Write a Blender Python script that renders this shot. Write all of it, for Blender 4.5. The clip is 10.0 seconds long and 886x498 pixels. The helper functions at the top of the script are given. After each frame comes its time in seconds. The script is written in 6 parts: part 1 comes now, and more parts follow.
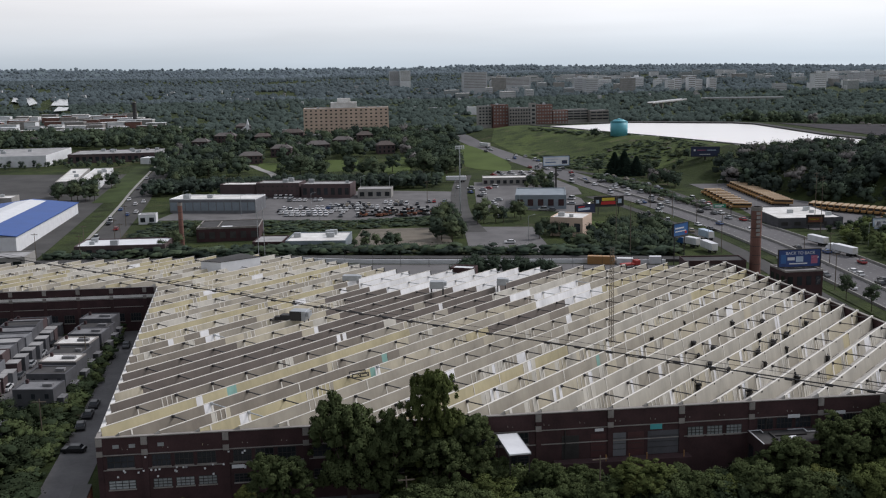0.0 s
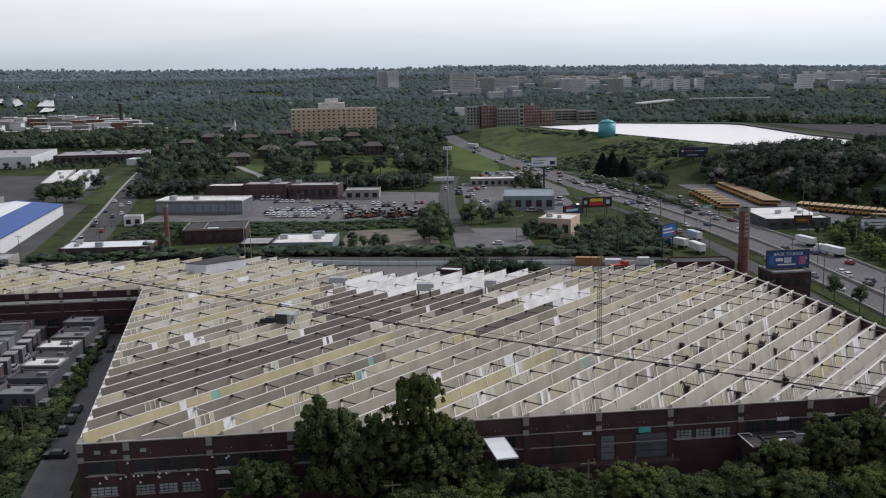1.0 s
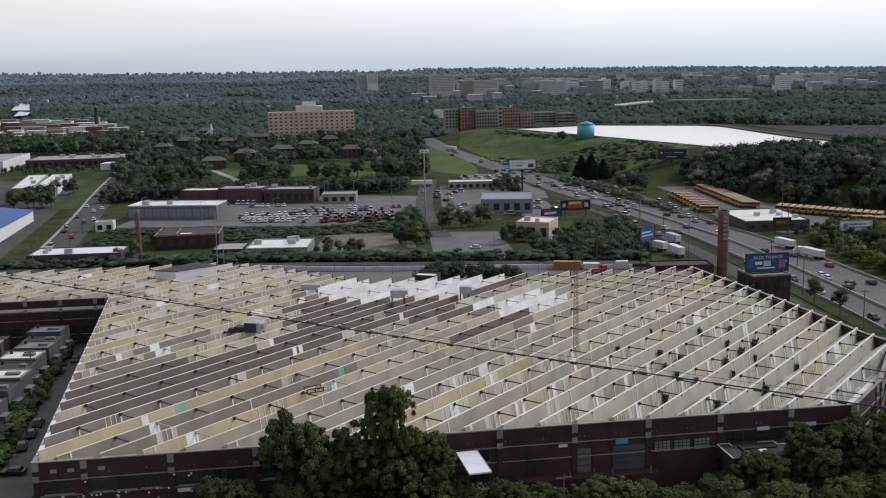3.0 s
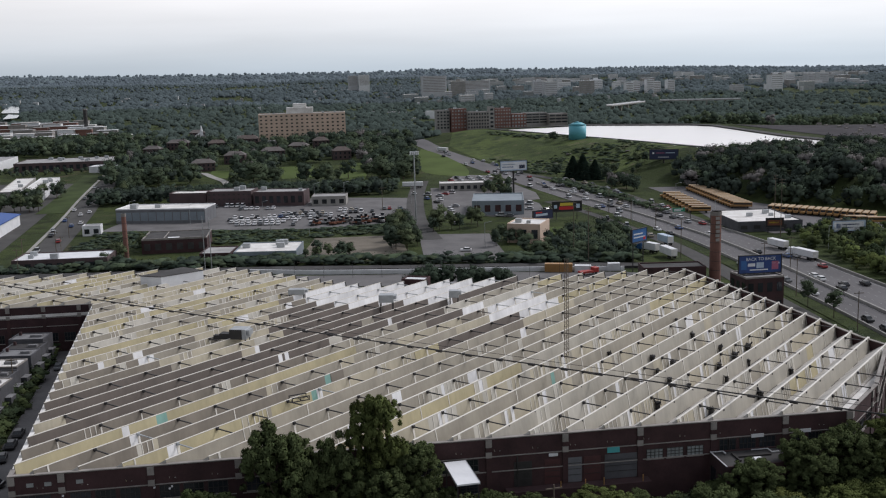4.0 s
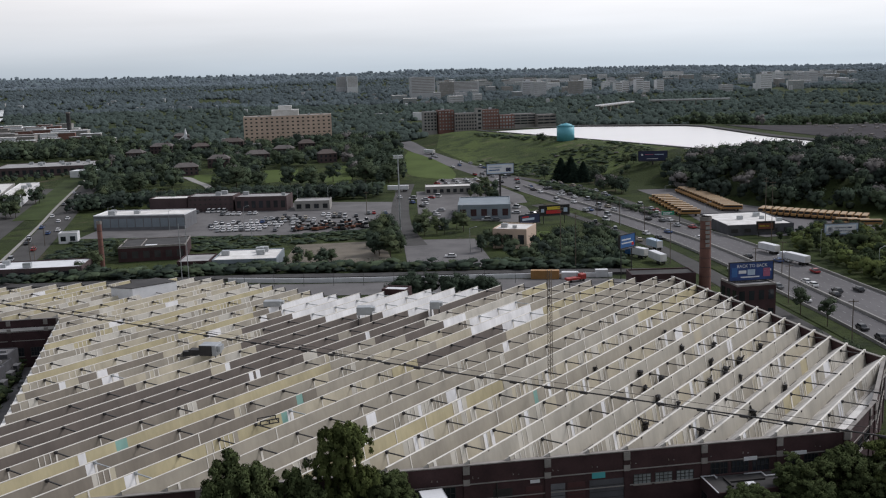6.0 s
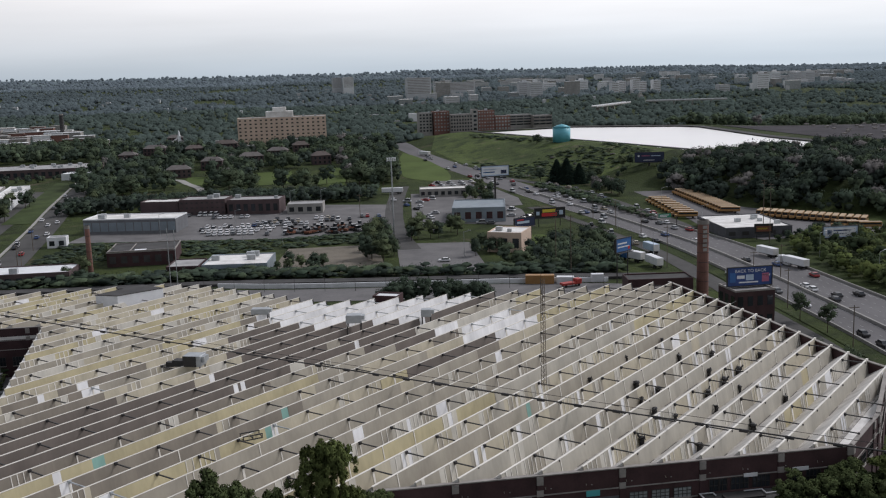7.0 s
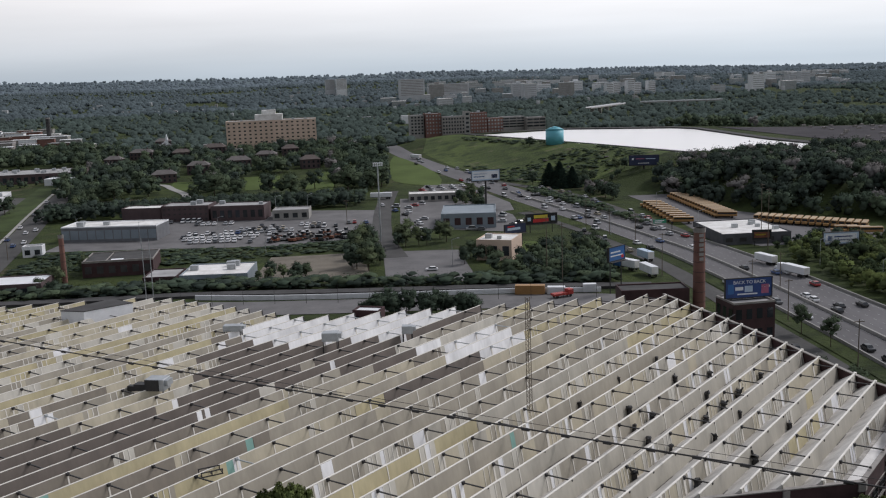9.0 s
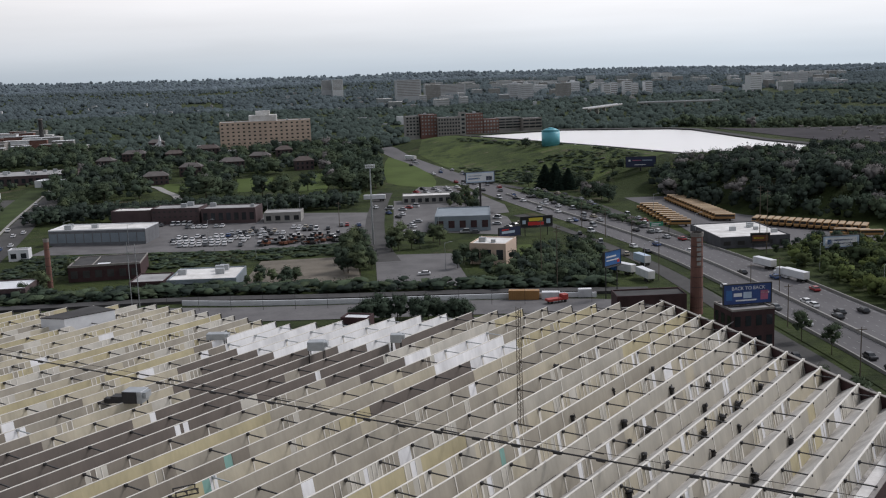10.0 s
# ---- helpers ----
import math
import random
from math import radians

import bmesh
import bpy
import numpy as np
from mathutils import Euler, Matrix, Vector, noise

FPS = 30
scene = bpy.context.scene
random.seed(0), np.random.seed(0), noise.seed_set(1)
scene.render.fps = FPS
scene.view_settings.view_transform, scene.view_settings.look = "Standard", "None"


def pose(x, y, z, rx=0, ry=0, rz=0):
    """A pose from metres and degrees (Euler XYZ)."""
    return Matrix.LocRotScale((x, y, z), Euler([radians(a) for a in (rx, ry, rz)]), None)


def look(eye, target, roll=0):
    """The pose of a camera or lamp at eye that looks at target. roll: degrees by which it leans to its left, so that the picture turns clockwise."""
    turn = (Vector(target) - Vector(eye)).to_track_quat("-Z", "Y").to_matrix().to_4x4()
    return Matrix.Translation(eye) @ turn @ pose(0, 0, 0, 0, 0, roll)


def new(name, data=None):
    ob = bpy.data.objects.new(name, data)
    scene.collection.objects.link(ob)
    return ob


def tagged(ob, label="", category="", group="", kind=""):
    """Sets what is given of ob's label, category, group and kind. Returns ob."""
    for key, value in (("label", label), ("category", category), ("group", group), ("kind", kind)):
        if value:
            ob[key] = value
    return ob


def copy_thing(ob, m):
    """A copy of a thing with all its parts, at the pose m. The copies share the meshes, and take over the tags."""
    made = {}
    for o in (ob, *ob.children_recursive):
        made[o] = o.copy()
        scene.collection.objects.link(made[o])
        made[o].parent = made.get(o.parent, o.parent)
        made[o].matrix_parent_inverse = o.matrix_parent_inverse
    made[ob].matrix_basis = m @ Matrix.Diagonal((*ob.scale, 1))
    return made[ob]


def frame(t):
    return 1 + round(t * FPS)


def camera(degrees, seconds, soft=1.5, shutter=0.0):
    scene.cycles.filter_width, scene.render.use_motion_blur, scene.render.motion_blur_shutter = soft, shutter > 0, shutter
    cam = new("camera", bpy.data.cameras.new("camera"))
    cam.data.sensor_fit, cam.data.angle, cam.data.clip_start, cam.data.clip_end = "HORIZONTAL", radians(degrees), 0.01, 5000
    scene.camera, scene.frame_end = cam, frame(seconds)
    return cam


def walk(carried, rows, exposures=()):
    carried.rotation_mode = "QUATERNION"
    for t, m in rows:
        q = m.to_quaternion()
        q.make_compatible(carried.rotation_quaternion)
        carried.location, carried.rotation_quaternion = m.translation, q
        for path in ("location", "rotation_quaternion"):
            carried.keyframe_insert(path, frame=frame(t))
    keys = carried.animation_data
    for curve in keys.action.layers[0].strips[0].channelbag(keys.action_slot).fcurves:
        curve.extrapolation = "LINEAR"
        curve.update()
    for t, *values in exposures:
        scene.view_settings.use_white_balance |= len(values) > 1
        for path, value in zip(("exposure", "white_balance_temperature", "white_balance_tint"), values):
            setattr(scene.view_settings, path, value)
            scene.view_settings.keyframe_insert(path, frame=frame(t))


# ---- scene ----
cam = camera(47.1, 10.0, soft=1.15)
PATH = [
    (0, (4.25, 1.629, 71.496), (4.463, 3.586, 71.14), -1.1),
    (0.5, (4.577, 2.38, 71.534), (4.801, 4.336, 71.178), -1.1),
    (1, (4.866, 3.415, 71.427), (5.101, 5.369, 71.072), -1.1),
    (1.5, (5.391, 4.431, 71.393), (5.636, 6.384, 71.039), -1.1),
    (2, (5.982, 5.688, 71.328), (6.238, 7.64, 70.975), -1.2),
    (2.5, (6.654, 7.075, 71.237), (6.918, 9.026, 70.885), -1.2),
    (4, (8.981, 12.279, 71.302), (9.266, 14.227, 70.952), -1.5),
    (4.5, (9.862, 14.25, 71.396), (10.152, 16.198, 71.046), -1.6),
    (5, (10.805, 16.446, 71.44), (11.101, 18.392, 71.09), -1.7),
    (5.5, (11.849, 18.725, 71.618), (12.149, 20.671, 71.268), -1.7),
    (7, (15.377, 27.023, 72.105), (15.685, 28.968, 71.756), -1.9),
    (7.5, (16.554, 29.982, 72.188), (16.864, 31.927, 71.839), -1.9),
    (8, (18.089, 33.301, 72.199), (18.401, 35.245, 71.851), -2.0),
    (8.5, (19.333, 36.517, 72.16), (19.647, 38.462, 71.812), -2.1),
    (9, (20.762, 39.864, 72.29), (21.078, 41.809, 71.943), -2.1),
    (9.5, (22.213, 43.011, 72.231), (22.529, 44.956, 71.885), -2.1),
    (10, (23.59, 46.52, 72.199), (23.911, 48.464, 71.853), -2.1),
]
walk(cam, [(t, look(eye, target, roll)) for t, eye, target, roll in PATH], exposures=[(0, 0.14, 6310, 14), (10, 0.06, 6310, 14)])

# ---- light ----
world = bpy.data.worlds.new("sky")
scene.world = world
world.use_nodes = True
SUN_EL, SUN_AZ = 44.0, 70.0   # degrees above the horizon; degrees from +y towards +x


def sky_nodes():
    """An overcast evening sky: a clear sky behind a broken sheet of soft cloud."""
    nt = world.node_tree
    nd, ln = nt.nodes, nt.links
    nd.clear()
    out = nd.new("ShaderNodeOutputWorld")
    bg = nd.new("ShaderNodeBackground")
    sky = nd.new("ShaderNodeTexSky")
    sky.sky_type, sky.sun_disc = "NISHITA", False
    sky.sun_elevation, sky.sun_rotation = radians(SUN_EL), radians(SUN_AZ)
    sky.air_density, sky.dust_density, sky.ozone_density = 1.0, 2.0, 1.0
    tc = nd.new("ShaderNodeTexCoord")
    sep = nd.new("ShaderNodeSeparateXYZ")
    ln.new(tc.outputs["Generated"], sep.inputs[0])
    # cloud streaks, flattened towards the horizon
    mp = nd.new("ShaderNodeMapping")
    mp.inputs["Scale"].default_value = (1.6, 1.6, 16.0)
    ln.new(tc.outputs["Generated"], mp.inputs["Vector"])
    no = nd.new("ShaderNodeTexNoise")
    no.inputs["Scale"].default_value, no.inputs["Detail"].default_value = 1.5, 5.0
    ln.new(mp.outputs[0], no.inputs["Vector"])
    # pale blue at the horizon, white cloud above it
    ramp = nd.new("ShaderNodeValToRGB")
    el = ramp.color_ramp.elements
    el[0].position, el[0].color = 0.0, (5.1, 5.9, 6.4, 1)
    el[1].position, el[1].color = 1.0, (6.2, 6.6, 7.2, 1)
    for pos, col in ((0.012, (5.8, 6.5, 6.9, 1)), (0.04, (7.8, 8.1, 8.2, 1)), (0.075, (9.5, 9.4, 9.2, 1)), (0.2, (7.2, 7.3, 7.4, 1)), (0.5, (5.8, 6.1, 6.5, 1))):
        e = el.new(pos)
        e.color = col
    ln.new(sep.outputs["Z"], ramp.inputs[0])
    # a warmer, brighter side towards the hidden sun
    side = nd.new("ShaderNodeMath")
    side.operation = "MULTIPLY_ADD"
    side.inputs[1].default_value = 0.34
    ln.new(sep.outputs["X"], side.inputs[0])
    fore = nd.new("ShaderNodeMath")
    fore.operation = "MULTIPLY_ADD"
    fore.inputs[1].default_value, fore.inputs[2].default_value = 0.24, 0.75
    ln.new(sep.outputs["Y"], fore.inputs[0])
    ln.new(fore.outputs[0], side.inputs[2])
    str_ = nd.new("ShaderNodeMapRange")
    str_.inputs["From Min"].default_value, str_.inputs["From Max"].default_value = 0.3, 0.7
    str_.inputs["To Min"].default_value, str_.inputs["To Max"].default_value = 0.93, 1.07
    ln.new(no.outputs[0], str_.inputs["Value"])
    mul = nd.new("ShaderNodeMath")
    mul.operation = "MULTIPLY"
    ln.new(side.outputs[0], mul.inputs[0])
    ln.new(str_.outputs[0], mul.inputs[1])
    sc = nd.new("ShaderNodeVectorMath")
    sc.operation = "SCALE"
    ln.new(ramp.outputs[0], sc.inputs[0])
    ln.new(mul.outputs[0], sc.inputs["Scale"])
    mix = nd.new("ShaderNodeMixRGB")
    mix.inputs[0].default_value = 0.92
    ln.new(sky.outputs[0], mix.inputs[1])
    ln.new(sc.outputs[0], mix.inputs[2])
    ln.new(mix.outputs[0], bg.inputs[0])
    bg.inputs[1].default_value = 0.1
    ln.new(bg.outputs[0], out.inputs[0])


sky_nodes()
sun = new("sun", bpy.data.lights.new("sun", "SUN"))
sun.data.energy, sun.data.angle, sun.data.color = 1.8, radians(14), (1.0, 0.97, 0.94)
sun.matrix_world = look((0, 0, 300), (-100 * math.sin(radians(SUN_AZ)), -100 * math.cos(radians(SUN_AZ)), 300 - 100 * math.tan(radians(SUN_EL))))

# ---- materials ----
def mat(name, col, rough=0.8, var=0.25, size=4.0, fine=0.3, bump=0.0, metal=0.0, each=0.0, tint=None, stretch=(1, 1, 1), alpha=None, spec=0.5, wet=0.0):
    """A surface with stains (size metres) and grain (fine metres); each: how far single pieces differ."""
    m = bpy.data.materials.new(name)
    m.use_nodes = True
    nt = m.node_tree
    nd, ln = nt.nodes, nt.links
    bs = nd["Principled BSDF"]
    bs.inputs["Roughness"].default_value, bs.inputs["Metallic"].default_value = rough, metal
    bs.inputs["Specular IOR Level"].default_value = spec
    geo = nd.new("ShaderNodeNewGeometry")
    mp = nd.new("ShaderNodeMapping")
    mp.inputs["Scale"].default_value = stretch
    ln.new(geo.outputs["Position"], mp.inputs[0])
    n1, n2 = nd.new("ShaderNodeTexNoise"), nd.new("ShaderNodeTexNoise")
    for n, s, d in ((n1, size, 5), (n2, fine, 3)):
        n.inputs["Scale"].default_value, n.inputs["Detail"].default_value = 1.0 / s, d
        ln.new(mp.outputs[0], n.inputs["Vector"])
    mix = nd.new("ShaderNodeMixRGB")
    dark = tint if tint else [c * (1 - var) for c in col]
    light = [min(1.0, c * (1 + var * 0.8)) for c in col]
    mix.inputs[1].default_value, mix.inputs[2].default_value = (*dark, 1), (*light, 1)
    add = nd.new("ShaderNodeMath")
    add.operation = "MULTIPLY_ADD"
    add.inputs[1].default_value, add.inputs[2].default_value = 0.35, 0.0
    ln.new(n2.outputs[0], add.inputs[0])
    sm = nd.new("ShaderNodeMath")
    sm.operation = "ADD"
    ln.new(n1.outputs[0], sm.inputs[0])
    ln.new(add.outputs[0], sm.inputs[1])
    rg = nd.new("ShaderNodeMapRange")
    rg.inputs["From Min"].default_value, rg.inputs["From Max"].default_value = 0.4, 0.95
    ln.new(sm.outputs[0], rg.inputs["Value"])
    ln.new(rg.outputs[0], mix.inputs[0])
    last = mix.outputs[0]
    if each:
        oi, hs = nd.new("ShaderNodeObjectInfo"), nd.new("ShaderNodeHueSaturation")
        pick = oi.outputs["Random"]
        isl = nd.new("ShaderNodeMath")
        isl.operation = "ADD"
        ln.new(pick, isl.inputs[0])
        ln.new(geo.outputs["Random Per Island"], isl.inputs[1])
        fr = nd.new("ShaderNodeMath")
        fr.operation = "FRACT"
        ln.new(isl.outputs[0], fr.inputs[0])
        r2 = nd.new("ShaderNodeMapRange")
        r2.inputs["To Min"].default_value, r2.inputs["To Max"].default_value = 1 - each, 1 + each
        ln.new(fr.outputs[0], r2.inputs["Value"])
        ln.new(r2.outputs[0], hs.inputs["Value"])
        r3 = nd.new("ShaderNodeMapRange")
        r3.inputs["To Min"].default_value, r3.inputs["To Max"].default_value = 0.5 - each * 0.05, 0.5 + each * 0.05
        ln.new(fr.outputs[0], r3.inputs["Value"])
        ln.new(r3.outputs[0], hs.inputs["Hue"])
        ln.new(last, hs.inputs["Color"])
        last = hs.outputs[0]
    ln.new(last, bs.inputs["Base Color"])
    if bump:
        bp = nd.new("ShaderNodeBump")
        bp.inputs["Distance"].default_value = bump
        ln.new(sm.outputs[0], bp.inputs["Height"])
        ln.new(bp.outputs[0], bs.inputs["Normal"])
    return m


M = {
    "asphalt": mat("asphalt", (0.075, 0.073, 0.07), 0.9, 0.35, 14, 1.2, 0.01, spec=0.2),
    "old_asphalt": mat("old_asphalt", (0.132, 0.127, 0.126), 0.92, 0.35, 9, 0.8, 0.02),
    "concrete": mat("concrete", (0.3, 0.29, 0.27), 0.9, 0.25, 6, 0.6, 0.01),
    "highway": mat("highway_asphalt", (0.115, 0.110, 0.112), 0.9, 0.28, 11, 0.9, 0.01, stretch=(1, 0.25, 1)),
    "roof_brown": mat("roof_brown", (0.10, 0.08, 0.072), 0.9, 0.3, 3, 0.4),
    "dirt": mat("dirt", (0.15, 0.13, 0.10), 0.95, 0.4, 8, 0.7, 0.05),
    "grass": mat("grass", (0.05, 0.07, 0.026), 0.95, 0.4, 16, 1.5, 0.15, tint=(0.03, 0.038, 0.018), spec=0.1),
    "lawn": mat("lawn", (0.08, 0.11, 0.034), 0.95, 0.25, 25, 2.0, 0.08, spec=0.1),
    "brick": mat("brick", (0.054, 0.027, 0.028), 0.92, 0.4, 3, 0.35, 0.02, each=0.12),
    "brick_tan": mat("brick_tan", (0.60, 0.46, 0.36), 0.9, 0.15, 10, 1.0),
    "brick_red": mat("brick_red", (0.19, 0.095, 0.075), 0.9, 0.3, 6, 0.6, 0.01),
    "stone": mat("stone", (0.27, 0.25, 0.23), 0.9, 0.3, 2, 0.3),
    "white": mat("white_paint", (0.72, 0.73, 0.74), 0.6, 0.12, 3, 0.4),
    "roof_white": mat("roof_white", (0.74, 0.73, 0.71), 0.7, 0.2, 5, 0.6, tint=(0.5, 0.48, 0.44)),
    "roof_grey": mat("roof_grey", (0.33, 0.325, 0.32), 0.85, 0.35, 5, 0.7),
    "roof_tar": mat("roof_tar", (0.05, 0.048, 0.047), 0.9, 0.4, 4, 0.6),
    "roof_blue": mat("roof_blue", (0.012, 0.075, 0.30), 0.5, 0.15, 8, 0.8),
    "metal_blue": mat("metal_blue", (0.21, 0.25, 0.28), 0.55, 0.2, 5, 0.5),
    "metal": mat("galvanised_metal", (0.42, 0.44, 0.45), 0.45, 0.2, 1.5, 0.2, metal=0.6),
    "dark_metal": mat("dark_metal", (0.03, 0.028, 0.027), 0.6, 0.3, 1, 0.15),
    "rust": mat("rusty_metal", (0.17, 0.065, 0.035), 0.85, 0.4, 1.2, 0.2),
    "glass": mat("window_glass", (0.025, 0.03, 0.035), 0.12, 0.3, 3, 0.5, each=0.4),
    "window_pale": mat("pale_glazing", (0.33, 0.36, 0.36), 0.25, 0.3, 2, 0.5, each=0.25),
    "bark": mat("bark", (0.07, 0.052, 0.038), 0.95, 0.4, 0.6, 0.1, 0.02),
    "wood_pole": mat("weathered_wood", (0.13, 0.105, 0.08), 0.9, 0.3, 1.5, 0.2),
    "tower_blue": mat("tower_blue", (0.12, 0.42, 0.5), 0.45, 0.12, 5, 0.6),
    "yellow": mat("yellow_paint", (0.37, 0.205, 0.07), 0.5, 0.15, 3, 0.4, each=0.06),
    "red": mat("red_paint", (0.38, 0.04, 0.03), 0.5, 0.2, 2, 0.3),
    "door_maroon": mat("door_maroon", (0.075, 0.028, 0.028), 0.6, 0.2, 1.5, 0.3),
    "cyan_sign": mat("sign_teal", (0.08, 0.4, 0.42), 0.6, 0.1),
    "tyre": mat("rubber", (0.015, 0.015, 0.015), 0.9, 0.2, 0.5, 0.1),
}
# the last green is darkened to stand for the shaded side of crowns
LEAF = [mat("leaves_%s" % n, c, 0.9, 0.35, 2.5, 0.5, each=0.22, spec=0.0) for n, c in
        (("oak", (0.100, 0.122, 0.044)), ("maple", (0.082, 0.104, 0.046)), ("pale", (0.118, 0.132, 0.046)), ("blossom", (0.16, 0.148, 0.125)), ("fir", (0.014, 0.026, 0.014)), ("shaded_side", (0.040, 0.054, 0.030)))]
# the same leaves beyond the railway, with blue-grey distance haze mixed into the colour
LEAF_HAZED = [mat("hazed_leaves_%s" % n, c, 0.9, 0.35, 3.5, 0.8, each=0.2, spec=0.0) for n, c in
            (("oak", (0.074, 0.096, 0.060)), ("maple", (0.058, 0.078, 0.056)), ("pale", (0.100, 0.122, 0.068)), ("blossom", (0.16, 0.152, 0.145)), ("fir", (0.02, 0.032, 0.024)), ("shaded_side", (0.042, 0.055, 0.045)))]
# distance haze is put into these colours, bluer and paler farther off
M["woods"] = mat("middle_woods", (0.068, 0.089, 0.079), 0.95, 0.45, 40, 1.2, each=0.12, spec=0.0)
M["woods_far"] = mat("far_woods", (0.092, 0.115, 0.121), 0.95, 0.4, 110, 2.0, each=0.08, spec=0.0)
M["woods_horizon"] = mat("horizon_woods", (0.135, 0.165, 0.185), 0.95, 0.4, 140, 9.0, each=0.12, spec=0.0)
M["pale_render"] = mat("pale_render", (0.52, 0.53, 0.54), 0.85, 0.15, 8, 1.0)
M["yard_dark"] = mat("yard_dark", (0.05, 0.046, 0.05), 0.9, 0.35, 20, 2.0, spec=0.1)
M["house_grey"] = mat("house_grey", (0.085, 0.086, 0.094), 0.85, 0.3, 3, 0.4)
M["house_roof"] = mat("house_roof", (0.19, 0.19, 0.195), 0.85, 0.4, 3, 0.5)
M["shingle"] = mat("shingle", (0.125, 0.112, 0.106), 0.9, 0.3, 3, 0.5)
M["slate_wall"] = mat("slate_wall", (0.15, 0.155, 0.165), 0.85, 0.25, 3, 0.4)
M["brick_dark"] = mat("brick_dark", (0.088, 0.060, 0.061), 0.9, 0.3, 6, 0.8)


# ---- building helpers ----
def thing(name, label, category, at=(0, 0, 0), turn=0.0, group="", kind=""):
    ob = new(name)
    ob.empty_display_size = 0.5
    ob.matrix_world = pose(*at, 0, 0, turn)
    return tagged(ob, label, category, group, kind)


def obj(name, bm, material, parent=None, label="", smooth=False):
    me = bpy.data.meshes.new(name)
    bm.to_mesh(me)
    bm.free()
    for m in (material if isinstance(material, (list, tuple)) else [material]):
        me.materials.append(M[m] if isinstance(m, str) else m)
    if smooth:
        me.polygons.foreach_set("use_smooth", [True] * len(me.polygons))
    ob = new(name, me)
    if parent is not None:
        ob.parent = parent
    return tagged(ob, label)


def part(name, bm, material, parent, label="", smooth=False):
    return obj(name, bm, material, parent, label, smooth)


def share(name, me, parent, m):
    """One more object on an old mesh."""
    ob = new(name, me)
    ob.parent = parent
    ob.matrix_basis = m
    return ob


def B(*boxes, bevel=0.0):
    """A bmesh of boxes (x0, x1, y0, y1, z0, z1)."""
    bm = bmesh.new()
    for x0, x1, y0, y1, z0, z1 in boxes:
        add_box(bm, x0, x1, y0, y1, z0, z1)
    if bevel:
        bmesh.ops.bevel(bm, geom=bm.edges[:], offset=bevel, segments=1, affect="EDGES")
    return bm


def add_box(bm, x0, x1, y0, y1, z0, z1, m=None):
    v = [bm.verts.new((x, y, z)) for z in (z0, z1) for x, y in ((x0, y0), (x1, y0), (x1, y1), (x0, y1))]
    if m is not None:
        for a in v:
            a.co = m @ a.co
    for f in ((3, 2, 1, 0), (4, 5, 6, 7), (0, 1, 5, 4), (1, 2, 6, 5), (2, 3, 7, 6), (3, 0, 4, 7)):
        bm.faces.new([v[i] for i in f])


def add_prism(bm, poly, z0, z1):
    """An upright prism over a plan outline (anticlockwise)."""
    lo, hi = [bm.verts.new((x, y, z0)) for x, y in poly], [bm.verts.new((x, y, z1)) for x, y in poly]
    n = len(poly)
    bm.faces.new(hi)
    bm.faces.new(lo[::-1])
    for i in range(n):
        bm.faces.new((lo[i], lo[(i + 1) % n], hi[(i + 1) % n], hi[i]))


def add_tube(bm, a, b, r0, r1=None, n=8, caps=True):
    """A tapered tube from a to b."""
    a, b = Vector(a), Vector(b)
    r1 = r0 if r1 is None else r1
    q = (b - a).to_track_quat("Z", "Y")
    rings = [[bm.verts.new(p + q @ Vector((r * math.cos(2 * math.pi * i / n), r * math.sin(2 * math.pi * i / n), 0))) for i in range(n)] for p, r in ((a, r0), (b, r1))]
    for i in range(n):
        bm.faces.new((rings[0][i], rings[0][(i + 1) % n], rings[1][(i + 1) % n], rings[1][i]))
    if caps:
        bm.faces.new(rings[1])
        bm.faces.new(rings[0][::-1])


def tube(a, b, r0, r1=None, n=8):
    bm = bmesh.new()
    add_tube(bm, a, b, r0, r1, n)
    return bm


def clamp(v, a=0.0, b=1.0):
    return max(a, min(b, v))


def step(v, a, b):
    v = clamp((v - a) / (b - a))
    return v * v * (3 - 2 * v)


def inside(x, y, poly):
    c, j = False, len(poly) - 1
    for i in range(len(poly)):
        (xi, yi), (xj, yj) = poly[i], poly[j]
        if (yi > y) != (yj > y) and x < (xj - xi) * (y - yi) / (yj - yi) + xi:
            c = not c
        j = i
    return c


def off(x, y, poly):
    """Distance from a plan outline; negative inside it."""
    d = 1e9
    for i in range(len(poly)):
        (ax, ay), (bx, by) = poly[i], poly[(i + 1) % len(poly)]
        dx, dy = bx - ax, by - ay
        k = clamp(((x - ax) * dx + (y - ay) * dy) / (dx * dx + dy * dy))
        d = min(d, math.hypot(x - ax - k * dx, y - ay - k * dy))
    return -d if inside(x, y, poly) else d


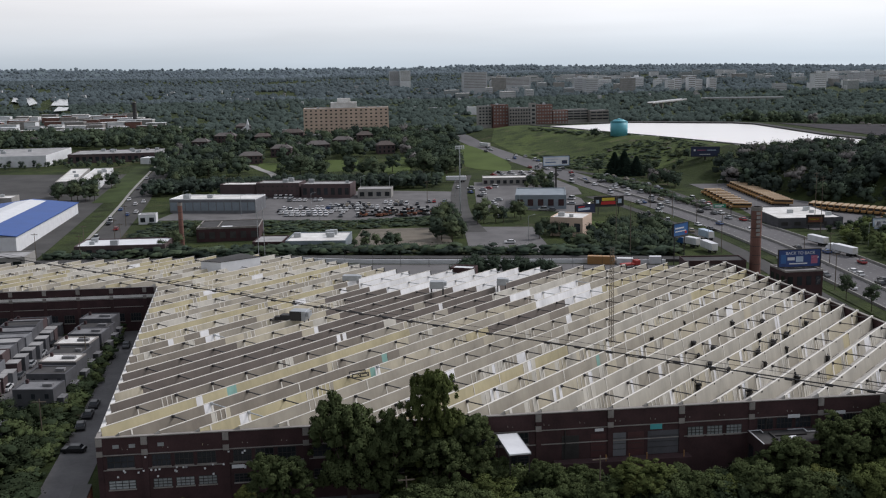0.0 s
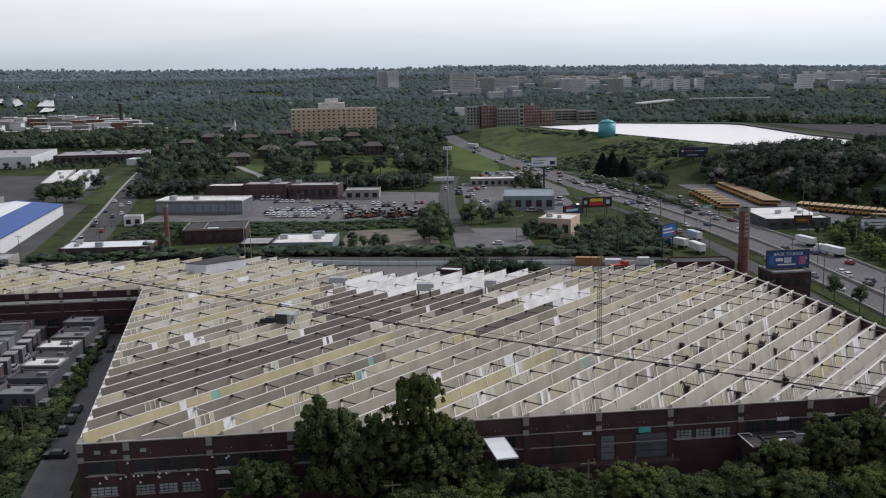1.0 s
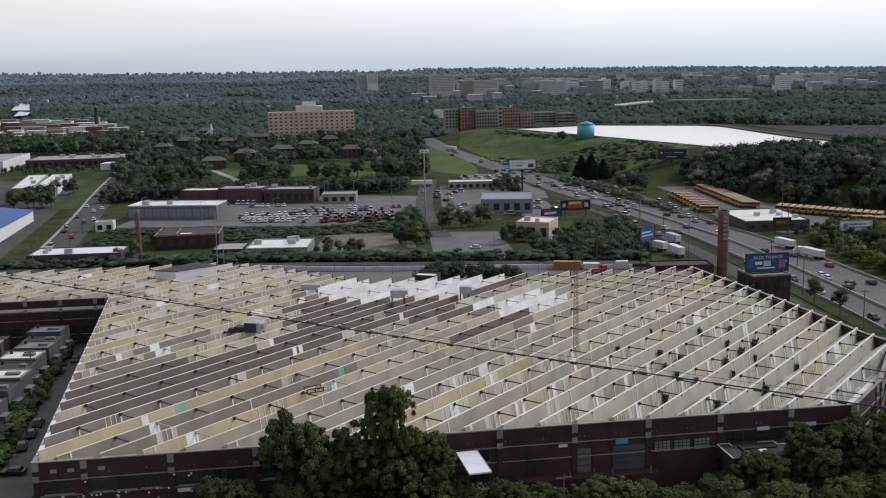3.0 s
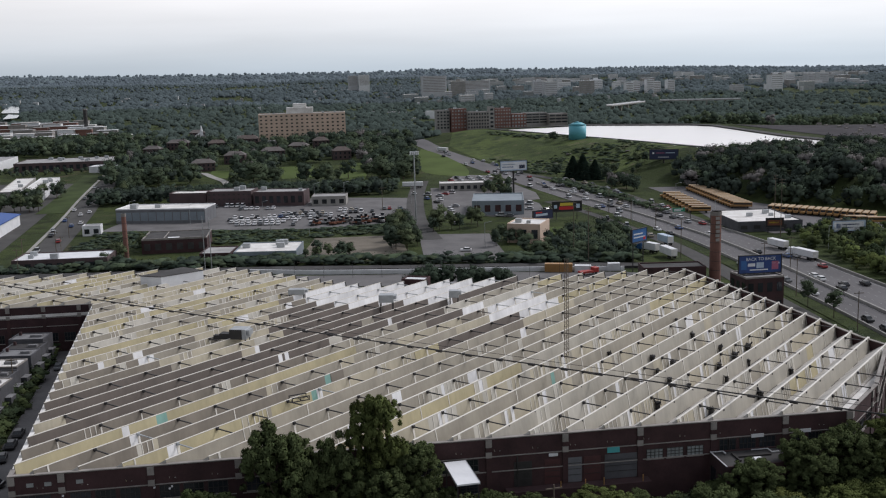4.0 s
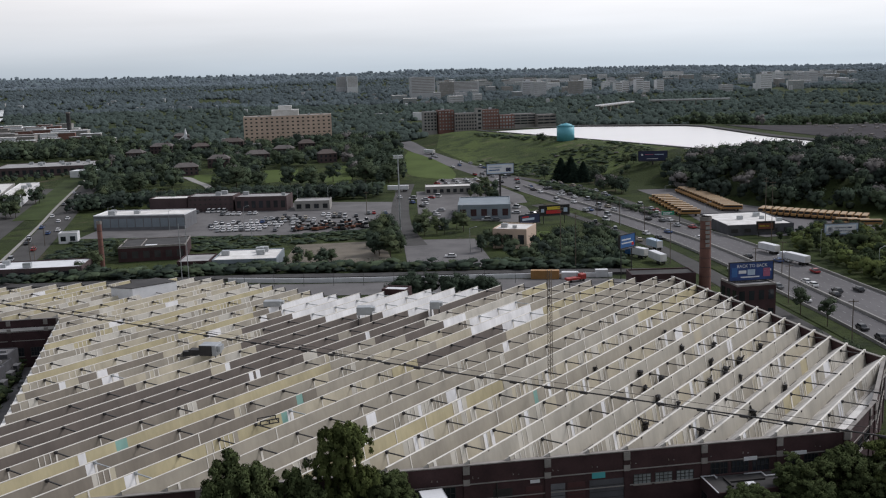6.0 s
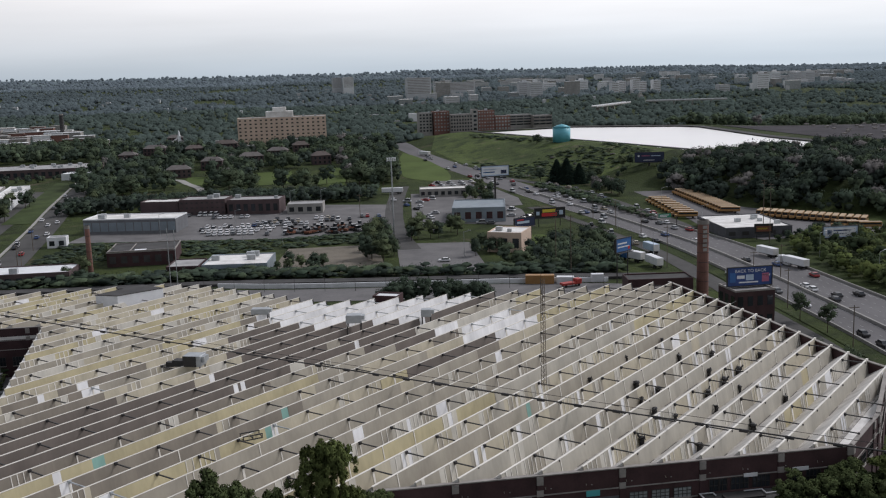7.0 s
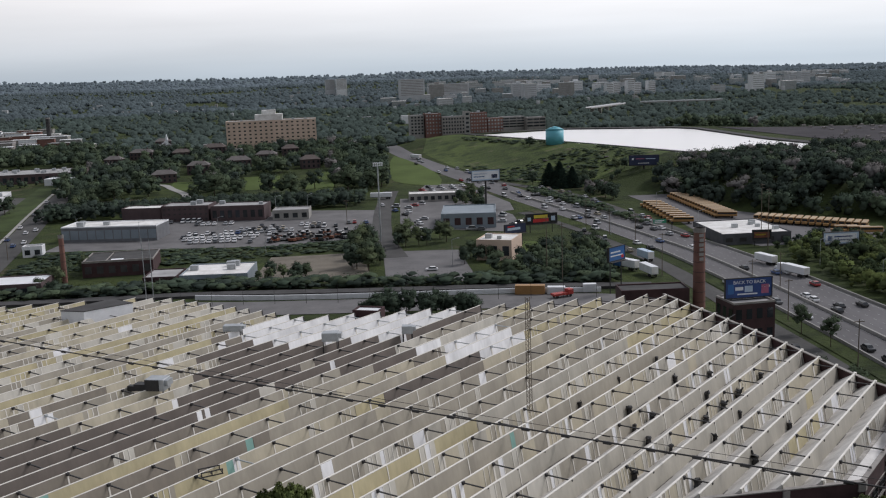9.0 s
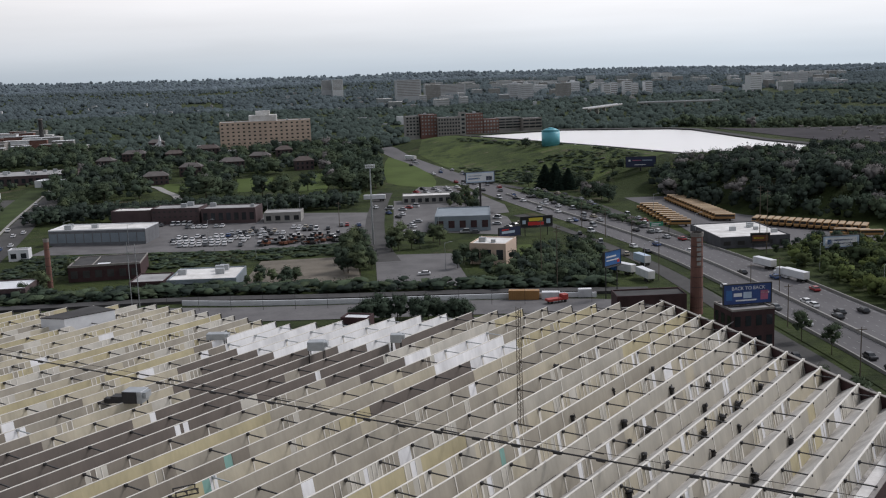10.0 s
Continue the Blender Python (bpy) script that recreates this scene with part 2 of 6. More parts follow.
def wild_ground(name="wild_ground", gain=1.0):
    """Rough ground: dark scrub, paler grass and bare earth in patches of many sizes."""
    m = bpy.data.materials.new(name)
    m.use_nodes = True
    nd, ln = m.node_tree.nodes, m.node_tree.links
    bs = nd["Principled BSDF"]
    bs.inputs["Roughness"].default_value, bs.inputs["Specular IOR Level"].default_value = 0.95, 0.1
    geo = nd.new("ShaderNodeNewGeometry")
    last = None
    for size, lo, hi, col in ((34, 0.46, 0.60, (0.052, 0.068, 0.022)), (11, 0.50, 0.62, (0.020, 0.027, 0.012)), (19, 0.60, 0.68, (0.085, 0.07, 0.05)), (1.6, 0.45, 0.75, (0.026, 0.034, 0.015))):
        n = nd.new("ShaderNodeTexNoise")
        n.inputs["Scale"].default_value, n.inputs["Detail"].default_value, n.inputs["Roughness"].default_value = 1.0 / size, 6, 0.62
        ln.new(geo.outputs["Position"], n.inputs["Vector"])
        r = nd.new("ShaderNodeMapRange")
        r.inputs["From Min"].default_value, r.inputs["From Max"].default_value, r.inputs["To Max"].default_value = lo, hi, 0.9
        ln.new(n.outputs[0], r.inputs["Value"])
        x = nd.new("ShaderNodeMixRGB")
        x.inputs[2].default_value = (*[q * gain for q in col], 1)
        x.inputs[1].default_value = (0.034 * gain, 0.046 * gain, 0.017 * gain, 1)
        if last:
            ln.new(last, x.inputs[1])
        ln.new(r.outputs[0], x.inputs[0])
        last = x.outputs[0]
    ln.new(last, bs.inputs["Base Color"])
    bp = nd.new("ShaderNodeBump")
    bp.inputs["Distance"].default_value = 0.6
    ln.new(n.outputs[0], bp.inputs["Height"])
    ln.new(bp.outputs[0], bs.inputs["Normal"])
    return m


M["wild"] = wild_ground(gain=1.15)
M["meadow"] = wild_ground("meadow", 1.9)

# ---- ground ----
RESERVOIR = [(245, 715), (266, 632), (330, 598), (374, 598), (370, 625), (362, 700), (368, 838), (357, 862), (276, 912), (182, 893)]
YARD = [(382, 640), (470, 600), (640, 640), (600, 765), (510, 790), (405, 828), (380, 852)]
WOODED = [(226, 600), (225, 515), (242, 482), (262, 455), (300, 420), (420, 420), (520, 520), (470, 640), (330, 625)]
RISE = ((-400, 0), (430, 0), (560, 2), (700, 4.5), (1000, 11), (1700, 19), (3000, 29), (4800, 40))


def ground_z(x, y):
    z = RISE[-1][1]
    for (a, za), (b, zb) in zip(RISE, RISE[1:]):
        if y <= b:
            z = za + (zb - za) * clamp((y - a) / (b - a))
            break
    if y > 900:
        k = step(y, 900, 2600)
        k *= 1 - 0.6 * step(y, 2600, 4000)
        z += k * 13 * noise.noise((x / 700, y / 500, 3.1)) + k * 7 * noise.noise((x / 300, y / 260, 7.7)) - 30 * step(x, 700, 2500) * step(y, 1400, 4000) + 8 * step(-x, 200, 1100) * step(y, 2600, 4500)
    if 300 < x < 1000 and 480 < y < 1050:
        d = off(x, y, YARD)
        if d < 50:
            z += (16.5 - z) * (1 - step(d, 0, 50))
    if 60 < x < 560 and 400 < y < 1050:
        d = off(x, y, RESERVOIR)
        if d < 80:
            z += (17.5 - z) * (1 - step(d, 8, 80))
        if d < -2:
            z -= 3.5 * step(-d, 2, 10)
        d = off(x, y, WOODED)
        if d < 4:
            z += max(0, 13.6 - z) * step(-d, 2, 34)
    return z


def spaced(lo, hi, fine_lo, fine_hi, fine):
    v, s = [], fine
    a = fine_lo
    while a > lo:
        s *= 1.18
        a -= s
        v.append(a)
    v = v[::-1]
    n = int((fine_hi - fine_lo) / fine)
    v += [fine_lo + i * fine for i in range(n + 1)]
    a, s = v[-1], fine
    while a < hi:
        s = min(s * 1.12, 120)
        a += s
        v.append(a)
    return v


def build_ground():
    xs, ys = spaced(-3200, 3600, -252, 480, 6), spaced(-260, 4780, 300, 960, 6)
    verts = [(x, y, ground_z(x, y)) for y in ys for x in xs]
    w = len(xs)
    faces = [(j * w + i, j * w + i + 1, (j + 1) * w + i + 1, (j + 1) * w + i) for j in range(len(ys) - 1) for i in range(w - 1)]
    me = bpy.data.meshes.new("ground")
    me.from_pydata(verts, [], faces)
    me.materials.append(M["wild"])
    me.polygons.foreach_set("use_smooth", [True] * len(me.polygons))
    return tagged(new("ground", me), "rough green ground with scrub and rising hills", "ground", kind="structure")


build_ground()


def drape(poly, up=0.12, cell=8.0):
    """A sheet over a plan outline that follows the ground."""
    bm = bmesh.new()
    f = bm.faces.new([bm.verts.new((x, y, 0)) for x, y in poly])
    xs, ys = [p[0] for p in poly], [p[1] for p in poly]
    if max(ys) > 425:
        for axis, lo, hi in ((0, min(xs), max(xs)), (1, min(ys), max(ys))):
            v = lo + cell
            while v < hi:
                co = (v, 0, 0) if axis == 0 else (0, v, 0)
                bmesh.ops.bisect_plane(bm, geom=bm.verts[:] + bm.edges[:] + bm.faces[:], plane_co=co, plane_no=(1 - axis, axis, 0))
                v += cell
    for v in bm.verts:
        v.co.z = ground_z(v.co.x, v.co.y) + up
    bmesh.ops.recalc_face_normals(bm, faces=bm.faces[:])
    if bm.faces[0].normal.z < 0:
        bmesh.ops.reverse_faces(bm, faces=bm.faces[:])
    return bm


def patch(name, poly, material, label, category="ground", up=0.12):
    return tagged(obj(name, drape(poly, up), material), label, category, kind="structure")


def glide(pts, n=8):
    """Points on a smooth line through pts."""
    out = []
    P = [Vector(p) for p in pts]
    P = [2 * P[0] - P[1]] + P + [2 * P[-1] - P[-2]]
    for i in range(1, len(P) - 2):
        for j in range(n):
            t = j / n
            a, b, c, d = P[i - 1:i + 3]
            out.append(0.5 * (2 * b + (c - a) * t + (2 * a - 5 * b + 4 * c - d) * t * t + (3 * b - a - 3 * c + d) * t ** 3))
    return out + [P[-2]]


def strip(pts, w0, w1, up, bm=None, dash=0, rise=0.0):
    """A band along a line, from w0 to w1 metres to its right (each a number or one per end)."""
    bm = bm or bmesh.new()
    row, run = None, 0.0
    for i, p in enumerate(pts):
        d = (pts[min(i + 1, len(pts) - 1)] - pts[max(i - 1, 0)]).normalized()
        r = Vector((d.y, -d.x))
        k = i / (len(pts) - 1)
        a, b = [(w[0] + (w[1] - w[0]) * k) if isinstance(w, tuple) else w for w in (w0, w1)]
        q = [bm.verts.new((*(p + r * s), ground_z(*(p + r * s)) + up)) for s in (a, b)]
        if row and not (dash and (i % dash)):
            bm.faces.new((row[0], row[1], q[1], q[0]))
            if rise:
                lo = [bm.verts.new(v.co - Vector((0, 0, rise))) for v in (row[0], row[1], q[1], q[0])]
                bm.faces.new((lo[1], lo[2], q[1], row[1]))
                bm.faces.new((lo[3], lo[0], row[0], q[0]))
        row = q
    return bm


def road(name, pts, w0, w1, material, label, up=0.14, n=8, **more):
    return tagged(obj(name, strip(glide(pts, n), w0, w1, up, **more), material), label, "road", kind="structure")


HIGHWAY = [(148, 20), (158, 120), (166, 205), (171.5, 262), (174.5, 310), (177, 360), (176.5, 415), (169, 480), (160, 535), (152, 590), (143, 660), (134, 730), (124, 820), (118, 900)]
HW = glide(HIGHWAY, 10)
road("road_highway", HIGHWAY, (-12, -8), (22, 5.5), "highway", "wide multi-lane highway of worn grey asphalt", n=10)
road("road_verge", HIGHWAY[:9], -17.5, -12.4, "wild", "grassy verge beside the highway", up=0.2, n=10)
road("road_service", [(80, 60), (110, 150), (133, 190), (146, 240), (151, 300), (155, 350), (157, 405), (152, 470), (141, 525)], -3.6, 3.6, "asphalt", "narrow service road beside the highway")
road("road_left", [(-88, 345), (-91, 400), (-94.5, 470), (-98.5, 540), (-103, 600), (-106, 650), (-110.5, 735), (-118, 850)], -6.6, 6, "asphalt", "straight city street with worn asphalt")
road("pavement_left", [(-88, 345), (-91, 400), (-94.5, 470), (-98.5, 540), (-103, 600), (-106, 650), (-110.5, 735)], -8.6, -7.2, "concrete", "pale concrete pavement along the street", up=0.3, rise=0.3)
road("road_back", [(-60, 372), (-20, 374), (12, 366), (46, 359), (90, 351), (118, 343), (140, 330)], -3, 16, "old_asphalt", "grey service yard behind the factory")
road("road_centre", [(66, 430), (66, 480), (72, 540), (80, 592), (87, 630)], -4.5, 4.5, "asphalt", "side street leading past parked cars")
road("road_alley", [(-42, 120), (-43.5, 172), (-46, 220), (-50, 285)], -4.6, 3.2, "old_asphalt", "cracked asphalt alley beside the factory")
road("road_rowhouses", [(-69.5, 205), (-69.8, 240), (-70, 265), (-70, 283)], -3, 3, "old_asphalt", "narrow back lane between row houses")
patch("pavement_lot_front", [(56, 380), (88, 379), (92, 440), (62, 446)], "old_asphalt", "cracked empty asphalt parking lot")
patch("pavement_lot_bare", [(8, 394), (52, 394), (54, 447), (17, 449)], "dirt", "bare dirt and gravel lot")
patch("pavement_lot_cars", [(-80, 494), (-30, 484), (16, 474), (60, 480), (72, 560), (30, 575), (-60, 575)], "old_asphalt", "large asphalt car lot full of parked cars")
patch("pavement_lot_east", [(76, 500), (128, 470), (134, 520), (120, 590), (88, 596)], "old_asphalt", "asphalt yard beside metal buildings")
patch("pavement_bus_yard", [(207, 524), (196, 440), (206, 405), (275, 405), (262, 450), (240, 484), (226, 512), (236, 556), (207, 560)], "highway", "asphalt yard where school buses park")
patch("pavement_warehouse", [(-260, 380), (-110, 380), (-118, 560), (-128, 690), (-270, 720)], "asphalt", "asphalt yards around the warehouses")
patch("pavement_front", [(-37, 120), (104, 120), (104, 167), (-37, 167)], "old_asphalt", "old asphalt yard in front of the factory", up=0.06)
patch("pavement_lot_corner", [(120, 530), (138, 534), (142, 560), (138, 600), (130, 645), (112, 655), (98, 612), (118, 592)], "old_asphalt", "worn asphalt lot between the street and the highway")
patch("lawn_park", [(94, 676), (99, 662), (108, 650), (119, 645), (124, 670), (127, 706), (124, 760), (118, 806), (113, 830), (107, 800), (102, 765), (97, 720)], "lawn", "mown green lawn on a slope", up=0.15)
patch("lawn_bend", [(-46, 690), (-26, 684), (-24, 728), (-46, 732)], "lawn", "mown green lawn beside a curved lane", up=0.15)
patch("lawn_trees", [(2, 670), (22, 672), (24, 738), (0, 740)], "lawn", "mown green lawn among trees", up=0.15)
road("road_homes", [(-58, 722), (-50, 716), (-43, 694), (-34, 668), (-31, 645), (-32, 625)], -2.4, 2.4, "concrete", "pale concrete lane curving up to brick homes", up=0.3)
patch("lawn_homes", [(38, 656), (46, 650), (54, 652), (59, 690), (63, 730), (60, 746), (52, 752), (44, 748), (41, 700)], "lawn", "mown green lawn among trees", up=0.15)
# lane marks and the low wall between the two carriageways
mk = bmesh.new()
LINE = glide(HIGHWAY, 30)
for s, n in ((-8.2, 270), (-4.6, 270), (4.6, 270), (8.2, 270), (11.8, 240), (15.4, 160)):
    strip(LINE[60:n], s - 0.08, s + 0.08, 0.18, mk, dash=3)
for a, b in ((-11.5, -8.7), (-1.0, -1.0), (1.0, 1.0), (20.5, 10.0)):
    strip(HW[:90], (a - 0.08, b - 0.08), (a + 0.08, b + 0.08), 0.18, mk)
tagged(obj("road_marking", mk, "roof_grey"), "faded white lane lines on the highway", "road marking", kind="structure")
tagged(obj("barrier_median", strip(HW[:92], -0.3, 0.3, 1.0, rise=1.0), "concrete"), "low concrete barrier between the carriageways", "barrier", kind="structure")
tagged(obj("barrier_roadside", strip(HW[:62], (-12.8, -10.9), (-12.4, -10.5), 0.9, rise=0.9), "concrete"), "low concrete barrier along the highway's edge", "barrier", kind="structure")
tagged(obj("barrier_east", strip(HW[8:80], (21.3, 12.2), (21.7, 12.6), 0.9, rise=0.9), "concrete"), "low concrete barrier along the highway's far edge", "barrier", kind="structure")
tagged(obj("barrier_yard", strip(glide([(-8, 379), (14, 371.5), (46, 364), (90, 356), (122, 348)]), -0.25, 0.25, 1.6, rise=1.6), "white"), "long white barrier wall behind the yard", "barrier", kind="structure")
tagged(obj("railway_bed", strip(glide([(-130, 398), (-60, 389), (-8, 384), (46, 372), (92, 363), (140, 350)]), -3.5, 2.5, 0.9, rise=0.9), "roof_tar"), "dark ballast railway bed", "railway", kind="structure")


def water():
    """The reservoir: a flat, even white surface, and the dark rim road round it."""
    bm = bmesh.new()
    n = len(RESERVOIR)
    cx, cy = sum(p[0] for p in RESERVOIR) / n, sum(p[1] for p in RESERVOIR) / n
    bm.faces.new([bm.verts.new((x + (cx - x) * 0.012, y + (cy - y) * 0.012, 16.6)) for x, y in RESERVOIR])
    m = mat("reservoir_surface", (0.86, 0.84, 0.81), 0.35, 0.03, 90, 20)
    tagged(obj("water", bm, m), "bright white reservoir surface inside a grassy bank", "water", kind="structure")
    ring = [Vector(p) for p in RESERVOIR] + [Vector(RESERVOIR[0]), Vector(RESERVOIR[1])]
    tagged(obj("reservoir_rim", strip(ring, -4.0, 1.0, 0.5, rise=0.5), "roof_tar"), "dark rim road round the reservoir", "path", kind="structure")


water()
patch("pavement_far_yard", [(384, 650), (470, 606), (630, 644), (594, 760), (508, 784), (404, 820), (383, 838)], "yard_dark", "far dark asphalt rail yard", up=0.3)
road("road_frontage", [(152, 650), (170, 606), (181, 572), (185, 535), (187, 500), (190, 470), (190, 440)], -3.2, 3.2, "asphalt", "side road with a queue of cars", up=0.2)
patch("reservoir_bank", [(180, 886), (242, 712), (262, 634), (236, 612), (196, 614), (160, 652), (144, 735), (136, 830), (150, 900)], "meadow", "grassy reservoir bank with darker scrub", up=0.2)
patch("verge_grass", [(-124, 560), (-109.5, 560), (-116.5, 690), (-122, 735), (-132, 735)], "grass", "grass strip beside the street", up=0.2)


SKYLINE = ((-2600, 96), (-1151, 88), (-701, 77), (-236, 72), (244, 68), (700, 70), (1253, 62), (1783, 53), (2332, 41), (2808, 31), (3600, 20))


def hill_z(x, y):
    x = clamp(x, -2500, 3550)
    k = [k0 + (k1 - k0) * clamp((y - y0) / (y1 - y0)) for (y0, k0), (y1, k1) in zip(((3900, 0.0), (4250, 0.6), (4500, 1.0)), ((4250, 0.6), (4500, 1.0), (4560, 0.8))) if y0 <= y <= y1 + 1e-6][0]
    for (a, za), (b, zb) in zip(SKYLINE, SKYLINE[1:]):
        if a <= x <= b:
            top = za + (zb - za) * (x - a) / (b - a)
    top += 4 * noise.noise((x / 420, 2.0, 0.4)) + 2.5 * noise.noise((x / 130, 5.0, 0.4)) - 6
    return 15 + (top - 15) * k


def far_hills():
    """The last hills on the horizon, behind all woods; haze is mixed into their pale colour."""
    xs = [-2500 + 90 * i for i in range(68)]
    rows = (3900, 4075, 4250, 4375, 4500, 4560)
    verts = [(x, y, hill_z(x, y)) for y in rows for x in xs]
    w = len(xs)
    faces = [(j * w + i, j * w + i + 1, (j + 1) * w + i + 1, (j + 1) * w + i) for j in range(len(rows) - 1) for i in range(w - 1)]
    me = bpy.data.meshes.new("backdrop")
    me.from_pydata(verts, [], faces)
    me.polygons.foreach_set("use_smooth", [True] * len(me.polygons))
    me.materials.append(mat("hazed_hills", (0.15, 0.185, 0.195), 1.0, 0.35, 90, 18, spec=0.0))
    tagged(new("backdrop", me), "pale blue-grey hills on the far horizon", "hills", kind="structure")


far_hills()


def far_rows():
    """Rows of pale parked wagons and boxes on the far yard."""
    g = random.Random(12)
    bm = bmesh.new()
    for row in range(9):
        y = 660 + row * 19
        x = 392 + row * 2
        while x < 640:
            x += g.uniform(14, 46)
            if inside(x, y, YARD):
                h = g.uniform(0.8, 1.6)
                z = ground_z(x, y) + 0.3
                add_box(bm, x - 1.2, x + g.uniform(1.0, 2.4), y - 1.1, y + 1.1, z, z + h)
    tagged(obj("yard_wagons", bm, "stone"), "rows of small pale wagons on the far yard", "wagons", kind="stuff")


far_rows()

# ---- the factory ----
PLAN = [(-35.6, 164.6), (100.3, 164.6), (112.4, 176.6), (128.3, 199), (126.6, 206), (124.2, 238), (118.5, 285), (26, 288.5), (1, 313), (-9, 322), (-20, 326), (-112, 327), (-112, 286), (-45, 285), (-35.9, 168)]
ZV, ZR, LEAN = 10.45, 13.3, 0.55
factory = thing("factory", "huge old brick factory under a saw-tooth glazed roof", "factory")


def chords(c):
    """The stretches in x of the line y = x + c that lie over the plan."""
    xs = []
    for i in range(len(PLAN)):
        (ax, ay), (bx, by) = PLAN[i], PLAN[(i + 1) % len(PLAN)]
        da, db = ay - ax - c, by - bx - c
        if (da > 0) != (db > 0):
            k = da / (da - db)
            xs.append(ax + (bx - ax) * k)
    xs.sort()
    return list(zip(xs[::2], xs[1::2]))


M["gutter"] = mat("gutter_dirt", (0.40, 0.38, 0.35), 0.9, 0.9, 3.0, 0.5, 0.02)
M["roof_sheet"] = mat("roof_sheet", (0.54, 0.52, 0.485), 0.75, 0.25, 3.0, 0.4, tint=(0.34, 0.32, 0.29))
M["ridge"] = mat("ridge_paint", (0.74, 0.71, 0.64), 0.6, 0.15, 2.5, 0.3)
GLAZE = {n: mat("glazing_" + n, c, 0.5, 0.22, 4.0, 0.6, each=0.03, stretch=(1, 1, 0.25)) for n, c in
         (("cream", (0.475, 0.43, 0.325)), ("grey", (0.35, 0.32, 0.26)), ("brown", (0.135, 0.113, 0.097)), ("white", (0.80, 0.80, 0.80)), ("yellow", (0.46, 0.405, 0.25)), ("stone", (0.42, 0.395, 0.335)), ("cyan", (0.22, 0.40, 0.35)), ("pearl", (0.54, 0.515, 0.45)), ("taupe", (0.225, 0.198, 0.16)))}
KINDS = list(GLAZE)
rnd = random.Random(8)
# the tone of each row, by its number: even rows carry the tie bars, odd ones are plain
ROW = {3: "stone", 5: "stone", 7: "stone", 9: "stone", 11: "stone", 13: "grey", 14: "cream", 15: "yellow", 16: "grey", 17: "grey", 18: "grey", 19: "grey", 20: "yellow", 21: "grey", 22: "grey", 23: "yellow", 24: "grey",
       25: "brown", 26: "brown", 27: "brown", 28: "cream", 29: "cream", 30: "grey", 31: "cream", 33: "yellow", 35: "grey", 37: "yellow", 39: "cream"}
# stretches that differ from their row: from, to (along the row), tone
PATCH = {13: ((125.4, 126.3, "cyan"),), 15: ((128, 170, "stone"),), 16: ((119.3, 121.5, "white"),), 17: ((107, 108.8, "white"), (145, 165, "cream")),
         18: ((143, 144.6, "white"),), 19: ((143, 149, "taupe"), (149, 166, "cream")), 20: ((78.9, 80.6, "white"), (102.2, 103.2, "cyan"), (103.2, 104.2, "white"), (104, 124, "cream"), (130, 153, "brown"), (153, 166, "white")),
         21: ((60, 108.2, "taupe"), (109.4, 112, "taupe"), (108.2, 109.4, "cyan"), (112, 139, "grey"), (139, 148.6, "cream"), (148.6, 167.2, "white"), (167.2, 179, "grey")), 22: ((60, 78.7, "taupe"), (80.1, 104, "taupe"), (78.7, 80.1, "white"), (128, 145, "cream"), (145, 153, "taupe"), (153, 168, "white")),
         23: ((80, 81, "white"), (85, 86.6, "cyan"), (122, 139.6, "grey"), (139.6, 150, "brown"), (150, 156.4, "white"), (156.4, 175, "pearl")), 24: ((60, 116, "taupe"), (136, 149, "brown"), (149, 157, "pearl")), 25: ((112.2, 113.0, "white"), (113.5, 114.3, "white"), (137.6, 138.6, "white"), (154.5, 156, "white")),
         26: ((153, 175, "white"),), 27: ((113.7, 114.6, "white"), (150, 175, "white")), 28: ((80, 100.5, "brown"), (123, 147, "brown"), (147, 175, "white")), 29: ((80, 101, "taupe"), (123, 142.6, "brown"), (142.6, 170, "white")),
         30: ((70, 99.8, "taupe"), (99.8, 102.6, "white"), (131, 142.4, "brown"), (142.4, 170, "white")), 31: ((90, 95.2, "taupe"), (95.2, 96.2, "white"), (98.3, 101.2, "taupe"), (101.2, 103.1, "white"), (103.1, 113.2, "taupe"), (129.4, 141.3, "brown"), (141.3, 170, "white")),
         32: ((138.4, 142, "taupe"), (142, 160, "white")), 33: ((138.4, 142.2, "taupe"), (142.2, 160, "white"))}


def glaze_kind(k, s, last):
    """What a panel is made of: stretches known by row, the rest patched in long or short runs."""
    for s0, s1, kind in PATCH.get(k, ()):
        if s0 <= s < s1:
            return kind
    tied, r = k % 2 == 0, rnd.random()
    if k in ROW and r < (0.93 if tied else 0.985):
        return ROW[k]
    if last in ("cream", "grey", "pearl", "yellow", "stone") and r < (0.45 if tied else 0.8):
        return last
    r = rnd.random()
    if k > 30:
        return "yellow" if r < 0.2 else ("cream" if r < 0.55 else ("white" if r < 0.62 else ("grey" if r < 0.72 else "pearl")))
    return "grey" if r < 0.3 else ("cream" if r < 0.62 else ("stone" if r < 0.8 else ("pearl" if r < 0.93 else ("yellow" if r < 0.965 else "white"))))


def panel_mesh(name, box, material):
    """One shared piece: a box."""
    bm = bmesh.new()
    add_box(bm, *box)
    me = bpy.data.meshes.new(name)
    bm.to_mesh(me)
    bm.free()
    me.materials.append(material)
    return me


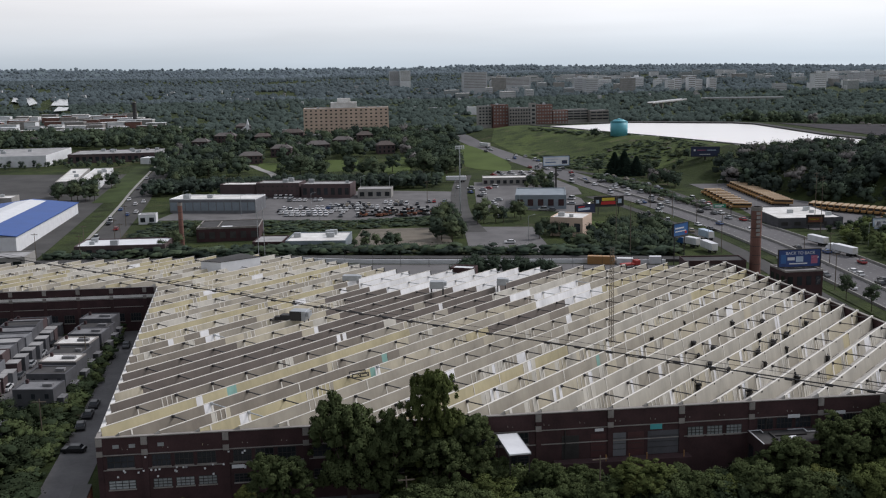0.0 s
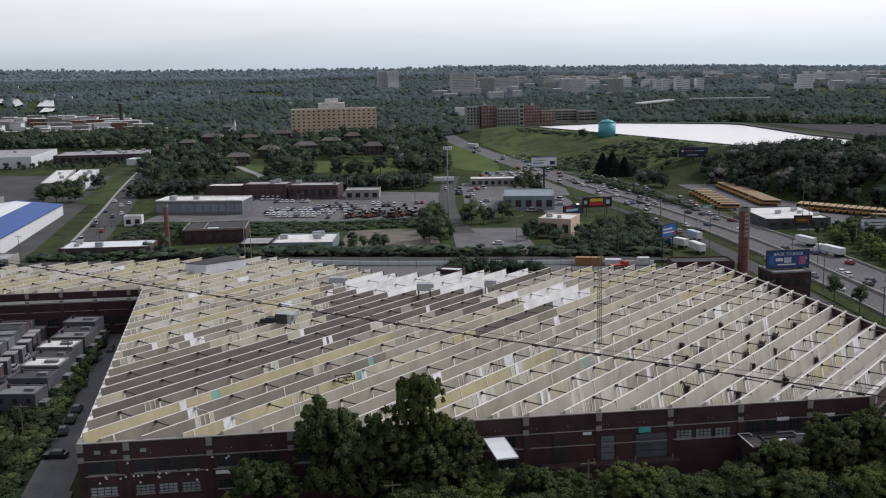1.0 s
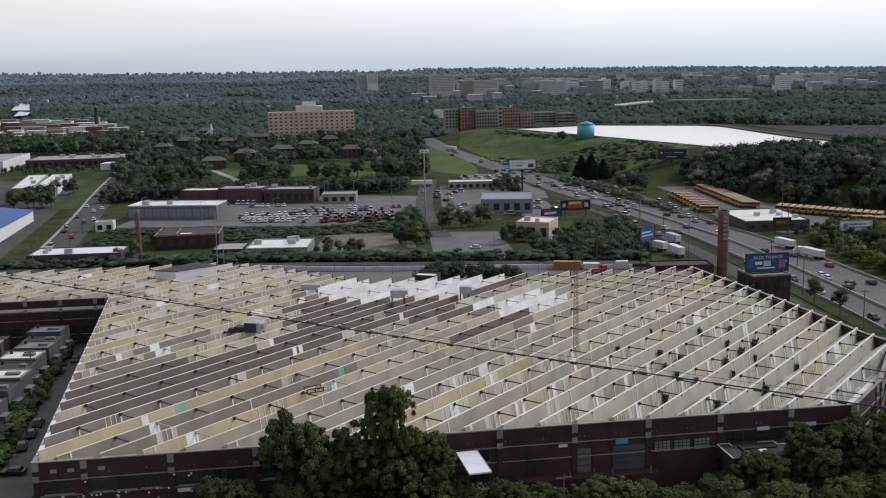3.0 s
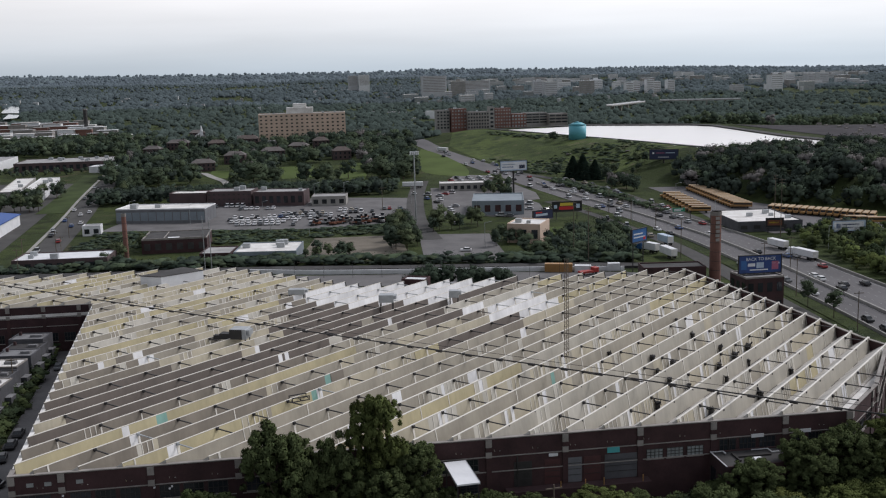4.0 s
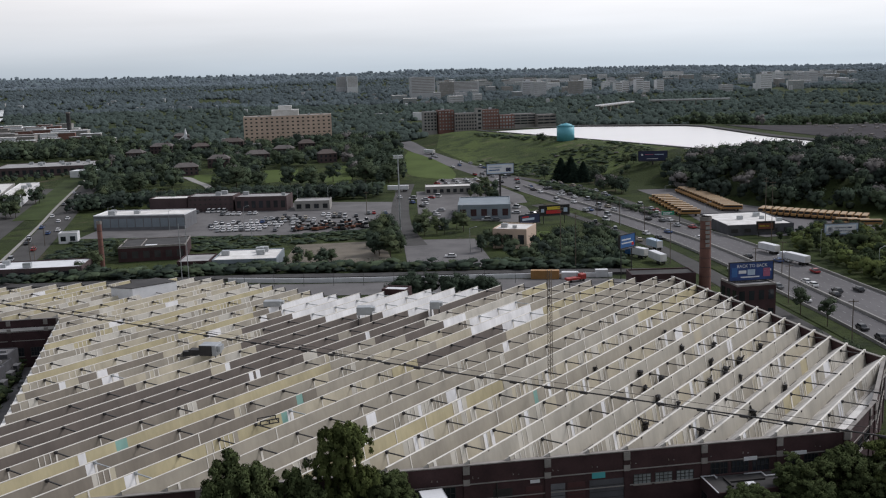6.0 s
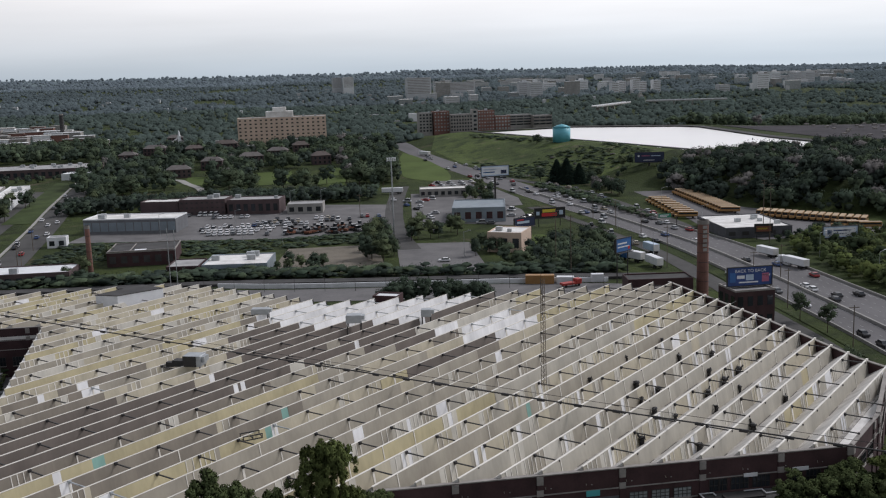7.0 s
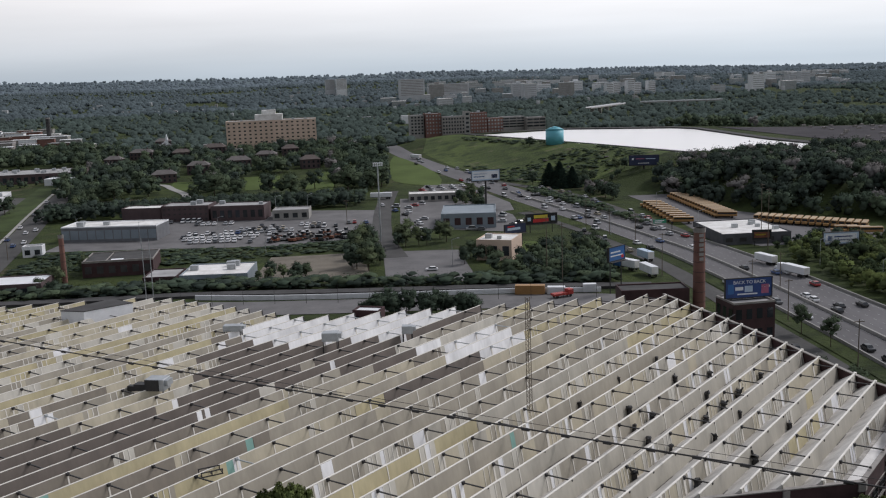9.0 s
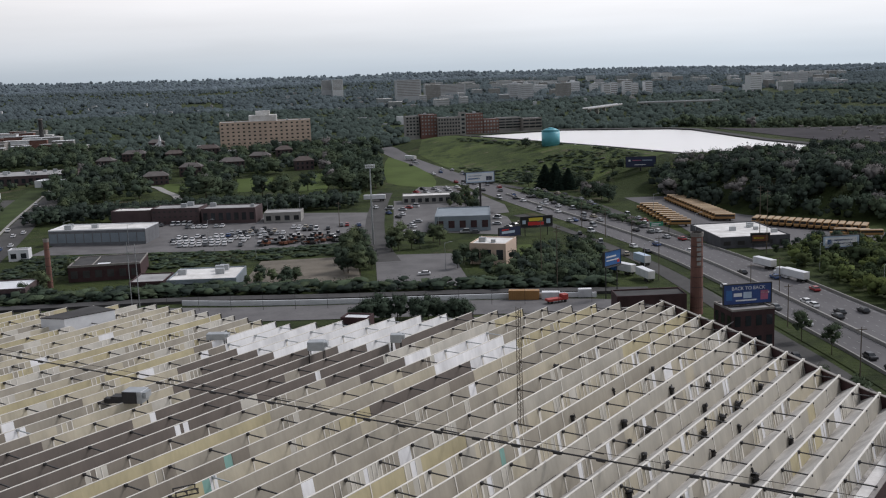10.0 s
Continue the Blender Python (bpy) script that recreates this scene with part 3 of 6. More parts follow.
SLANT = math.hypot(ZR - ZV, LEAN)
BAY = 5.85
UNIT = {k: panel_mesh("glazing_panel", (-0.5, 0.5, -0.03, 0.03, 0, SLANT - 0.12), GLAZE[k]) for k in GLAZE}
mull_me = panel_mesh("mullion", (-0.07, 0.07, -0.10, 0.05, 0, SLANT - 0.06), M["ridge"])
end_me = panel_mesh("end_post", (-0.16, 0.16, -0.12, 0.2, 0, SLANT - 0.02), M["dark_metal"])
TIES = []
for m in ("dark_metal", "metal"):
    bm = bmesh.new()
    add_box(bm, -0.10, 0.10, 0, 4.55, -0.08, 0.08)
    add_box(bm, -0.24, 0.24, -0.1, 0.45, -0.24, 0.24)
    add_box(bm, -0.16, 0.16, 4.3, 4.6, -0.14, 0.14)
    me = bpy.data.meshes.new("tie_bar")
    bm.to_mesh(me)
    bm.free()
    me.materials.append(M[m])
    TIES.append(me)


def ridge_c(k):
    """The k-th ridge lies on y = x + c."""
    j = (k - 6) / 2
    return 95.5 + 12.36 * j + 0.04 * j * j


def tie_spots(c):
    """Where tie bars meet the ridge, as (x + y) / 2, for the whole line."""
    return [3.70 + 5.578 * i - 0.0586 * c + 0.00137 * i * c for i in range(4, 52)]


def tooth(k):
    c = ridge_c(k)
    gap = ridge_c(k + 1) - c
    rot = Matrix.Rotation(radians(45), 4, "Z")     # local x runs along the ridge, local -y faces the glazing's way
    lean = Matrix.Rotation(-math.atan2(LEAN, ZR - ZV), 4, "X")
    tied, east = k % 2 == 0, k < 17
    for x0, x1 in chords(c):
        if x1 - x0 < 3:
            continue

        def ends(cc):
            best = [(a, b) for a, b in chords(cc) if a < x1 and b > x0]
            return best[0] if best else (x0, x1)
        # the three long edges, each cut by the walls
        lines = []
        for cc, z in ((c - LEAN * 1.414, ZV), (c, ZR), (c + gap - LEAN * 1.414, ZV)):
            a, b = ends(cc)
            a, b = max(a, x0 - 8), min(b, x1 + 8)
            lines.append([(a + 0.4, a + 0.4 + cc, z), (b - 0.4, b - 0.4 + cc, z)])
        bm = bmesh.new()
        v = [[bm.verts.new(p) for p in l] for l in lines]
        for f in ((v[1][0], v[1][1], v[2][1], v[2][0]), (v[0][0], v[0][1], v[1][1], v[1][0]), (v[0][0], v[1][0], v[2][0]), (v[0][1], v[2][1], v[1][1])):
            bm.faces.new(f)
        bmesh.ops.recalc_face_normals(bm, faces=bm.faces[:])
        saw = part("sawtooth", bm, "roof_sheet", factory)
        a, b = Vector(lines[1][0]), Vector(lines[1][1])
        length = (b - a).length
        part("ridge_cap", B((0, length, -0.10, 0.2 if east else 0.10, -0.05, 0.05)), "ridge", saw).matrix_basis = Matrix.Translation(a) @ rot
        a0, b0 = Vector(lines[0][0]), Vector(lines[0][1])
        part("gutter", B((0, (b0 - a0).length, -0.7, -0.05, 0.02, 0.12)), "gutter", saw).matrix_basis = Matrix.Translation(a0) @ rot
        # the foot of a panel on this ridge, at s = (x + y) / 2
        def foot(s):
            return Matrix.Translation((s - c / 2 + LEAN * 0.7071, s + c / 2 - LEAN * 0.7071, ZV)) @ rot @ lean @ Matrix.Translation((0, -0.07, 0.02))
        sa, sb = (a.x + a.y) / 2, (b.x + b.y) / 2
        ties = [s for s in tie_spots(c) if sa + 0.5 < s < sb - 0.4]
        # dark strips of random length along the foot of plain eastern faces
        if east and not tied:
            p = 0.0
            while p < length - 4:
                p += rnd.uniform(2, 16)
                w = rnd.uniform(2, 7)
                part("gutter_gap", B((p, min(p + w, length), -0.34, -0.14, 0.10, 0.2)), "dark_metal", saw).matrix_basis = Matrix.Translation(a0) @ rot
                p += w
        edges = sorted({round(q, 3) for q in [sa, sb] + ties + [s + BAY / 2 for s in ties if s + BAY / 2 < sb - 0.4] + [e for s0, s1, kd in PATCH.get(k, ()) for e in (s0, s1) if sa < e < sb]})
        rest, last = bmesh.new(), "grey"
        for e0, e1 in zip(edges, edges[1:]):
            if e1 - e0 < 0.15:
                continue
            s, w = (e0 + e1) / 2, (e1 - e0) * 1.4142
            last = glaze_kind(k, s, last)
            near = s + c / 2 < 226
            # broken bays: three or four narrow sheets with white bars between
            split = last not in ("white", "brown") and w > 3 and rnd.random() < ((0.62 if tied else 0.06) if east else ((0.10 if tied else 0.015) if k < 29 else (0.5 if tied else 0.12)))
            n = rnd.choice((3, 3, 4)) if split else 1
            for q in range(n):
                kind = last
                if split and rnd.random() < (0.5 if east else 0.35):
                    kind = rnd.choice(["white", "pearl", "grey", "pearl"] if east else ["pearl", "grey", "cream"])
                m = foot(e0 + (q + 0.5) * (e1 - e0) / n)
                if near:
                    share("glazing_panel", UNIT[kind], saw, m @ Matrix.Diagonal((w / n, 1, 1, 1)))
                    if split and q:
                        share("mullion", mull_me, saw, m @ Matrix.Translation((-w / n / 2, 0, 0)))
                else:
                    for x, y, hi, idx in [(-w / n / 2, w / n / 2, 0, KINDS.index(kind))] + ([(-w / n / 2 - 0.09, -w / n / 2 + 0.09, -0.05, len(KINDS))] if split and q else []):
                        n0 = len(rest.faces)
                        add_box(rest, x, y, -0.03 + hi, 0.03, 0, SLANT - 0.12, m)
                        rest.faces.ensure_lookup_table()
                        for f in rest.faces[n0:]:
                            f.material_index = idx
        # posts and tie bars to the ridge in front, on a grid
        for s in ties:
            m = foot(s)
            shown = tied or s > 171.5
            white = any(kd == "white" and s0 < s < s1 for s0, s1, kd in PATCH.get(k, ()))
            brown = any(kd == "brown" and s0 < s < s1 for s0, s1, kd in PATCH.get(k, ())) or k in (25, 26, 27)
            if rnd.random() < ((0.95 if east else 0.7) if tied else (0.5 if east else 0.07)) and not brown:
                share("mullion", mull_me, saw, m @ Matrix.Diagonal((rnd.choice((1.6, 2, 3, 5 if east else 2)) if tied else 1.4, 1, 1, 1)))
            q = Vector((s - c / 2 + 2.2, s + c / 2 - 2.2))
            if shown and inside(q.x, q.y, PLAN):
                share("tie_bar", TIES[1 if white else 0], saw, Matrix.Translation((s - c / 2, s + c / 2, ZR - 0.2)) @ rot @ Matrix.Rotation(math.pi, 4, "Z"))
        if b.y > 270:
            share("end_post", end_me, saw, foot(sb - 0.12))
        elif b.x > 110:
            part("ridge_stop", B((length - 0.25, length + 0.45, -0.2, 0.25, -0.5, 0.12)), "ridge", saw).matrix_basis = Matrix.Translation(a) @ rot
        if len(rest.faces):
            tagged(part("glazing_far", rest, [GLAZE[q] for q in KINDS] + ["ridge"], saw), kind="stuff")
        else:
            rest.free()


for k in range(2, 58):
    tooth(k)


def roof_deck():
    bm = bmesh.new()
    inner = [(x + (40 - x) * 0.004, y + (230 - y) * 0.004) for x, y in PLAN]
    add_prism(bm, inner, ZV - 0.8, ZV - 0.05)
    part("roof_deck", bm, "roof_white", factory)


roof_deck()


def wall_run(a, b, z0, z1, thick=0.5, coping="stone"):
    """A brick wall along a to b (outside on the right hand), its coping and its pilasters."""
    a, b = Vector((*a, 0)), Vector((*b, 0))
    d = b - a
    L = d.length
    m = Matrix.Translation(a) @ Matrix.Rotation(math.atan2(d.y, d.x), 4, "Z")
    w = part("wall", B((0, L, 0, thick, z0, z1)), "brick", factory)
    w.matrix_basis = m
    part("coping", B((-0.1, L + 0.1, -0.12, thick + 0.12, z1, z1 + 0.16)), coping, w)
    return w, L


def clad(w, L, spots, z1):
    """Piers with pale stone blocks, and thin stone belts."""
    for x in spots:
        part("pier", B((x, x + 0.9, -0.18, 0.0, 0, z1 - 0.02)), "brick", w)
        for z, h in ((z1 - 1.35, 1.3), (z1 - 3.1, 0.95)):
            part("pier_stone", B((x - 0.05, x + 0.95, -0.25, 0.02, z, z + h)), "stone", w)
    for z in (z1 - 3.05, 7.0):
        part("belt_course", B((0, L, -0.12, 0.0, z, z + 0.16)), "stone", w)


def window(w, x0, x1, z0, z1, nx, nz, pane="glass"):
    """A steel window of nx by nz panes in a wall's outer face."""
    fr = part("window", B((x0, x1, -0.02, 0.02, z0, z1)), pane, w)
    part("window_sill", B((x0 - 0.1, x1 + 0.1, -0.2, 0.0, z0 - 0.2, z0)), "stone", fr)
    bars = bmesh.new()
    for i in range(nx + 1):
        x = x0 + (x1 - x0) * i / nx
        add_box(bars, x - 0.05, x + 0.05, -0.09, -0.02, z0, z1)
    for j in range(nz + 1):
        z = z0 + (z1 - z0) * j / nz
        add_box(bars, x0, x1, -0.08, -0.021, z - 0.05, z + 0.05)
    part("window_frame", bars, "dark_metal", fr)
    return fr


TOPS = [12.6, 12.6, 12.8, 12.9, 12.9, 12.9, 11.6, 11.3, 11.3, 11.3, 11.3, 11.3, 12.4, 12.0, 12.4]
for i in range(len(PLAN)):
    a, b = PLAN[i], PLAN[(i + 1) % len(PLAN)]
    w, L = wall_run(a, b, 0, TOPS[i], coping="roof_white" if i == 13 else "stone")
    if i == 0:
        spots = [0.0] + [7.2 + 13.15 * j for j in range(5)] + [72.95 + 12.65 * j for j in range(6)][:5] + [L - 0.9]
        clad(w, L, spots, TOPS[i])
        for j, x in enumerate(spots[:-1]):
            wide = spots[j + 1] - x - 2.2
            n = max(1, round(wide / 3.4))
            for q in range(n):
                x0 = x + 1.6 + q * wide / n
                x1 = x0 + wide / n - 0.7
                if j < 6 or j > 8:
                    window(w, x0, x1, 7.4, 9.4, 4, 2)
                    window(w, x0, x1, 3.7, 5.2, 4, 3, "window_pale" if j < 2 else "glass")
                elif j == 8:
                    window(w, x0, x1, 7.1, 8.7, 4, 3, "window_pale")
        # loading doors above a dock
        for x, wd, m in ((82.6, 2.6, "door_maroon"), (86.2, 2.6, "slate_wall"), (89.2, 2.8, "door_maroon"), (92.7, 5.5, "house_grey"), (77.5, 3.0, "dark_metal")):
            d = part("door", B((x, x + wd, -0.06, 0.0, 4.2, 8.4)), m, w)
            for z in (5.4, 6.4, 7.4):
                part("door_rail", B((x + 0.1, x + wd - 0.1, -0.1, -0.06, z, z + 0.08)), "dark_metal", d)
        part("loading_dock", B((76, 100, -2.2, -0.05, 0, 4.1)), "brick", w)
        for x in (84.8, 88.9, 92.0, 98.6):
            part("bollard", tube((x, -1.9, 4.1), (x, -1.9, 5.3), 0.09, 0.09, 8), "yellow", w, "yellow bollard")
        for x, z, wd, h, m in ((83.3, 8.9, 1.5, 0.5, "white"), (93.1, 8.7, 2.1, 0.95, "cyan_sign"), (21.6, 6.2, 2.1, 0.6, "white"), (126.0, 9.5, 2.6, 0.6, "white"), (118.0, 9.3, 2.2, 0.6, "white")):
            part("wall_sign", B((x, x + wd, -0.14, 0.0, z, z + h)), m, w)
        for x in (2.6, 5.2, 9.8):
            part("wall_vent", B((x, x + 1.0, -0.1, 0.0, 10.8, 11.4)), "metal", w)
        for q in range(26):
            x, z = rnd.uniform(2, 24), rnd.choice((6.2, 6.6, 6.8, 9.0, 5.6)) + rnd.uniform(-0.3, 0.3)
            part("wall_lamp", B((x, x + 0.3, -0.22, 0.0, z, z + 0.28)), "white", w)
        for x in (25.5, 78.0, 114.0):
            part("drainpipe", B((x, x + 0.16, -0.2, 0.0, 0.3, 9.4)), "dark_metal", w)
    elif i in (1, 2, 3, 4, 5, 12, 13):
        bay = 12.85 if i < 6 else 9.0
        clad(w, L, [j * bay for j in range(int(L / bay) + 1)] + [L - 0.9], TOPS[i])
        if i < 6:
            for j in range(int(L / 4.3)):
                window(w, j * 4.3 + 1.0, j * 4.3 + 4.2, 6.9, 9.1, 4, 2)
        if i == 12:
            for j in range(int(L / 4.5)):
                window(w, j * 4.5 + 0.8, j * 4.5 + 3.6, 3.0, 5.2, 4, 2)

# ---- buildings round the factory ----
def block(name, label, category, x, y, w, d, h, turn=0, wall="brick_red", roof="roof_grey", group="", rows=0, cols=0, pane="glass", parapet=0.5, win=(0.55, 0.5), sides=(0,), z=None, units=0, band=None):
    """A flat-roofed building: its front wall's middle at (x, y), w wide, d deep, h high."""
    z = ground_z(x, y) if z is None else z
    t = thing(name, label, category, (x, y, z), turn, group)
    e = 0.35
    body = part("wall", B((-w / 2, w / 2, 0, d, -18 if name == "tower_block" else -3, h)), wall, t)
    bm = bmesh.new()
    for b in ((-w / 2, w / 2, 0, e, h, h + parapet), (-w / 2, w / 2, d - e, d, h, h + parapet), (-w / 2, -w / 2 + e, e, d - e, h, h + parapet), (w / 2 - e, w / 2, e, d - e, h, h + parapet)):
        add_box(bm, *b)
    part("parapet", bm, band or wall, t)
    part("roof", B((-w / 2 + e, w / 2 - e, e, d - e, h, h + 0.12)), roof, t)
    r = random.Random(int(x * 7 + y))
    for i in range(units):
        ux, uy, s = r.uniform(-w * 0.4, w * 0.4), r.uniform(d * 0.2, d * 0.8), r.uniform(0.8, 1.6)
        part("roof_unit", B((ux - s, ux + s, uy - s * 0.7, uy + s * 0.7, h + 0.12, h + 0.5 + s)), "metal", t)
    if rows and cols:
        fh = h / rows
        for side in sides:
            span = w if side == 0 else d
            n = cols if side == 0 else max(1, int(cols * d / w))
            ww, wh = span / n * win[0], fh * win[1]
            me = None
            for j in range(rows):
                for i in range(n):
                    c = (i + 0.5) * span / n
                    zc = (j + 0.5) * fh
                    if me is None:
                        bm = B((-ww / 2, ww / 2, -0.06, 0.04, -wh / 2, wh / 2))
                        o = part("window", bm, pane, t)
                        me = o.data
                    else:
                        o = new("window", me)
                        o.parent = t
                    if side == 0:
                        o.matrix_basis = pose(c - w / 2, 0, zc)
                    elif side == 1:
                        o.matrix_basis = pose(w / 2, c, zc, 0, 0, 90)
                    else:
                        o.matrix_basis = pose(-w / 2, d - c, zc, 0, 0, -90)
    return t


# the long building with many window rows, beyond the woods
hotel = block("apartment_slab", "long tan brick hospital-like block with rows of windows", "building", 20, 948, 78, 22, 26, -2, "brick_tan", "roof_grey", rows=8, cols=17, win=(0.4, 0.36), z=8, units=4, sides=(0, 1))
part("penthouse", B((-14, 10, 5, 18, 26, 31.5)), "roof_white", hotel)
part("penthouse_top", B((-8, 4, 8, 16, 31.5, 35)), "roof_white", hotel)
block("apartment_block", "pale and dark brick apartment block", "building", 148, 940, 12, 14, 17, 0, "concrete", rows=6, cols=4, units=1, z=16)
block("apartment_block", "dark red brick apartment block with flat roof", "building", 162, 936, 14, 16, 18, 0, "brick_red", pane="window_pale", rows=6, cols=5, units=2, z=16, win=(0.45, 0.4))
block("apartment_block", "grey-red brick apartment block with white windows", "building", 179, 930, 20, 14, 15, 0, "stone", rows=5, cols=8, units=1, z=16)
block("apartment_block", "pale stair tower of the apartment block", "building", 191.5, 930, 5, 10, 19, 0, "concrete", rows=5, cols=1, z=16)
block("apartment_block", "red brick apartment block with a pale end bay", "building", 202, 931, 15, 14, 17.5, 0, "brick_red", pane="window_pale", rows=6, cols=6, units=1, z=16, win=(0.45, 0.4))
block("apartment_block", "low red brick apartment wing with pale windows", "building", 217, 931, 14, 14, 12, 0, "brick_red", rows=4, cols=5, z=16, pane="window_pale")
block("office_block", "grey office block with long window bands", "building", 246, 985, 22, 14, 10, 0, "concrete", rows=4, cols=3, win=(0.92, 0.5), z=16)
block("office_block", "grey office block with long window bands", "building", 266, 975, 18, 14, 9, 0, "stone", rows=3, cols=3, win=(0.92, 0.5), z=16)

# yards behind the railway
block("white_roof_building", "low building with a bright white roof and parapet", "building", -79, 404, 35, 17, 4.2, -3, "brick_dark", "white", rows=1, cols=9, units=3)
# no real roof: the dark sheet stands for the shaded inside
ruin = block("ruined_workshop", "roofless dark brick workshop with bare rafters", "building", -40, 432, 26, 22, 5.5, -1, "brick", "roof_tar", rows=1, cols=6, band="stone", pane="roof_tar")
part("loose_sheet", B((-3, 1.5, 3, 6, 5.65, 5.75)), "white", ruin, "pale loose roof sheet")
part("ridge_beam", B((-4.6, -4.3, 0.4, 19.6, 5.7, 6.0)), "stone", ruin)
part("front_beam", B((-12.6, 12.6, -0.1, 0.4, 6.0, 6.25)), "stone", ruin)
low = block("low_workshop", "low grey workshop with a white roof and clerestory", "building", -3, 400, 24, 22, 3.8, -8, "metal_blue", "roof_white", rows=1, cols=8, units=4, win=(0.8, 0.45))
block("low_shed", "low dark shed with a flat tar roof", "shed", -22, 404, 12, 16, 3.4, -8, "brick", "roof_grey")
blue = block("pale_blue_workshop", "long low workshop with pale blue walls and grey roof", "building", -55, 512, 44, 18, 6.6, -13, "slate_wall", "roof_white", rows=1, cols=11, units=3, win=(0.88, 0.62), pane="metal_blue", band="white")
block("brick_warehouse", "long dark red brick warehouse with flat roof", "building", 1, 552, 27, 15, 7.2, -13, "brick_dark", "roof_grey", rows=1, cols=7, units=2)
block("brick_warehouse", "long dark red brick warehouse with flat roof", "building", -25, 559, 24, 15, 7.6, -13, "brick_dark", "roof_grey", rows=3, cols=9, pane="roof_tar", units=2, win=(0.4, 0.3))
block("brick_warehouse", "low dark brick warehouse with a pale roof edge", "building", -47, 566, 20, 12, 6.6, -12, "brick_dark", "roof_white")
block("low_shop", "low grey shop with flat roof and wide window", "building", 27, 545, 18, 13, 4.6, -8, "concrete", "roof_grey", rows=1, cols=4)
block("gate_hut", "small white hut with a flat roof", "hut", -82, 484, 8, 6, 4.2, 0, "white", "roof_grey", rows=1, cols=2)
metal = block("blue_metal_shed", "blue-grey corrugated metal shed", "building", 106, 489, 25, 30, 6.5, -12, "metal_blue", "metal_blue", rows=1, cols=5, pane="brick")
block("tan_shop", "tan rendered shop with a flat roof", "building", 101, 413, 14, 16, 7.5, -28, "brick_tan", "roof_white", rows=1, cols=3, units=2)
block("low_shop", "low long building with pale roof", "building", 104, 580, 26, 12, 4, -8, "concrete", "roof_white", rows=1, cols=7)
block("brick_sign_house", "small dark brick house with arched stone-trimmed windows", "building", 139.5, 277, 11.5, 10, 10.6, 2, "brick", "roof_grey", rows=2, cols=4, sides=(0, 1, 2), band="stone")
block("dark_shed", "dark brown brick shed behind the factory", "shed", 128, 316, 20, 9, 6.5, -8, "brick", "roof_tar")
block("bus_depot", "low dark bus depot with a white flat roof", "building", 207, 411, 28, 36, 4.0, -5, "house_grey", "roof_white", rows=1, cols=5, units=5, sides=(0,), win=(0.5, 0.4), pane="dark_metal")

# warehouses along the street on the far side
def gabled(name, label, x, y, w, d, h, rise, turn, wall, roof, strip_roof=None):
    z = ground_z(x, y)
    t = thing(name, label, "warehouse", (x, y, z), turn)
    part("wall", B((-w / 2, w / 2, 0, d, -3, h)), wall, t)
    for s in (-1, 1):
        bm = bmesh.new()
        x0, x1 = (0, s * (w / 2 + 0.5))
        v = [bm.verts.new(p) for p in ((x0, -0.4, h + rise), (x1, -0.4, h), (x1, d + 0.4, h), (x0, d + 0.4, h + rise), (x0, -0.4, h + rise - 0.3), (x1, -0.4, h - 0.3), (x1, d + 0.4, h - 0.3), (x0, d + 0.4, h + rise - 0.3))]
        for f in ((0, 1, 2, 3), (7, 6, 5, 4), (0, 4, 5, 1), (1, 5, 6, 2), (2, 6, 7, 3)):
            bm.faces.new([v[i] for i in f])
        bmesh.ops.recalc_face_normals(bm, faces=bm.faces[:])
        ro = part("roof", bm, roof, t)
        if strip_roof:
            bm = bmesh.new()
            k = 0.34
            xa, za = s * (w / 2 + 0.52) * k, h + rise * (1 - k) + 0.06
            v = [bm.verts.new(p) for p in ((xa, 3, za), (0, 3, h + rise + 0.06), (0, d - 3, h + rise + 0.06), (xa, d - 3, za))]
            bm.faces.new(v if s < 0 else v[::-1])
            part("roof_panel", bm, strip_roof, ro)
    bm = bmesh.new()
    for yy in (0, d):
        bm.faces.new([bm.verts.new(p) for p in ((-w / 2, yy, h - 0.3), (w / 2, yy, h - 0.3), (0, yy, h + rise - 0.3))])
    part("gable", bm, wall, t)
    return t


gabled("blue_roofed_warehouse", "white warehouse with a bright blue metal roof", -144.5, 422, 43, 104, 7.0, 2.6, 0, "white", "roof_blue", "white")
block("white_warehouse", "low white warehouse with a flat grey roof", "warehouse", -228, 752, 62, 74, 7.5, 0, "white", "roof_grey", units=6)
block("white_warehouse", "low pale warehouse with a white roof", "warehouse", -137.5, 612, 11.6, 80, 5.5, 5, "white", "roof_white", units=4)
block("white_warehouse", "low pale warehouse with a grey flat roof", "warehouse", -149.9, 613, 11.6, 82, 5.5, 7, "concrete", "roof_white", units=2)
block("grey_shed", "low grey shed with a flat roof", "shed", -180, 560, 30, 14, 4, 0, "concrete", "roof_white", units=2)
block("roadside_garage", "low pale garage with a flat roof", "building", -120, 384, 22, 14, 4.5, 0, "concrete", "roof_grey", rows=1, cols=4)
block("long_brick_mill", "long low brick mill with a pale roof", "building", -149, 768, 74, 40, 6, 0, "brick_dark", "roof_grey", rows=1, cols=16, units=12)
block("white_shed", "small white shed with bright flat roof", "shed", -119, 748, 26, 14, 4, -14, "white", "white")

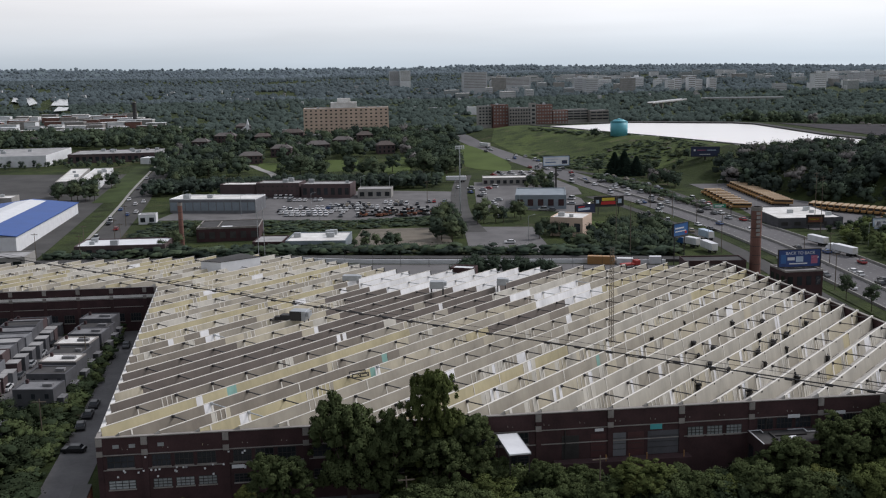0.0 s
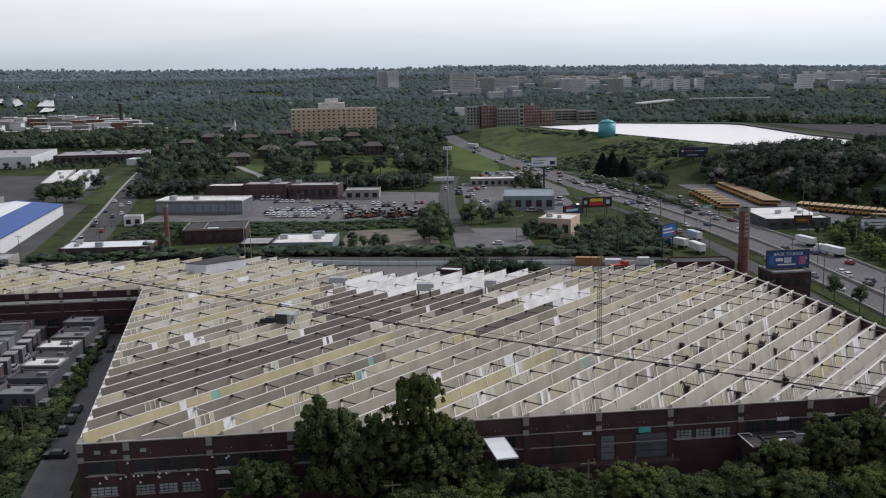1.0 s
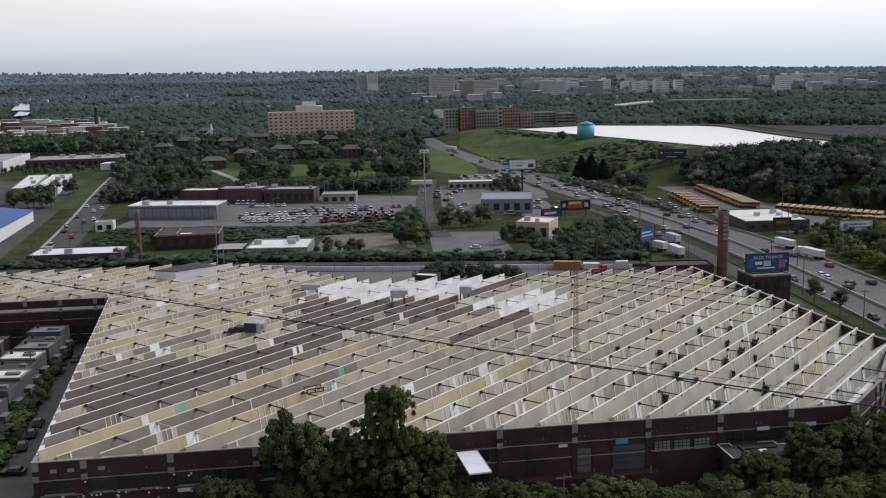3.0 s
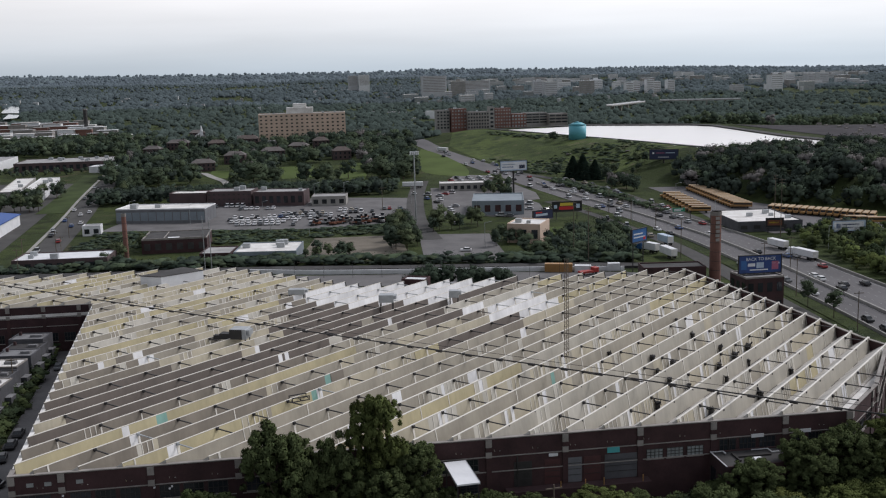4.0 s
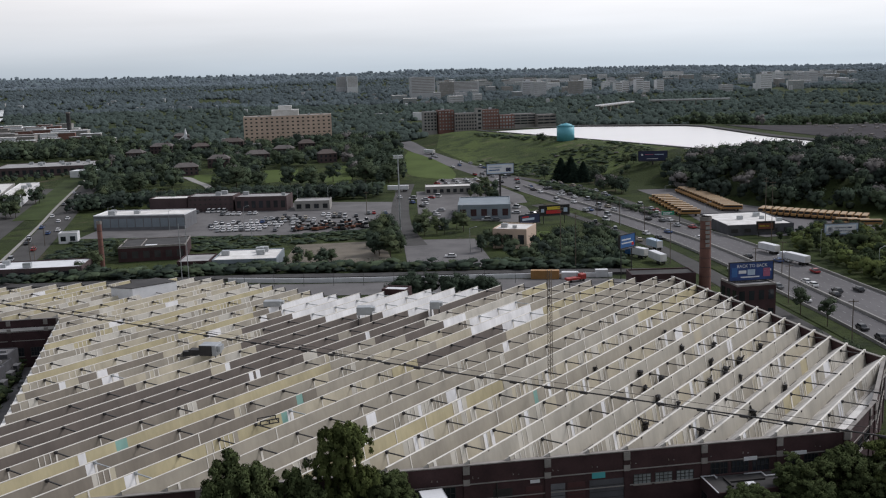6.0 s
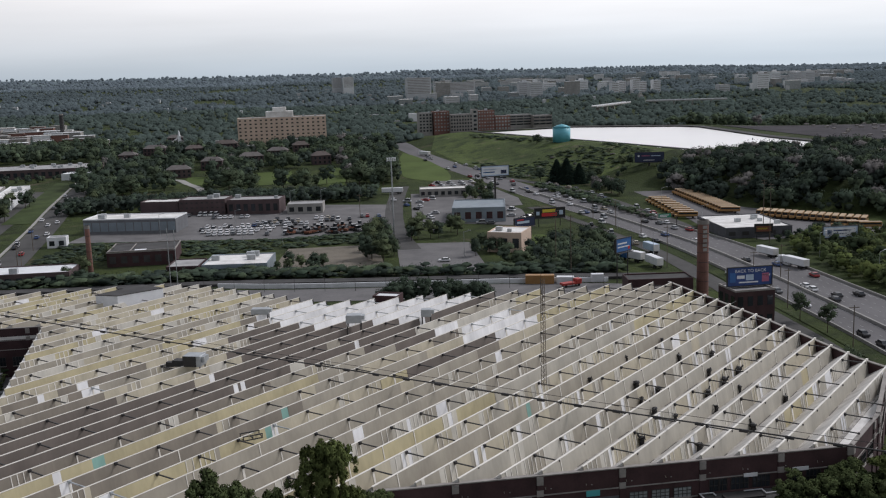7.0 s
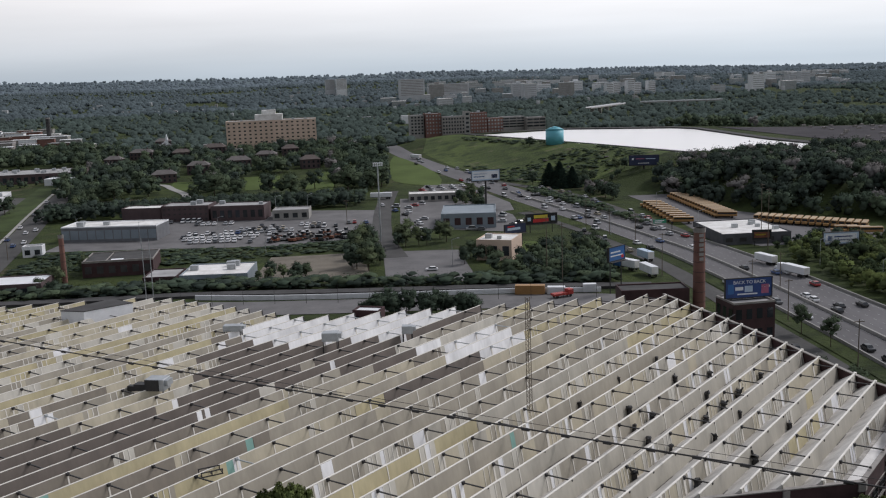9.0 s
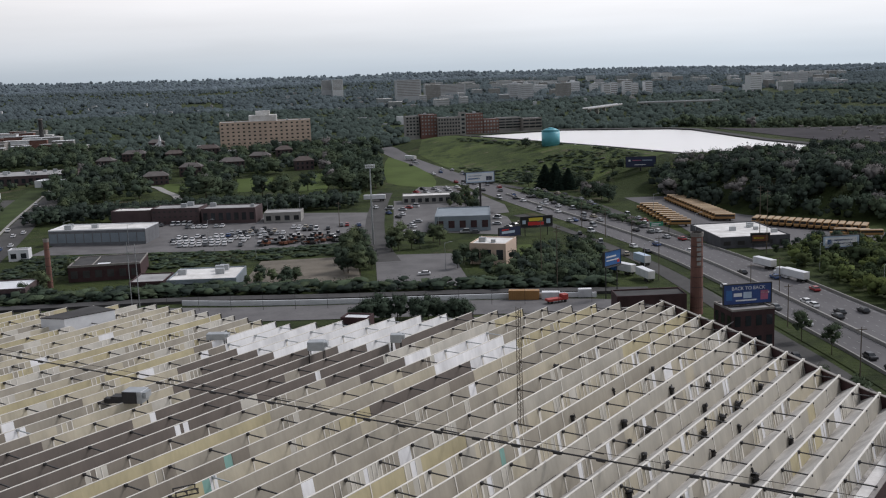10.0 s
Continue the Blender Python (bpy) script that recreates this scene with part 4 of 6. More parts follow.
# row houses beside the factory
def row_house(x, y, turn, h, roof, wall, label):
    t = block("row_house", label, "house", x, y, 9.5, 5.4, h, turn, wall, roof, "row houses", rows=2, cols=3, win=(0.34, 0.5), parapet=0.35, z=0)
    part("rear_wing", B((-7.5, -4.7, 1.0, 4.2, 0, h * 0.62)), wall, t)
    part("wing_roof", B((-7.6, -4.7, 0.9, 4.3, h * 0.62, h * 0.62 + 0.2)), "roof_grey", t)
    part("chimney", B((2.8, 3.5, 4.4, 5.1, h, h + 1.3)), "brick", t)
    return t


rr = random.Random(3)
for y, h, roof in ((217.5, 5.0, "house_roof"), (227.5, 5.4, "roof_tar"), (236.5, 5.6, "roof_white"), (244.5, 5.2, "roof_tar"), (251.5, 5.8, "roof_white"), (262, 5.4, "house_roof"), (269.5, 5.0, "roof_tar"), (276, 5.9, "house_roof")):
    t = block("row_house", "two-storey dark row house with a %s flat roof" % ("pale" if "white" in roof else "grey"), "house", -60.4 + rr.uniform(-0.4, 0.4), y, 8.8, 6.6, h, -8, "house_grey", roof, "row houses", rows=2, cols=3, win=(0.28, 0.4), parapet=0.3, z=0, band="stone" if "white" in roof else "house_grey")
    part("porch", B((4.4, 5.8, 1.6, 4.2, 0, 2.8)), "house_grey", t)
    part("porch_roof", B((4.4, 5.9, 1.5, 4.3, 2.8, 2.95)), "house_roof", t)
    part("chimney", B((-3.5, -2.9, 4.6, 5.2, h, h + 1.0)), "brick", t)
    part("roof_hatch", B((rr.uniform(0, 2), 3.2, 2.4, 3.6, h + 0.12, h + 0.7)), "house_roof", t)
for x, y, h in ((-63.5, 194, 4.6),):
    block("row_house", "low grey house among dark trees", "house", x, y, 5.2, 6, h, -4, "house_grey", "house_roof", "row houses", rows=1, cols=2, win=(0.3, 0.3), parapet=0.3, z=0)
for i in range(14):
    w = rr.choice(["house_roof", "roof_tar", "house_roof", "roof_grey"])
    row_house(-78.6 + rr.uniform(-0.4, 0.4), 214 + i * 5.6, 180, 5.4 + rr.uniform(-0.4, 0.9), w, rr.choice(["house_grey", "slate_wall", "house_grey", "brick_dark"]),
              "two-storey row house with a %s flat roof" % ("dark" if "tar" in w else "grey"))


def hut_on_roof():
    t = thing("roof_hut", "white rooftop plant hut with a dark flat roof", "hut", (-27, 308, 10.4), 0)
    poly = [(-8.3, -2.9), (-2.2, -5.8), (8.9, 0.9), (2.5, 7.3)]
    bm = bmesh.new()
    add_prism(bm, poly, 0, 4.9)
    part("wall", bm, "white", t)
    bm = bmesh.new()
    add_prism(bm, [(x * 1.02, 0.2 + (y - 0.2) * 1.02) for x, y in poly], 4.9, 5.1)
    part("roof", bm, "roof_tar", t)


hut_on_roof()


def chimney(x, y, z1, r, material, label, name="chimney_stack", z0=0):
    t = thing(name, label, "chimney", (x, y, z0))
    bm = bmesh.new()
    add_tube(bm, (0, 0, 0), (0, 0, z1), r * 1.12, r, 20)
    part("shaft", bm, material, t, smooth=False)
    bm = bmesh.new()
    add_tube(bm, (0, 0, z1 - 1.2), (0, 0, z1), r * 1.1, r * 1.14, 20)
    part("crown", bm, "stone", t)
    for zb in np.arange(2, z1 - 1.5, 3.0):
        bm = bmesh.new()
        add_tube(bm, (0, 0, zb), (0, 0, zb + 0.12), r * 1.12, r * 1.12, 20)
        part("iron_band", bm, "dark_metal", t)
    return t


chimney(142.3, 318, 24, 1.65, "brick_red", "round brick factory chimney with painted letters")
chimney(-58, 425, 18, 0.9, "brick_red", "slender red brick chimney")
chimney(-197, 1100, 40, 2.0, "roof_tar", "tall dark factory chimney far off")


def water_tower():
    t = thing("water_tank", "round turquoise steel water tank with domed roof", "water tank", (219, 745, 17))
    bm = bmesh.new()
    add_tube(bm, (0, 0, 0), (0, 0, 10.5), 6.4, 6.4, 40)
    part("shell", bm, "tower_blue", t, smooth=True)
    bm = bmesh.new()
    add_tube(bm, (0, 0, 10.5), (0, 0, 12.2), 6.6, 3.2, 40)
    add_tube(bm, (0, 0, 12.2), (0, 0, 12.9), 3.2, 0.4, 40)
    part("dome", bm, "tower_blue", t, smooth=True)


water_tower()


# far towers and houses in the town beyond the woods
def tower_block(x, y, z, w, d, h, rows, cols, wall, label):
    return block("tower_block", label, "building", x, y, w, d, h, 0, wall, "roof_grey", "far town", rows=rows, cols=1, win=(0.9, 0.4), z=z, units=2, pane="stone")


tower_block(146, 2200, 40, 20, 20, 20, 9, 5, "pale_render", "pale high-rise flats above the woods")
tower_block(168, 2180, 40, 22, 20, 21, 9, 6, "white", "pale high-rise flats above the woods")
tower_block(277, 1900, 28, 46, 20, 29, 10, 9, "pale_render", "grey high-rise flats above the woods")
tower_block(372, 2000, 30, 60, 22, 15, 6, 12, "pale_render", "pale mid-rise flats above the woods")
for i in range(5):
    tower_block(602 + i * 19, 1750 + (i % 2) * 18, 17, 13, 14, 21 + (i % 3) * 2, 7, 4, "white", "white high-rise flats among trees")


# homes among the trees
def house(x, y, w, d, h, turn, wall, roof, label, name="house", group="homes"):
    t = thing(name, label, "house", (x, y, ground_z(x, y)), turn, group)
    part("wall", B((-w / 2, w / 2, -d / 2, d / 2, -1, h)), wall, t)
    bm = bmesh.new()
    e, r = 0.5, d * 0.28
    v = [bm.verts.new(p) for p in ((-w / 2 - e, -d / 2 - e, h), (w / 2 + e, -d / 2 - e, h), (w / 2 + e, d / 2 + e, h), (-w / 2 - e, d / 2 + e, h), (-w / 2 + d * 0.35, 0, h + r), (w / 2 - d * 0.35, 0, h + r))]
    for f in ((0, 1, 5, 4), (1, 2, 5), (2, 3, 4, 5), (3, 0, 4), (3, 2, 1, 0)):
        bm.faces.new([v[i] for i in f])
    part("roof", bm, roof, t)
    n = max(2, int(w / 3))
    for i in range(n):
        for k in range(2):
            part("window", B((-w / 2 + (i + 0.35) * w / n, -w / 2 + (i + 0.75) * w / n, -d / 2 - 0.05, -d / 2, h * (0.15 + 0.45 * k), h * (0.4 + 0.45 * k))), "glass", t)
    part("chimney", B((w * 0.2, w * 0.2 + 0.8, -0.4, 0.4, h + r * 0.4, h + r + 1)), "brick", t)


hr = random.Random(9)
HOMES = ((-52, 736), (-32, 776), (-5, 805), (15, 842), (46, 778), (-52, 880), (-85, 902), (-28, 925), (-78, 1000), (34, 880), (-100, 850))
for x, y in HOMES:
    house(x, y, hr.uniform(13, 19), hr.uniform(9, 11), hr.uniform(5.5, 7.0), hr.uniform(-12, 8), "brick_dark", hr.choice(["shingle", "roof_brown", "shingle"]), "two-storey dark brick home with a hipped roof among trees")

for x, y, w in ((-8, 872, 14), (30, 920, 18), (46, 915, 20), (-30, 930, 16)):
    block("flat_shed", "low building with a bright white roof among trees", "building", x, y, w, 8, 5, 0, "concrete", "white", z=ground_z(x, y) + 2)

def church(x, y):
    """A small pale church with a white steeple among the trees."""
    t = thing("church", "small pale church with a slender white steeple", "church", (x, y, ground_z(x, y)), 10)
    part("nave", B((-5, 5, 0, 14, -1, 6)), "stone", t)
    bm = bmesh.new()
    v = [bm.verts.new(p) for p in ((-5.4, -0.3, 6), (5.4, -0.3, 6), (0, -0.3, 10), (-5.4, 14.3, 6), (5.4, 14.3, 6), (0, 14.3, 10))]
    for f in ((0, 1, 2), (5, 4, 3), (0, 2, 5, 3), (2, 1, 4, 5), (1, 0, 3, 4)):
        bm.faces.new([v[i] for i in f])
    part("roof", bm, "roof_grey", t)
    part("tower", B((-1.2, 1.2, -2.0, 0, -1, 11.5)), "white", t)
    bm = bmesh.new()
    add_tube(bm, (0, -1.0, 11.5), (0, -1.0, 17), 1.4, 0.08, 8)
    part("spire", bm, "white", t)


church(-70, 950)

# the old town far to the west: rows of pale roofs
def old_town():
    g = random.Random(31)
    for row in range(8):
        y = 990 + row * 34
        for i in range(11):
            x = -0.165 * y - 196 + i * (21 - row * 0.6) + g.uniform(-4, 4)
            if g.random() < 0.16:
                continue
            w, h = g.uniform(12, 20), g.uniform(7, 10)
            t = thing("town_row", "row of old town houses with %s roofs" % (g.choice(["pale grey", "white", "brown"])), "houses", (x, y, ground_z(x, y)), g.uniform(-10, 4), "old town")
            part("wall", B((-w / 2, w / 2, 0, 9, -2, h)), g.choice(["concrete", "brick_red", "stone", "white"]), t)
            part("roof", B((-w / 2 - 0.2, w / 2 + 0.2, -0.2, 9.2, h, h + 0.4)), g.choice(["roof_grey", "roof_white", "white", "stone"]), t)


old_town()

# the far town on the ridge
def far_town():
    g = random.Random(77)
    spots = []
    for i in range(900):
        y = g.uniform(1600, 2900)
        x = y * g.uniform(0.12, 0.60)
        if len(spots) > 95 or any(abs(x - a) < 32 and abs(y - b) < 60 for a, b in spots):
            continue
        if noise.noise((x / 240, y / 400, 9.0)) < -0.12:
            continue
        spots.append((x, y))
        k = y / 1800
        tall = g.random() < 0.2 and y < 2100
        w, h = g.uniform(10, 26) * k, (g.uniform(18, 27) if tall else g.uniform(7, 12)) * (0.7 + 0.3 * k)
        t = thing("town_building", "%s building of the town on the ridge" % ("pale high-rise" if tall else "pale low"), "building", (x, y, ground_z(x, y) + 3), g.uniform(-8, 8), "far town")
        wall = g.choice(["pale_render", "white", "pale_render", "pale_render", "concrete", "window_pale"])
        part("wall", B((-w / 2, w / 2, 0, 16, -6, h)), wall, t)
        part("roof", B((-w / 2 - 0.2, w / 2 + 0.2, -0.2, 16.2, h, h + 0.6)), g.choice(["roof_grey", "white", "roof_white"]), t)
        for q in range(int(h / 3.4)):
            part("window_band", B((-w / 2 + 0.8, w / 2 - 0.8, -0.1, 0.0, q * 3.4 + 1.6, q * 3.4 + 2.6)), "roof_grey", t)
        if tall:
            part("plant_room", B((-w / 6, w / 6, 4, 10, h + 0.6, h + 4)), wall, t)


far_town()


def far_specks():
    """Scattered roofs and house fronts that show between the far trees, too many and too small to count."""
    g = random.Random(5)
    for name, material in (("distant_houses", "pale_render"), ("distant_roofs", "roof_grey")):
        bm = bmesh.new()
        for i in range(170):
            y = g.uniform(1500, 4000)
            x = y * g.uniform(-0.46, 0.62)
            if noise.noise((x / 420, y / 600, 4.0)) < 0.0:
                continue
            w, h = g.uniform(1.5, 4.5) * (0.5 + y / 4000), g.uniform(1.5, 3)
            z = ground_z(x, y) + 4.5
            add_box(bm, x - w, x + w, y, y + 8, z - 6, z + h)
        tagged(obj(name, bm, material), "small pale buildings scattered among far trees", "houses", kind="stuff")


far_specks()


def viaduct(a, b, z, w, label):
    a, b = Vector((*a, z)), Vector((*b, z))
    t = thing("viaduct", label, "bridge", a)
    d = b - a
    m = Matrix.Rotation(math.atan2(d.y, d.x), 4, "Z")
    L = d.length
    part("deck", B((0, L, -w / 2, w / 2, -1.2, 0)), "concrete", t).matrix_basis = m
    part("railing", B((0, L, -w / 2, -w / 2 + 0.4, 0, 1.1), (0, L, w / 2 - 0.4, w / 2, 0, 1.1)), "white", t).matrix_basis = m
    for i in range(int(L / 24)):
        part("pier", B((12 + i * 24 - 0.8, 12 + i * 24 + 0.8, -w / 3, w / 3, -12, -1.2)), "concrete", t).matrix_basis = m


viaduct((70, 1330), (165, 1200), 13.5, 9, "pale concrete viaduct among the woods")
viaduct((115, 1420), (215, 1250), 15, 9, "pale concrete viaduct among the woods")
viaduct((390, 1205), (464, 1294), 22, 7, "long pale viaduct below the town")
viaduct((495, 1314), (594, 1284), 22, 7, "long pale viaduct below the town")
block("pale_hall", "pale hall by the far road", "building", 178, 1196, 22, 12, 8, 0, "white", "roof_white", z=14)

# ---- trees ----
def small_ball():
    bm = bmesh.new()
    bmesh.ops.create_icosphere(bm, subdivisions=1, radius=1.0)
    v = np.array([q.co[:] for q in bm.verts])
    f = np.array([[q.index for q in p.verts] for p in bm.faces])
    bm.free()
    return v, f


BALL_V, BALL_F = small_ball()


def leaf_cloud(r, blobs, leaves, leaf, seed, flat=0.85, fat=1.0):
    """A crown: a few large lobes carry many small uneven clumps, each wrapped in loose leaves.
    Returns corner, triangle and shading-normal arrays."""
    g = np.random.default_rng(seed)
    lobes = 7 if blobs < 100 else 12
    a = np.arange(lobes) * 2.4 + g.uniform(0, 1, lobes)
    h = np.linspace(-0.6, 0.62, lobes) + g.uniform(-0.1, 0.1, lobes)
    q = r * g.uniform(0.25, 0.58, lobes) * np.sqrt(1 - np.clip(h, -0.7, 0.7) ** 2)
    lc = np.stack((q * np.cos(a), q * np.sin(a), h * r * flat), 1)
    lr = r * g.uniform(0.34, 0.5, lobes)
    w = g.integers(0, lobes, blobs)
    d = g.normal(size=(blobs, 3))
    d /= np.linalg.norm(d, axis=1)[:, None]
    d[:, 2] = np.where(d[:, 2] < -0.3, -d[:, 2] * 0.7, d[:, 2])
    cen = lc[w] + d * (lr[w] * g.uniform(0.5, 1.0, blobs))[:, None]
    rad = r * g.uniform(0.9, 1.9, blobs) * fat / math.sqrt(blobs)
    co, fa, no, k = [], [], [], 0
    for c, s in zip(cen, rad):
        co.append(c + BALL_V * s * g.uniform(0.55, 1.15, (len(BALL_V), 1)) * (1, 1, 0.8))
        fa.append(BALL_F + k)
        no.append(BALL_V * 0.6 + c / r * 0.7)
        k += len(BALL_V)
    n = leaves
    which = g.choice(blobs, n, p=rad ** 2 / np.sum(rad ** 2))
    d = g.normal(size=(n, 3))
    d /= np.linalg.norm(d, axis=1)[:, None]
    d[:, 2] = np.where(d[:, 2] < -0.4, -d[:, 2], d[:, 2])
    p = cen[which] + d * (rad[which] * g.uniform(0.8, 1.45, n))[:, None]
    u = np.cross(d + g.normal(size=(n, 3)) * 0.7, g.normal(size=(n, 3)))
    u /= np.linalg.norm(u, axis=1)[:, None] + 1e-9
    v = np.cross(u, d + g.normal(size=(n, 3)) * 0.7)
    v /= np.linalg.norm(v, axis=1)[:, None] + 1e-9
    s = (leaf * g.uniform(0.6, 1.35, n))[:, None]
    tri = np.stack((p - u * s, p + u * s * 0.7 + v * s * 0.75, p + u * s * 0.7 - v * s * 0.75), axis=1).reshape(-1, 3)
    co.append(tri)
    fa.append(np.arange(len(tri)).reshape(-1, 3) + k)
    no.append(np.repeat(d * 0.6 + cen[which] / r * 0.7 + g.normal(size=(n, 3)) * 0.15, 3, axis=0))
    no = np.concatenate(no) + (0, 0, 0.4)
    return np.concatenate(co), np.concatenate(fa), no / np.linalg.norm(no, axis=1)[:, None]


def soft_mesh(name, co, fa, no):
    """A smooth mesh whose shading follows the crown rather than each leaf."""
    me = bpy.data.meshes.new(name)
    me.from_pydata(co.tolist(), [], fa.tolist())
    me.polygons.foreach_set("use_smooth", [True] * len(me.polygons))
    me.normals_split_custom_set_from_vertices(no.tolist())
    return me


def crown_mesh(name, r, blobs, leaves, leaf, seed, flat=0.85, fat=1.0):
    co, fa, no = leaf_cloud(r, blobs, leaves, leaf, seed, flat, fat)
    return soft_mesh(name, co, fa, no)


def fir_mesh(seed, leaves=1400):
    g = np.random.default_rng(seed)
    h = g.uniform(0, 1, leaves) ** 1.3
    a = g.uniform(0, 2 * math.pi, leaves)
    q = (1 - h) * 0.34 * (0.6 + 0.4 * g.uniform(0, 1, leaves)) + 0.01
    p = np.stack((q * np.cos(a), q * np.sin(a), h), 1)
    out = np.stack((np.cos(a), np.sin(a), -0.5 * np.ones(leaves)), 1)
    side = np.stack((-np.sin(a), np.cos(a), np.zeros(leaves)), 1)
    s = 0.055
    quad = np.stack((p - out * s, p - side * s * 0.6, p + out * s, p + side * s * 0.6), 1).reshape(-1, 3)
    me = bpy.data.meshes.new("crown")
    me.from_pydata(quad.tolist(), [], np.arange(leaves * 4).reshape(-1, 4).tolist())
    me.materials.append(LEAF_HAZED[4])
    return me


def trunk_mesh(h, r, seed, limbs=6):
    """A tapered trunk that forks into limbs."""
    g = random.Random(seed)
    bm = bmesh.new()
    add_tube(bm, (0, 0, -0.5), (g.uniform(-0.2, 0.2), g.uniform(-0.2, 0.2), h * 0.55), r, r * 0.62, 9)
    for i in range(limbs):
        a = 2 * math.pi * i / limbs + g.uniform(-0.4, 0.4)
        z0 = h * g.uniform(0.35, 0.55)
        l = h * g.uniform(0.25, 0.42)
        mid = (math.cos(a) * l * 0.6, math.sin(a) * l * 0.6, z0 + l * 0.5)
        add_tube(bm, (0, 0, z0), mid, r * 0.45, r * 0.28, 6)
        add_tube(bm, mid, (mid[0] * 1.35, mid[1] * 1.35, mid[2] + l * 0.35), r * 0.28, r * 0.08, 5)
    me = bpy.data.meshes.new("trunk")
    bm.to_mesh(me)
    bm.free()
    me.materials.append(M["bark"])
    return me


def tree_kind(seed, leafmat, blobs, leaves, leaf, flat=0.85, fat=1.0, palette=LEAF):
    """Trunk and crown of a tree 1 unit = 1 m for a tree 10 m high with a crown 4 m in radius."""
    c = crown_mesh("crown", 4.0, blobs, leaves, leaf, seed, flat, fat)
    c.materials.append(palette[leafmat])
    return trunk_mesh(10, 0.32, seed), c


MID = [tree_kind(40 + i, m, 30, 1500, 0.2, 0.95, 1.05, LEAF_HAZED) for i, m in enumerate((0, 0, 1, 1, 2, 3))]
BUSH = [tree_kind(120 + i, m, 110, 22000, 0.11, 0.9, 0.9) for i, m in enumerate((0, 1, 2))]
NEAR = [tree_kind(82 + i, m, 300, 60000, 0.075, 1.0, 0.85) for i, m in enumerate((1, 1, 0))]
FIR = fir_mesh(7)
tr = random.Random(11)


def tree(x, y, h, w, kind, label, group="", z=None, k=None):
    """A leafy tree h high and w across."""
    tm, cm = kind
    t = thing("tree", label, "tree", (x, y, ground_z(x, y) - 0.1 if z is None else z), tr.uniform(0, 360), group)
    a, b = new("trunk", tm), new("crown", cm)
    a.parent = b.parent = t
    a.scale = (w / 13, w / 13, h / 10 * 0.9)
    k = k or (0.92 if h < 1.4 * w else 0.68)
    b.scale = (w / 8, w / 8, h * k / 8)
    b.location = (0, 0, h * (1.0 - k * 0.52))
    return t


NAMES = ["full green leafy tree", "full green leafy tree", "dark green leafy tree", "dark green leafy tree", "pale green leafy tree", "leafy tree with grey-white blossom"]


def scatter(n, poly, h, group, kinds=(0, 1, 2, 3, 4), gap=4.0):
    xs, ys = [p[0] for p in poly], [p[1] for p in poly]
    done = []
    for i in range(n * 12):
        if len(done) >= n:
            break
        x, y = tr.uniform(min(xs), max(xs)), tr.uniform(min(ys), max(ys))
        if not inside(x, y, poly) or any(abs(x - a) + abs(y - b) < gap for a, b in done):
            continue
        done.append((x, y))
        k = tr.choice(kinds)
        hh = tr.uniform(*h)
        tree(x, y, hh, hh * tr.uniform(0.75, 1.05), MID[k], NAMES[k], group)


def thicket(name, n, poly, h, label, gap=5.0, leaves=260, blobs=13, wide=1.0, mats=(0.5, 0.47, 0.03), leaf=0.3, avoid=()):
    """A dense wood as one mesh of clumps and leaves, too many trees to count."""
    xs, ys = [p[0] for p in poly], [p[1] for p in poly]
    g = np.random.default_rng(int(abs(xs[0]) * 3 + abs(ys[0])))
    pool = [leaf_cloud(4.0, blobs, leaves, leaf, 300 + i, 0.85, 1.0) for i in range(6)]
    co, fa, no, done, k = [], [], [], [], 0
    pick = []
    for i in range(n * 12):
        if len(done) >= n:
            break
        x, y = g.uniform(min(xs), max(xs)), g.uniform(min(ys), max(ys))
        if not inside(x, y, poly) or any(abs(x - a) + abs(y - b) < gap for a, b in done):
            continue
        if any(abs(x - a) < 12 and -48 < y - b < 8 for a, b in avoid):
            continue
        done.append((x, y))
        hh = g.uniform(*h)
        w = hh * g.uniform(0.8, 1.1) * wide
        a = g.uniform(0, 6.28)
        c, f, m = pool[i % 6]
        c = c * (w / 8, w / 8, hh * 0.95 / 8)
        c, m = [np.stack((v[:, 0] * math.cos(a) - v[:, 1] * math.sin(a), v[:, 0] * math.sin(a) + v[:, 1] * math.cos(a), v[:, 2]), 1) for v in (c, m)]
        no.append(m)
        co.append(c + (x, y, ground_z(x, y) + hh * 0.46))
        fa.append(f + k)
        k += len(c)
        pick += [int(g.choice(len(mats), p=mats))] * len(f)
    me = soft_mesh(name, np.concatenate(co), np.concatenate(fa), np.concatenate(no))
    # oak, maple, blossom, and the green darkened as shade
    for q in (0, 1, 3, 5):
        me.materials.append((LEAF_HAZED if min(ys) > 340 else LEAF)[q])
    me.polygons.foreach_set("material_index", pick)
    return tagged(new(name, me), label, "woods", kind="stuff")


# in front of the factory
tree(5.2, 158, 21, 16, NEAR[1], "large dark green tree in front of the factory", k=0.95)
tree(-5, 154, 13, 14, NEAR[1], "dark green tree in front of the factory")
tree(12.6, 158, 18, 13, NEAR[0], "bushy green tree in front of the factory", k=0.95)
tree(20, 156, 14.5, 14, NEAR[1], "bushy dark tree in front of the factory")
tree(19.6, 159, 24, 11.5, NEAR[2], "tall airy green tree beside the factory wall", k=0.78)
tree(25.5, 159, 16.5, 11, NEAR[1], "dark green tree under a taller one")
for x, y, h, w, k in ((28, 156, 9, 10, 1), (37.5, 155, 8.5, 9, 1), (52, 151, 9, 13, 2), (79, 156, 10, 12, 1), (88, 157, 12.5, 13, 0), (97, 158, 13, 14, 1), (105, 156, 14, 16, 2), (112, 161, 11, 14, 0)):
    tree(x, y, h, w, NEAR[k], ("full green tree", "dark green tree", "pale green tree")[k] + " in front of the factory", "trees before the factory")
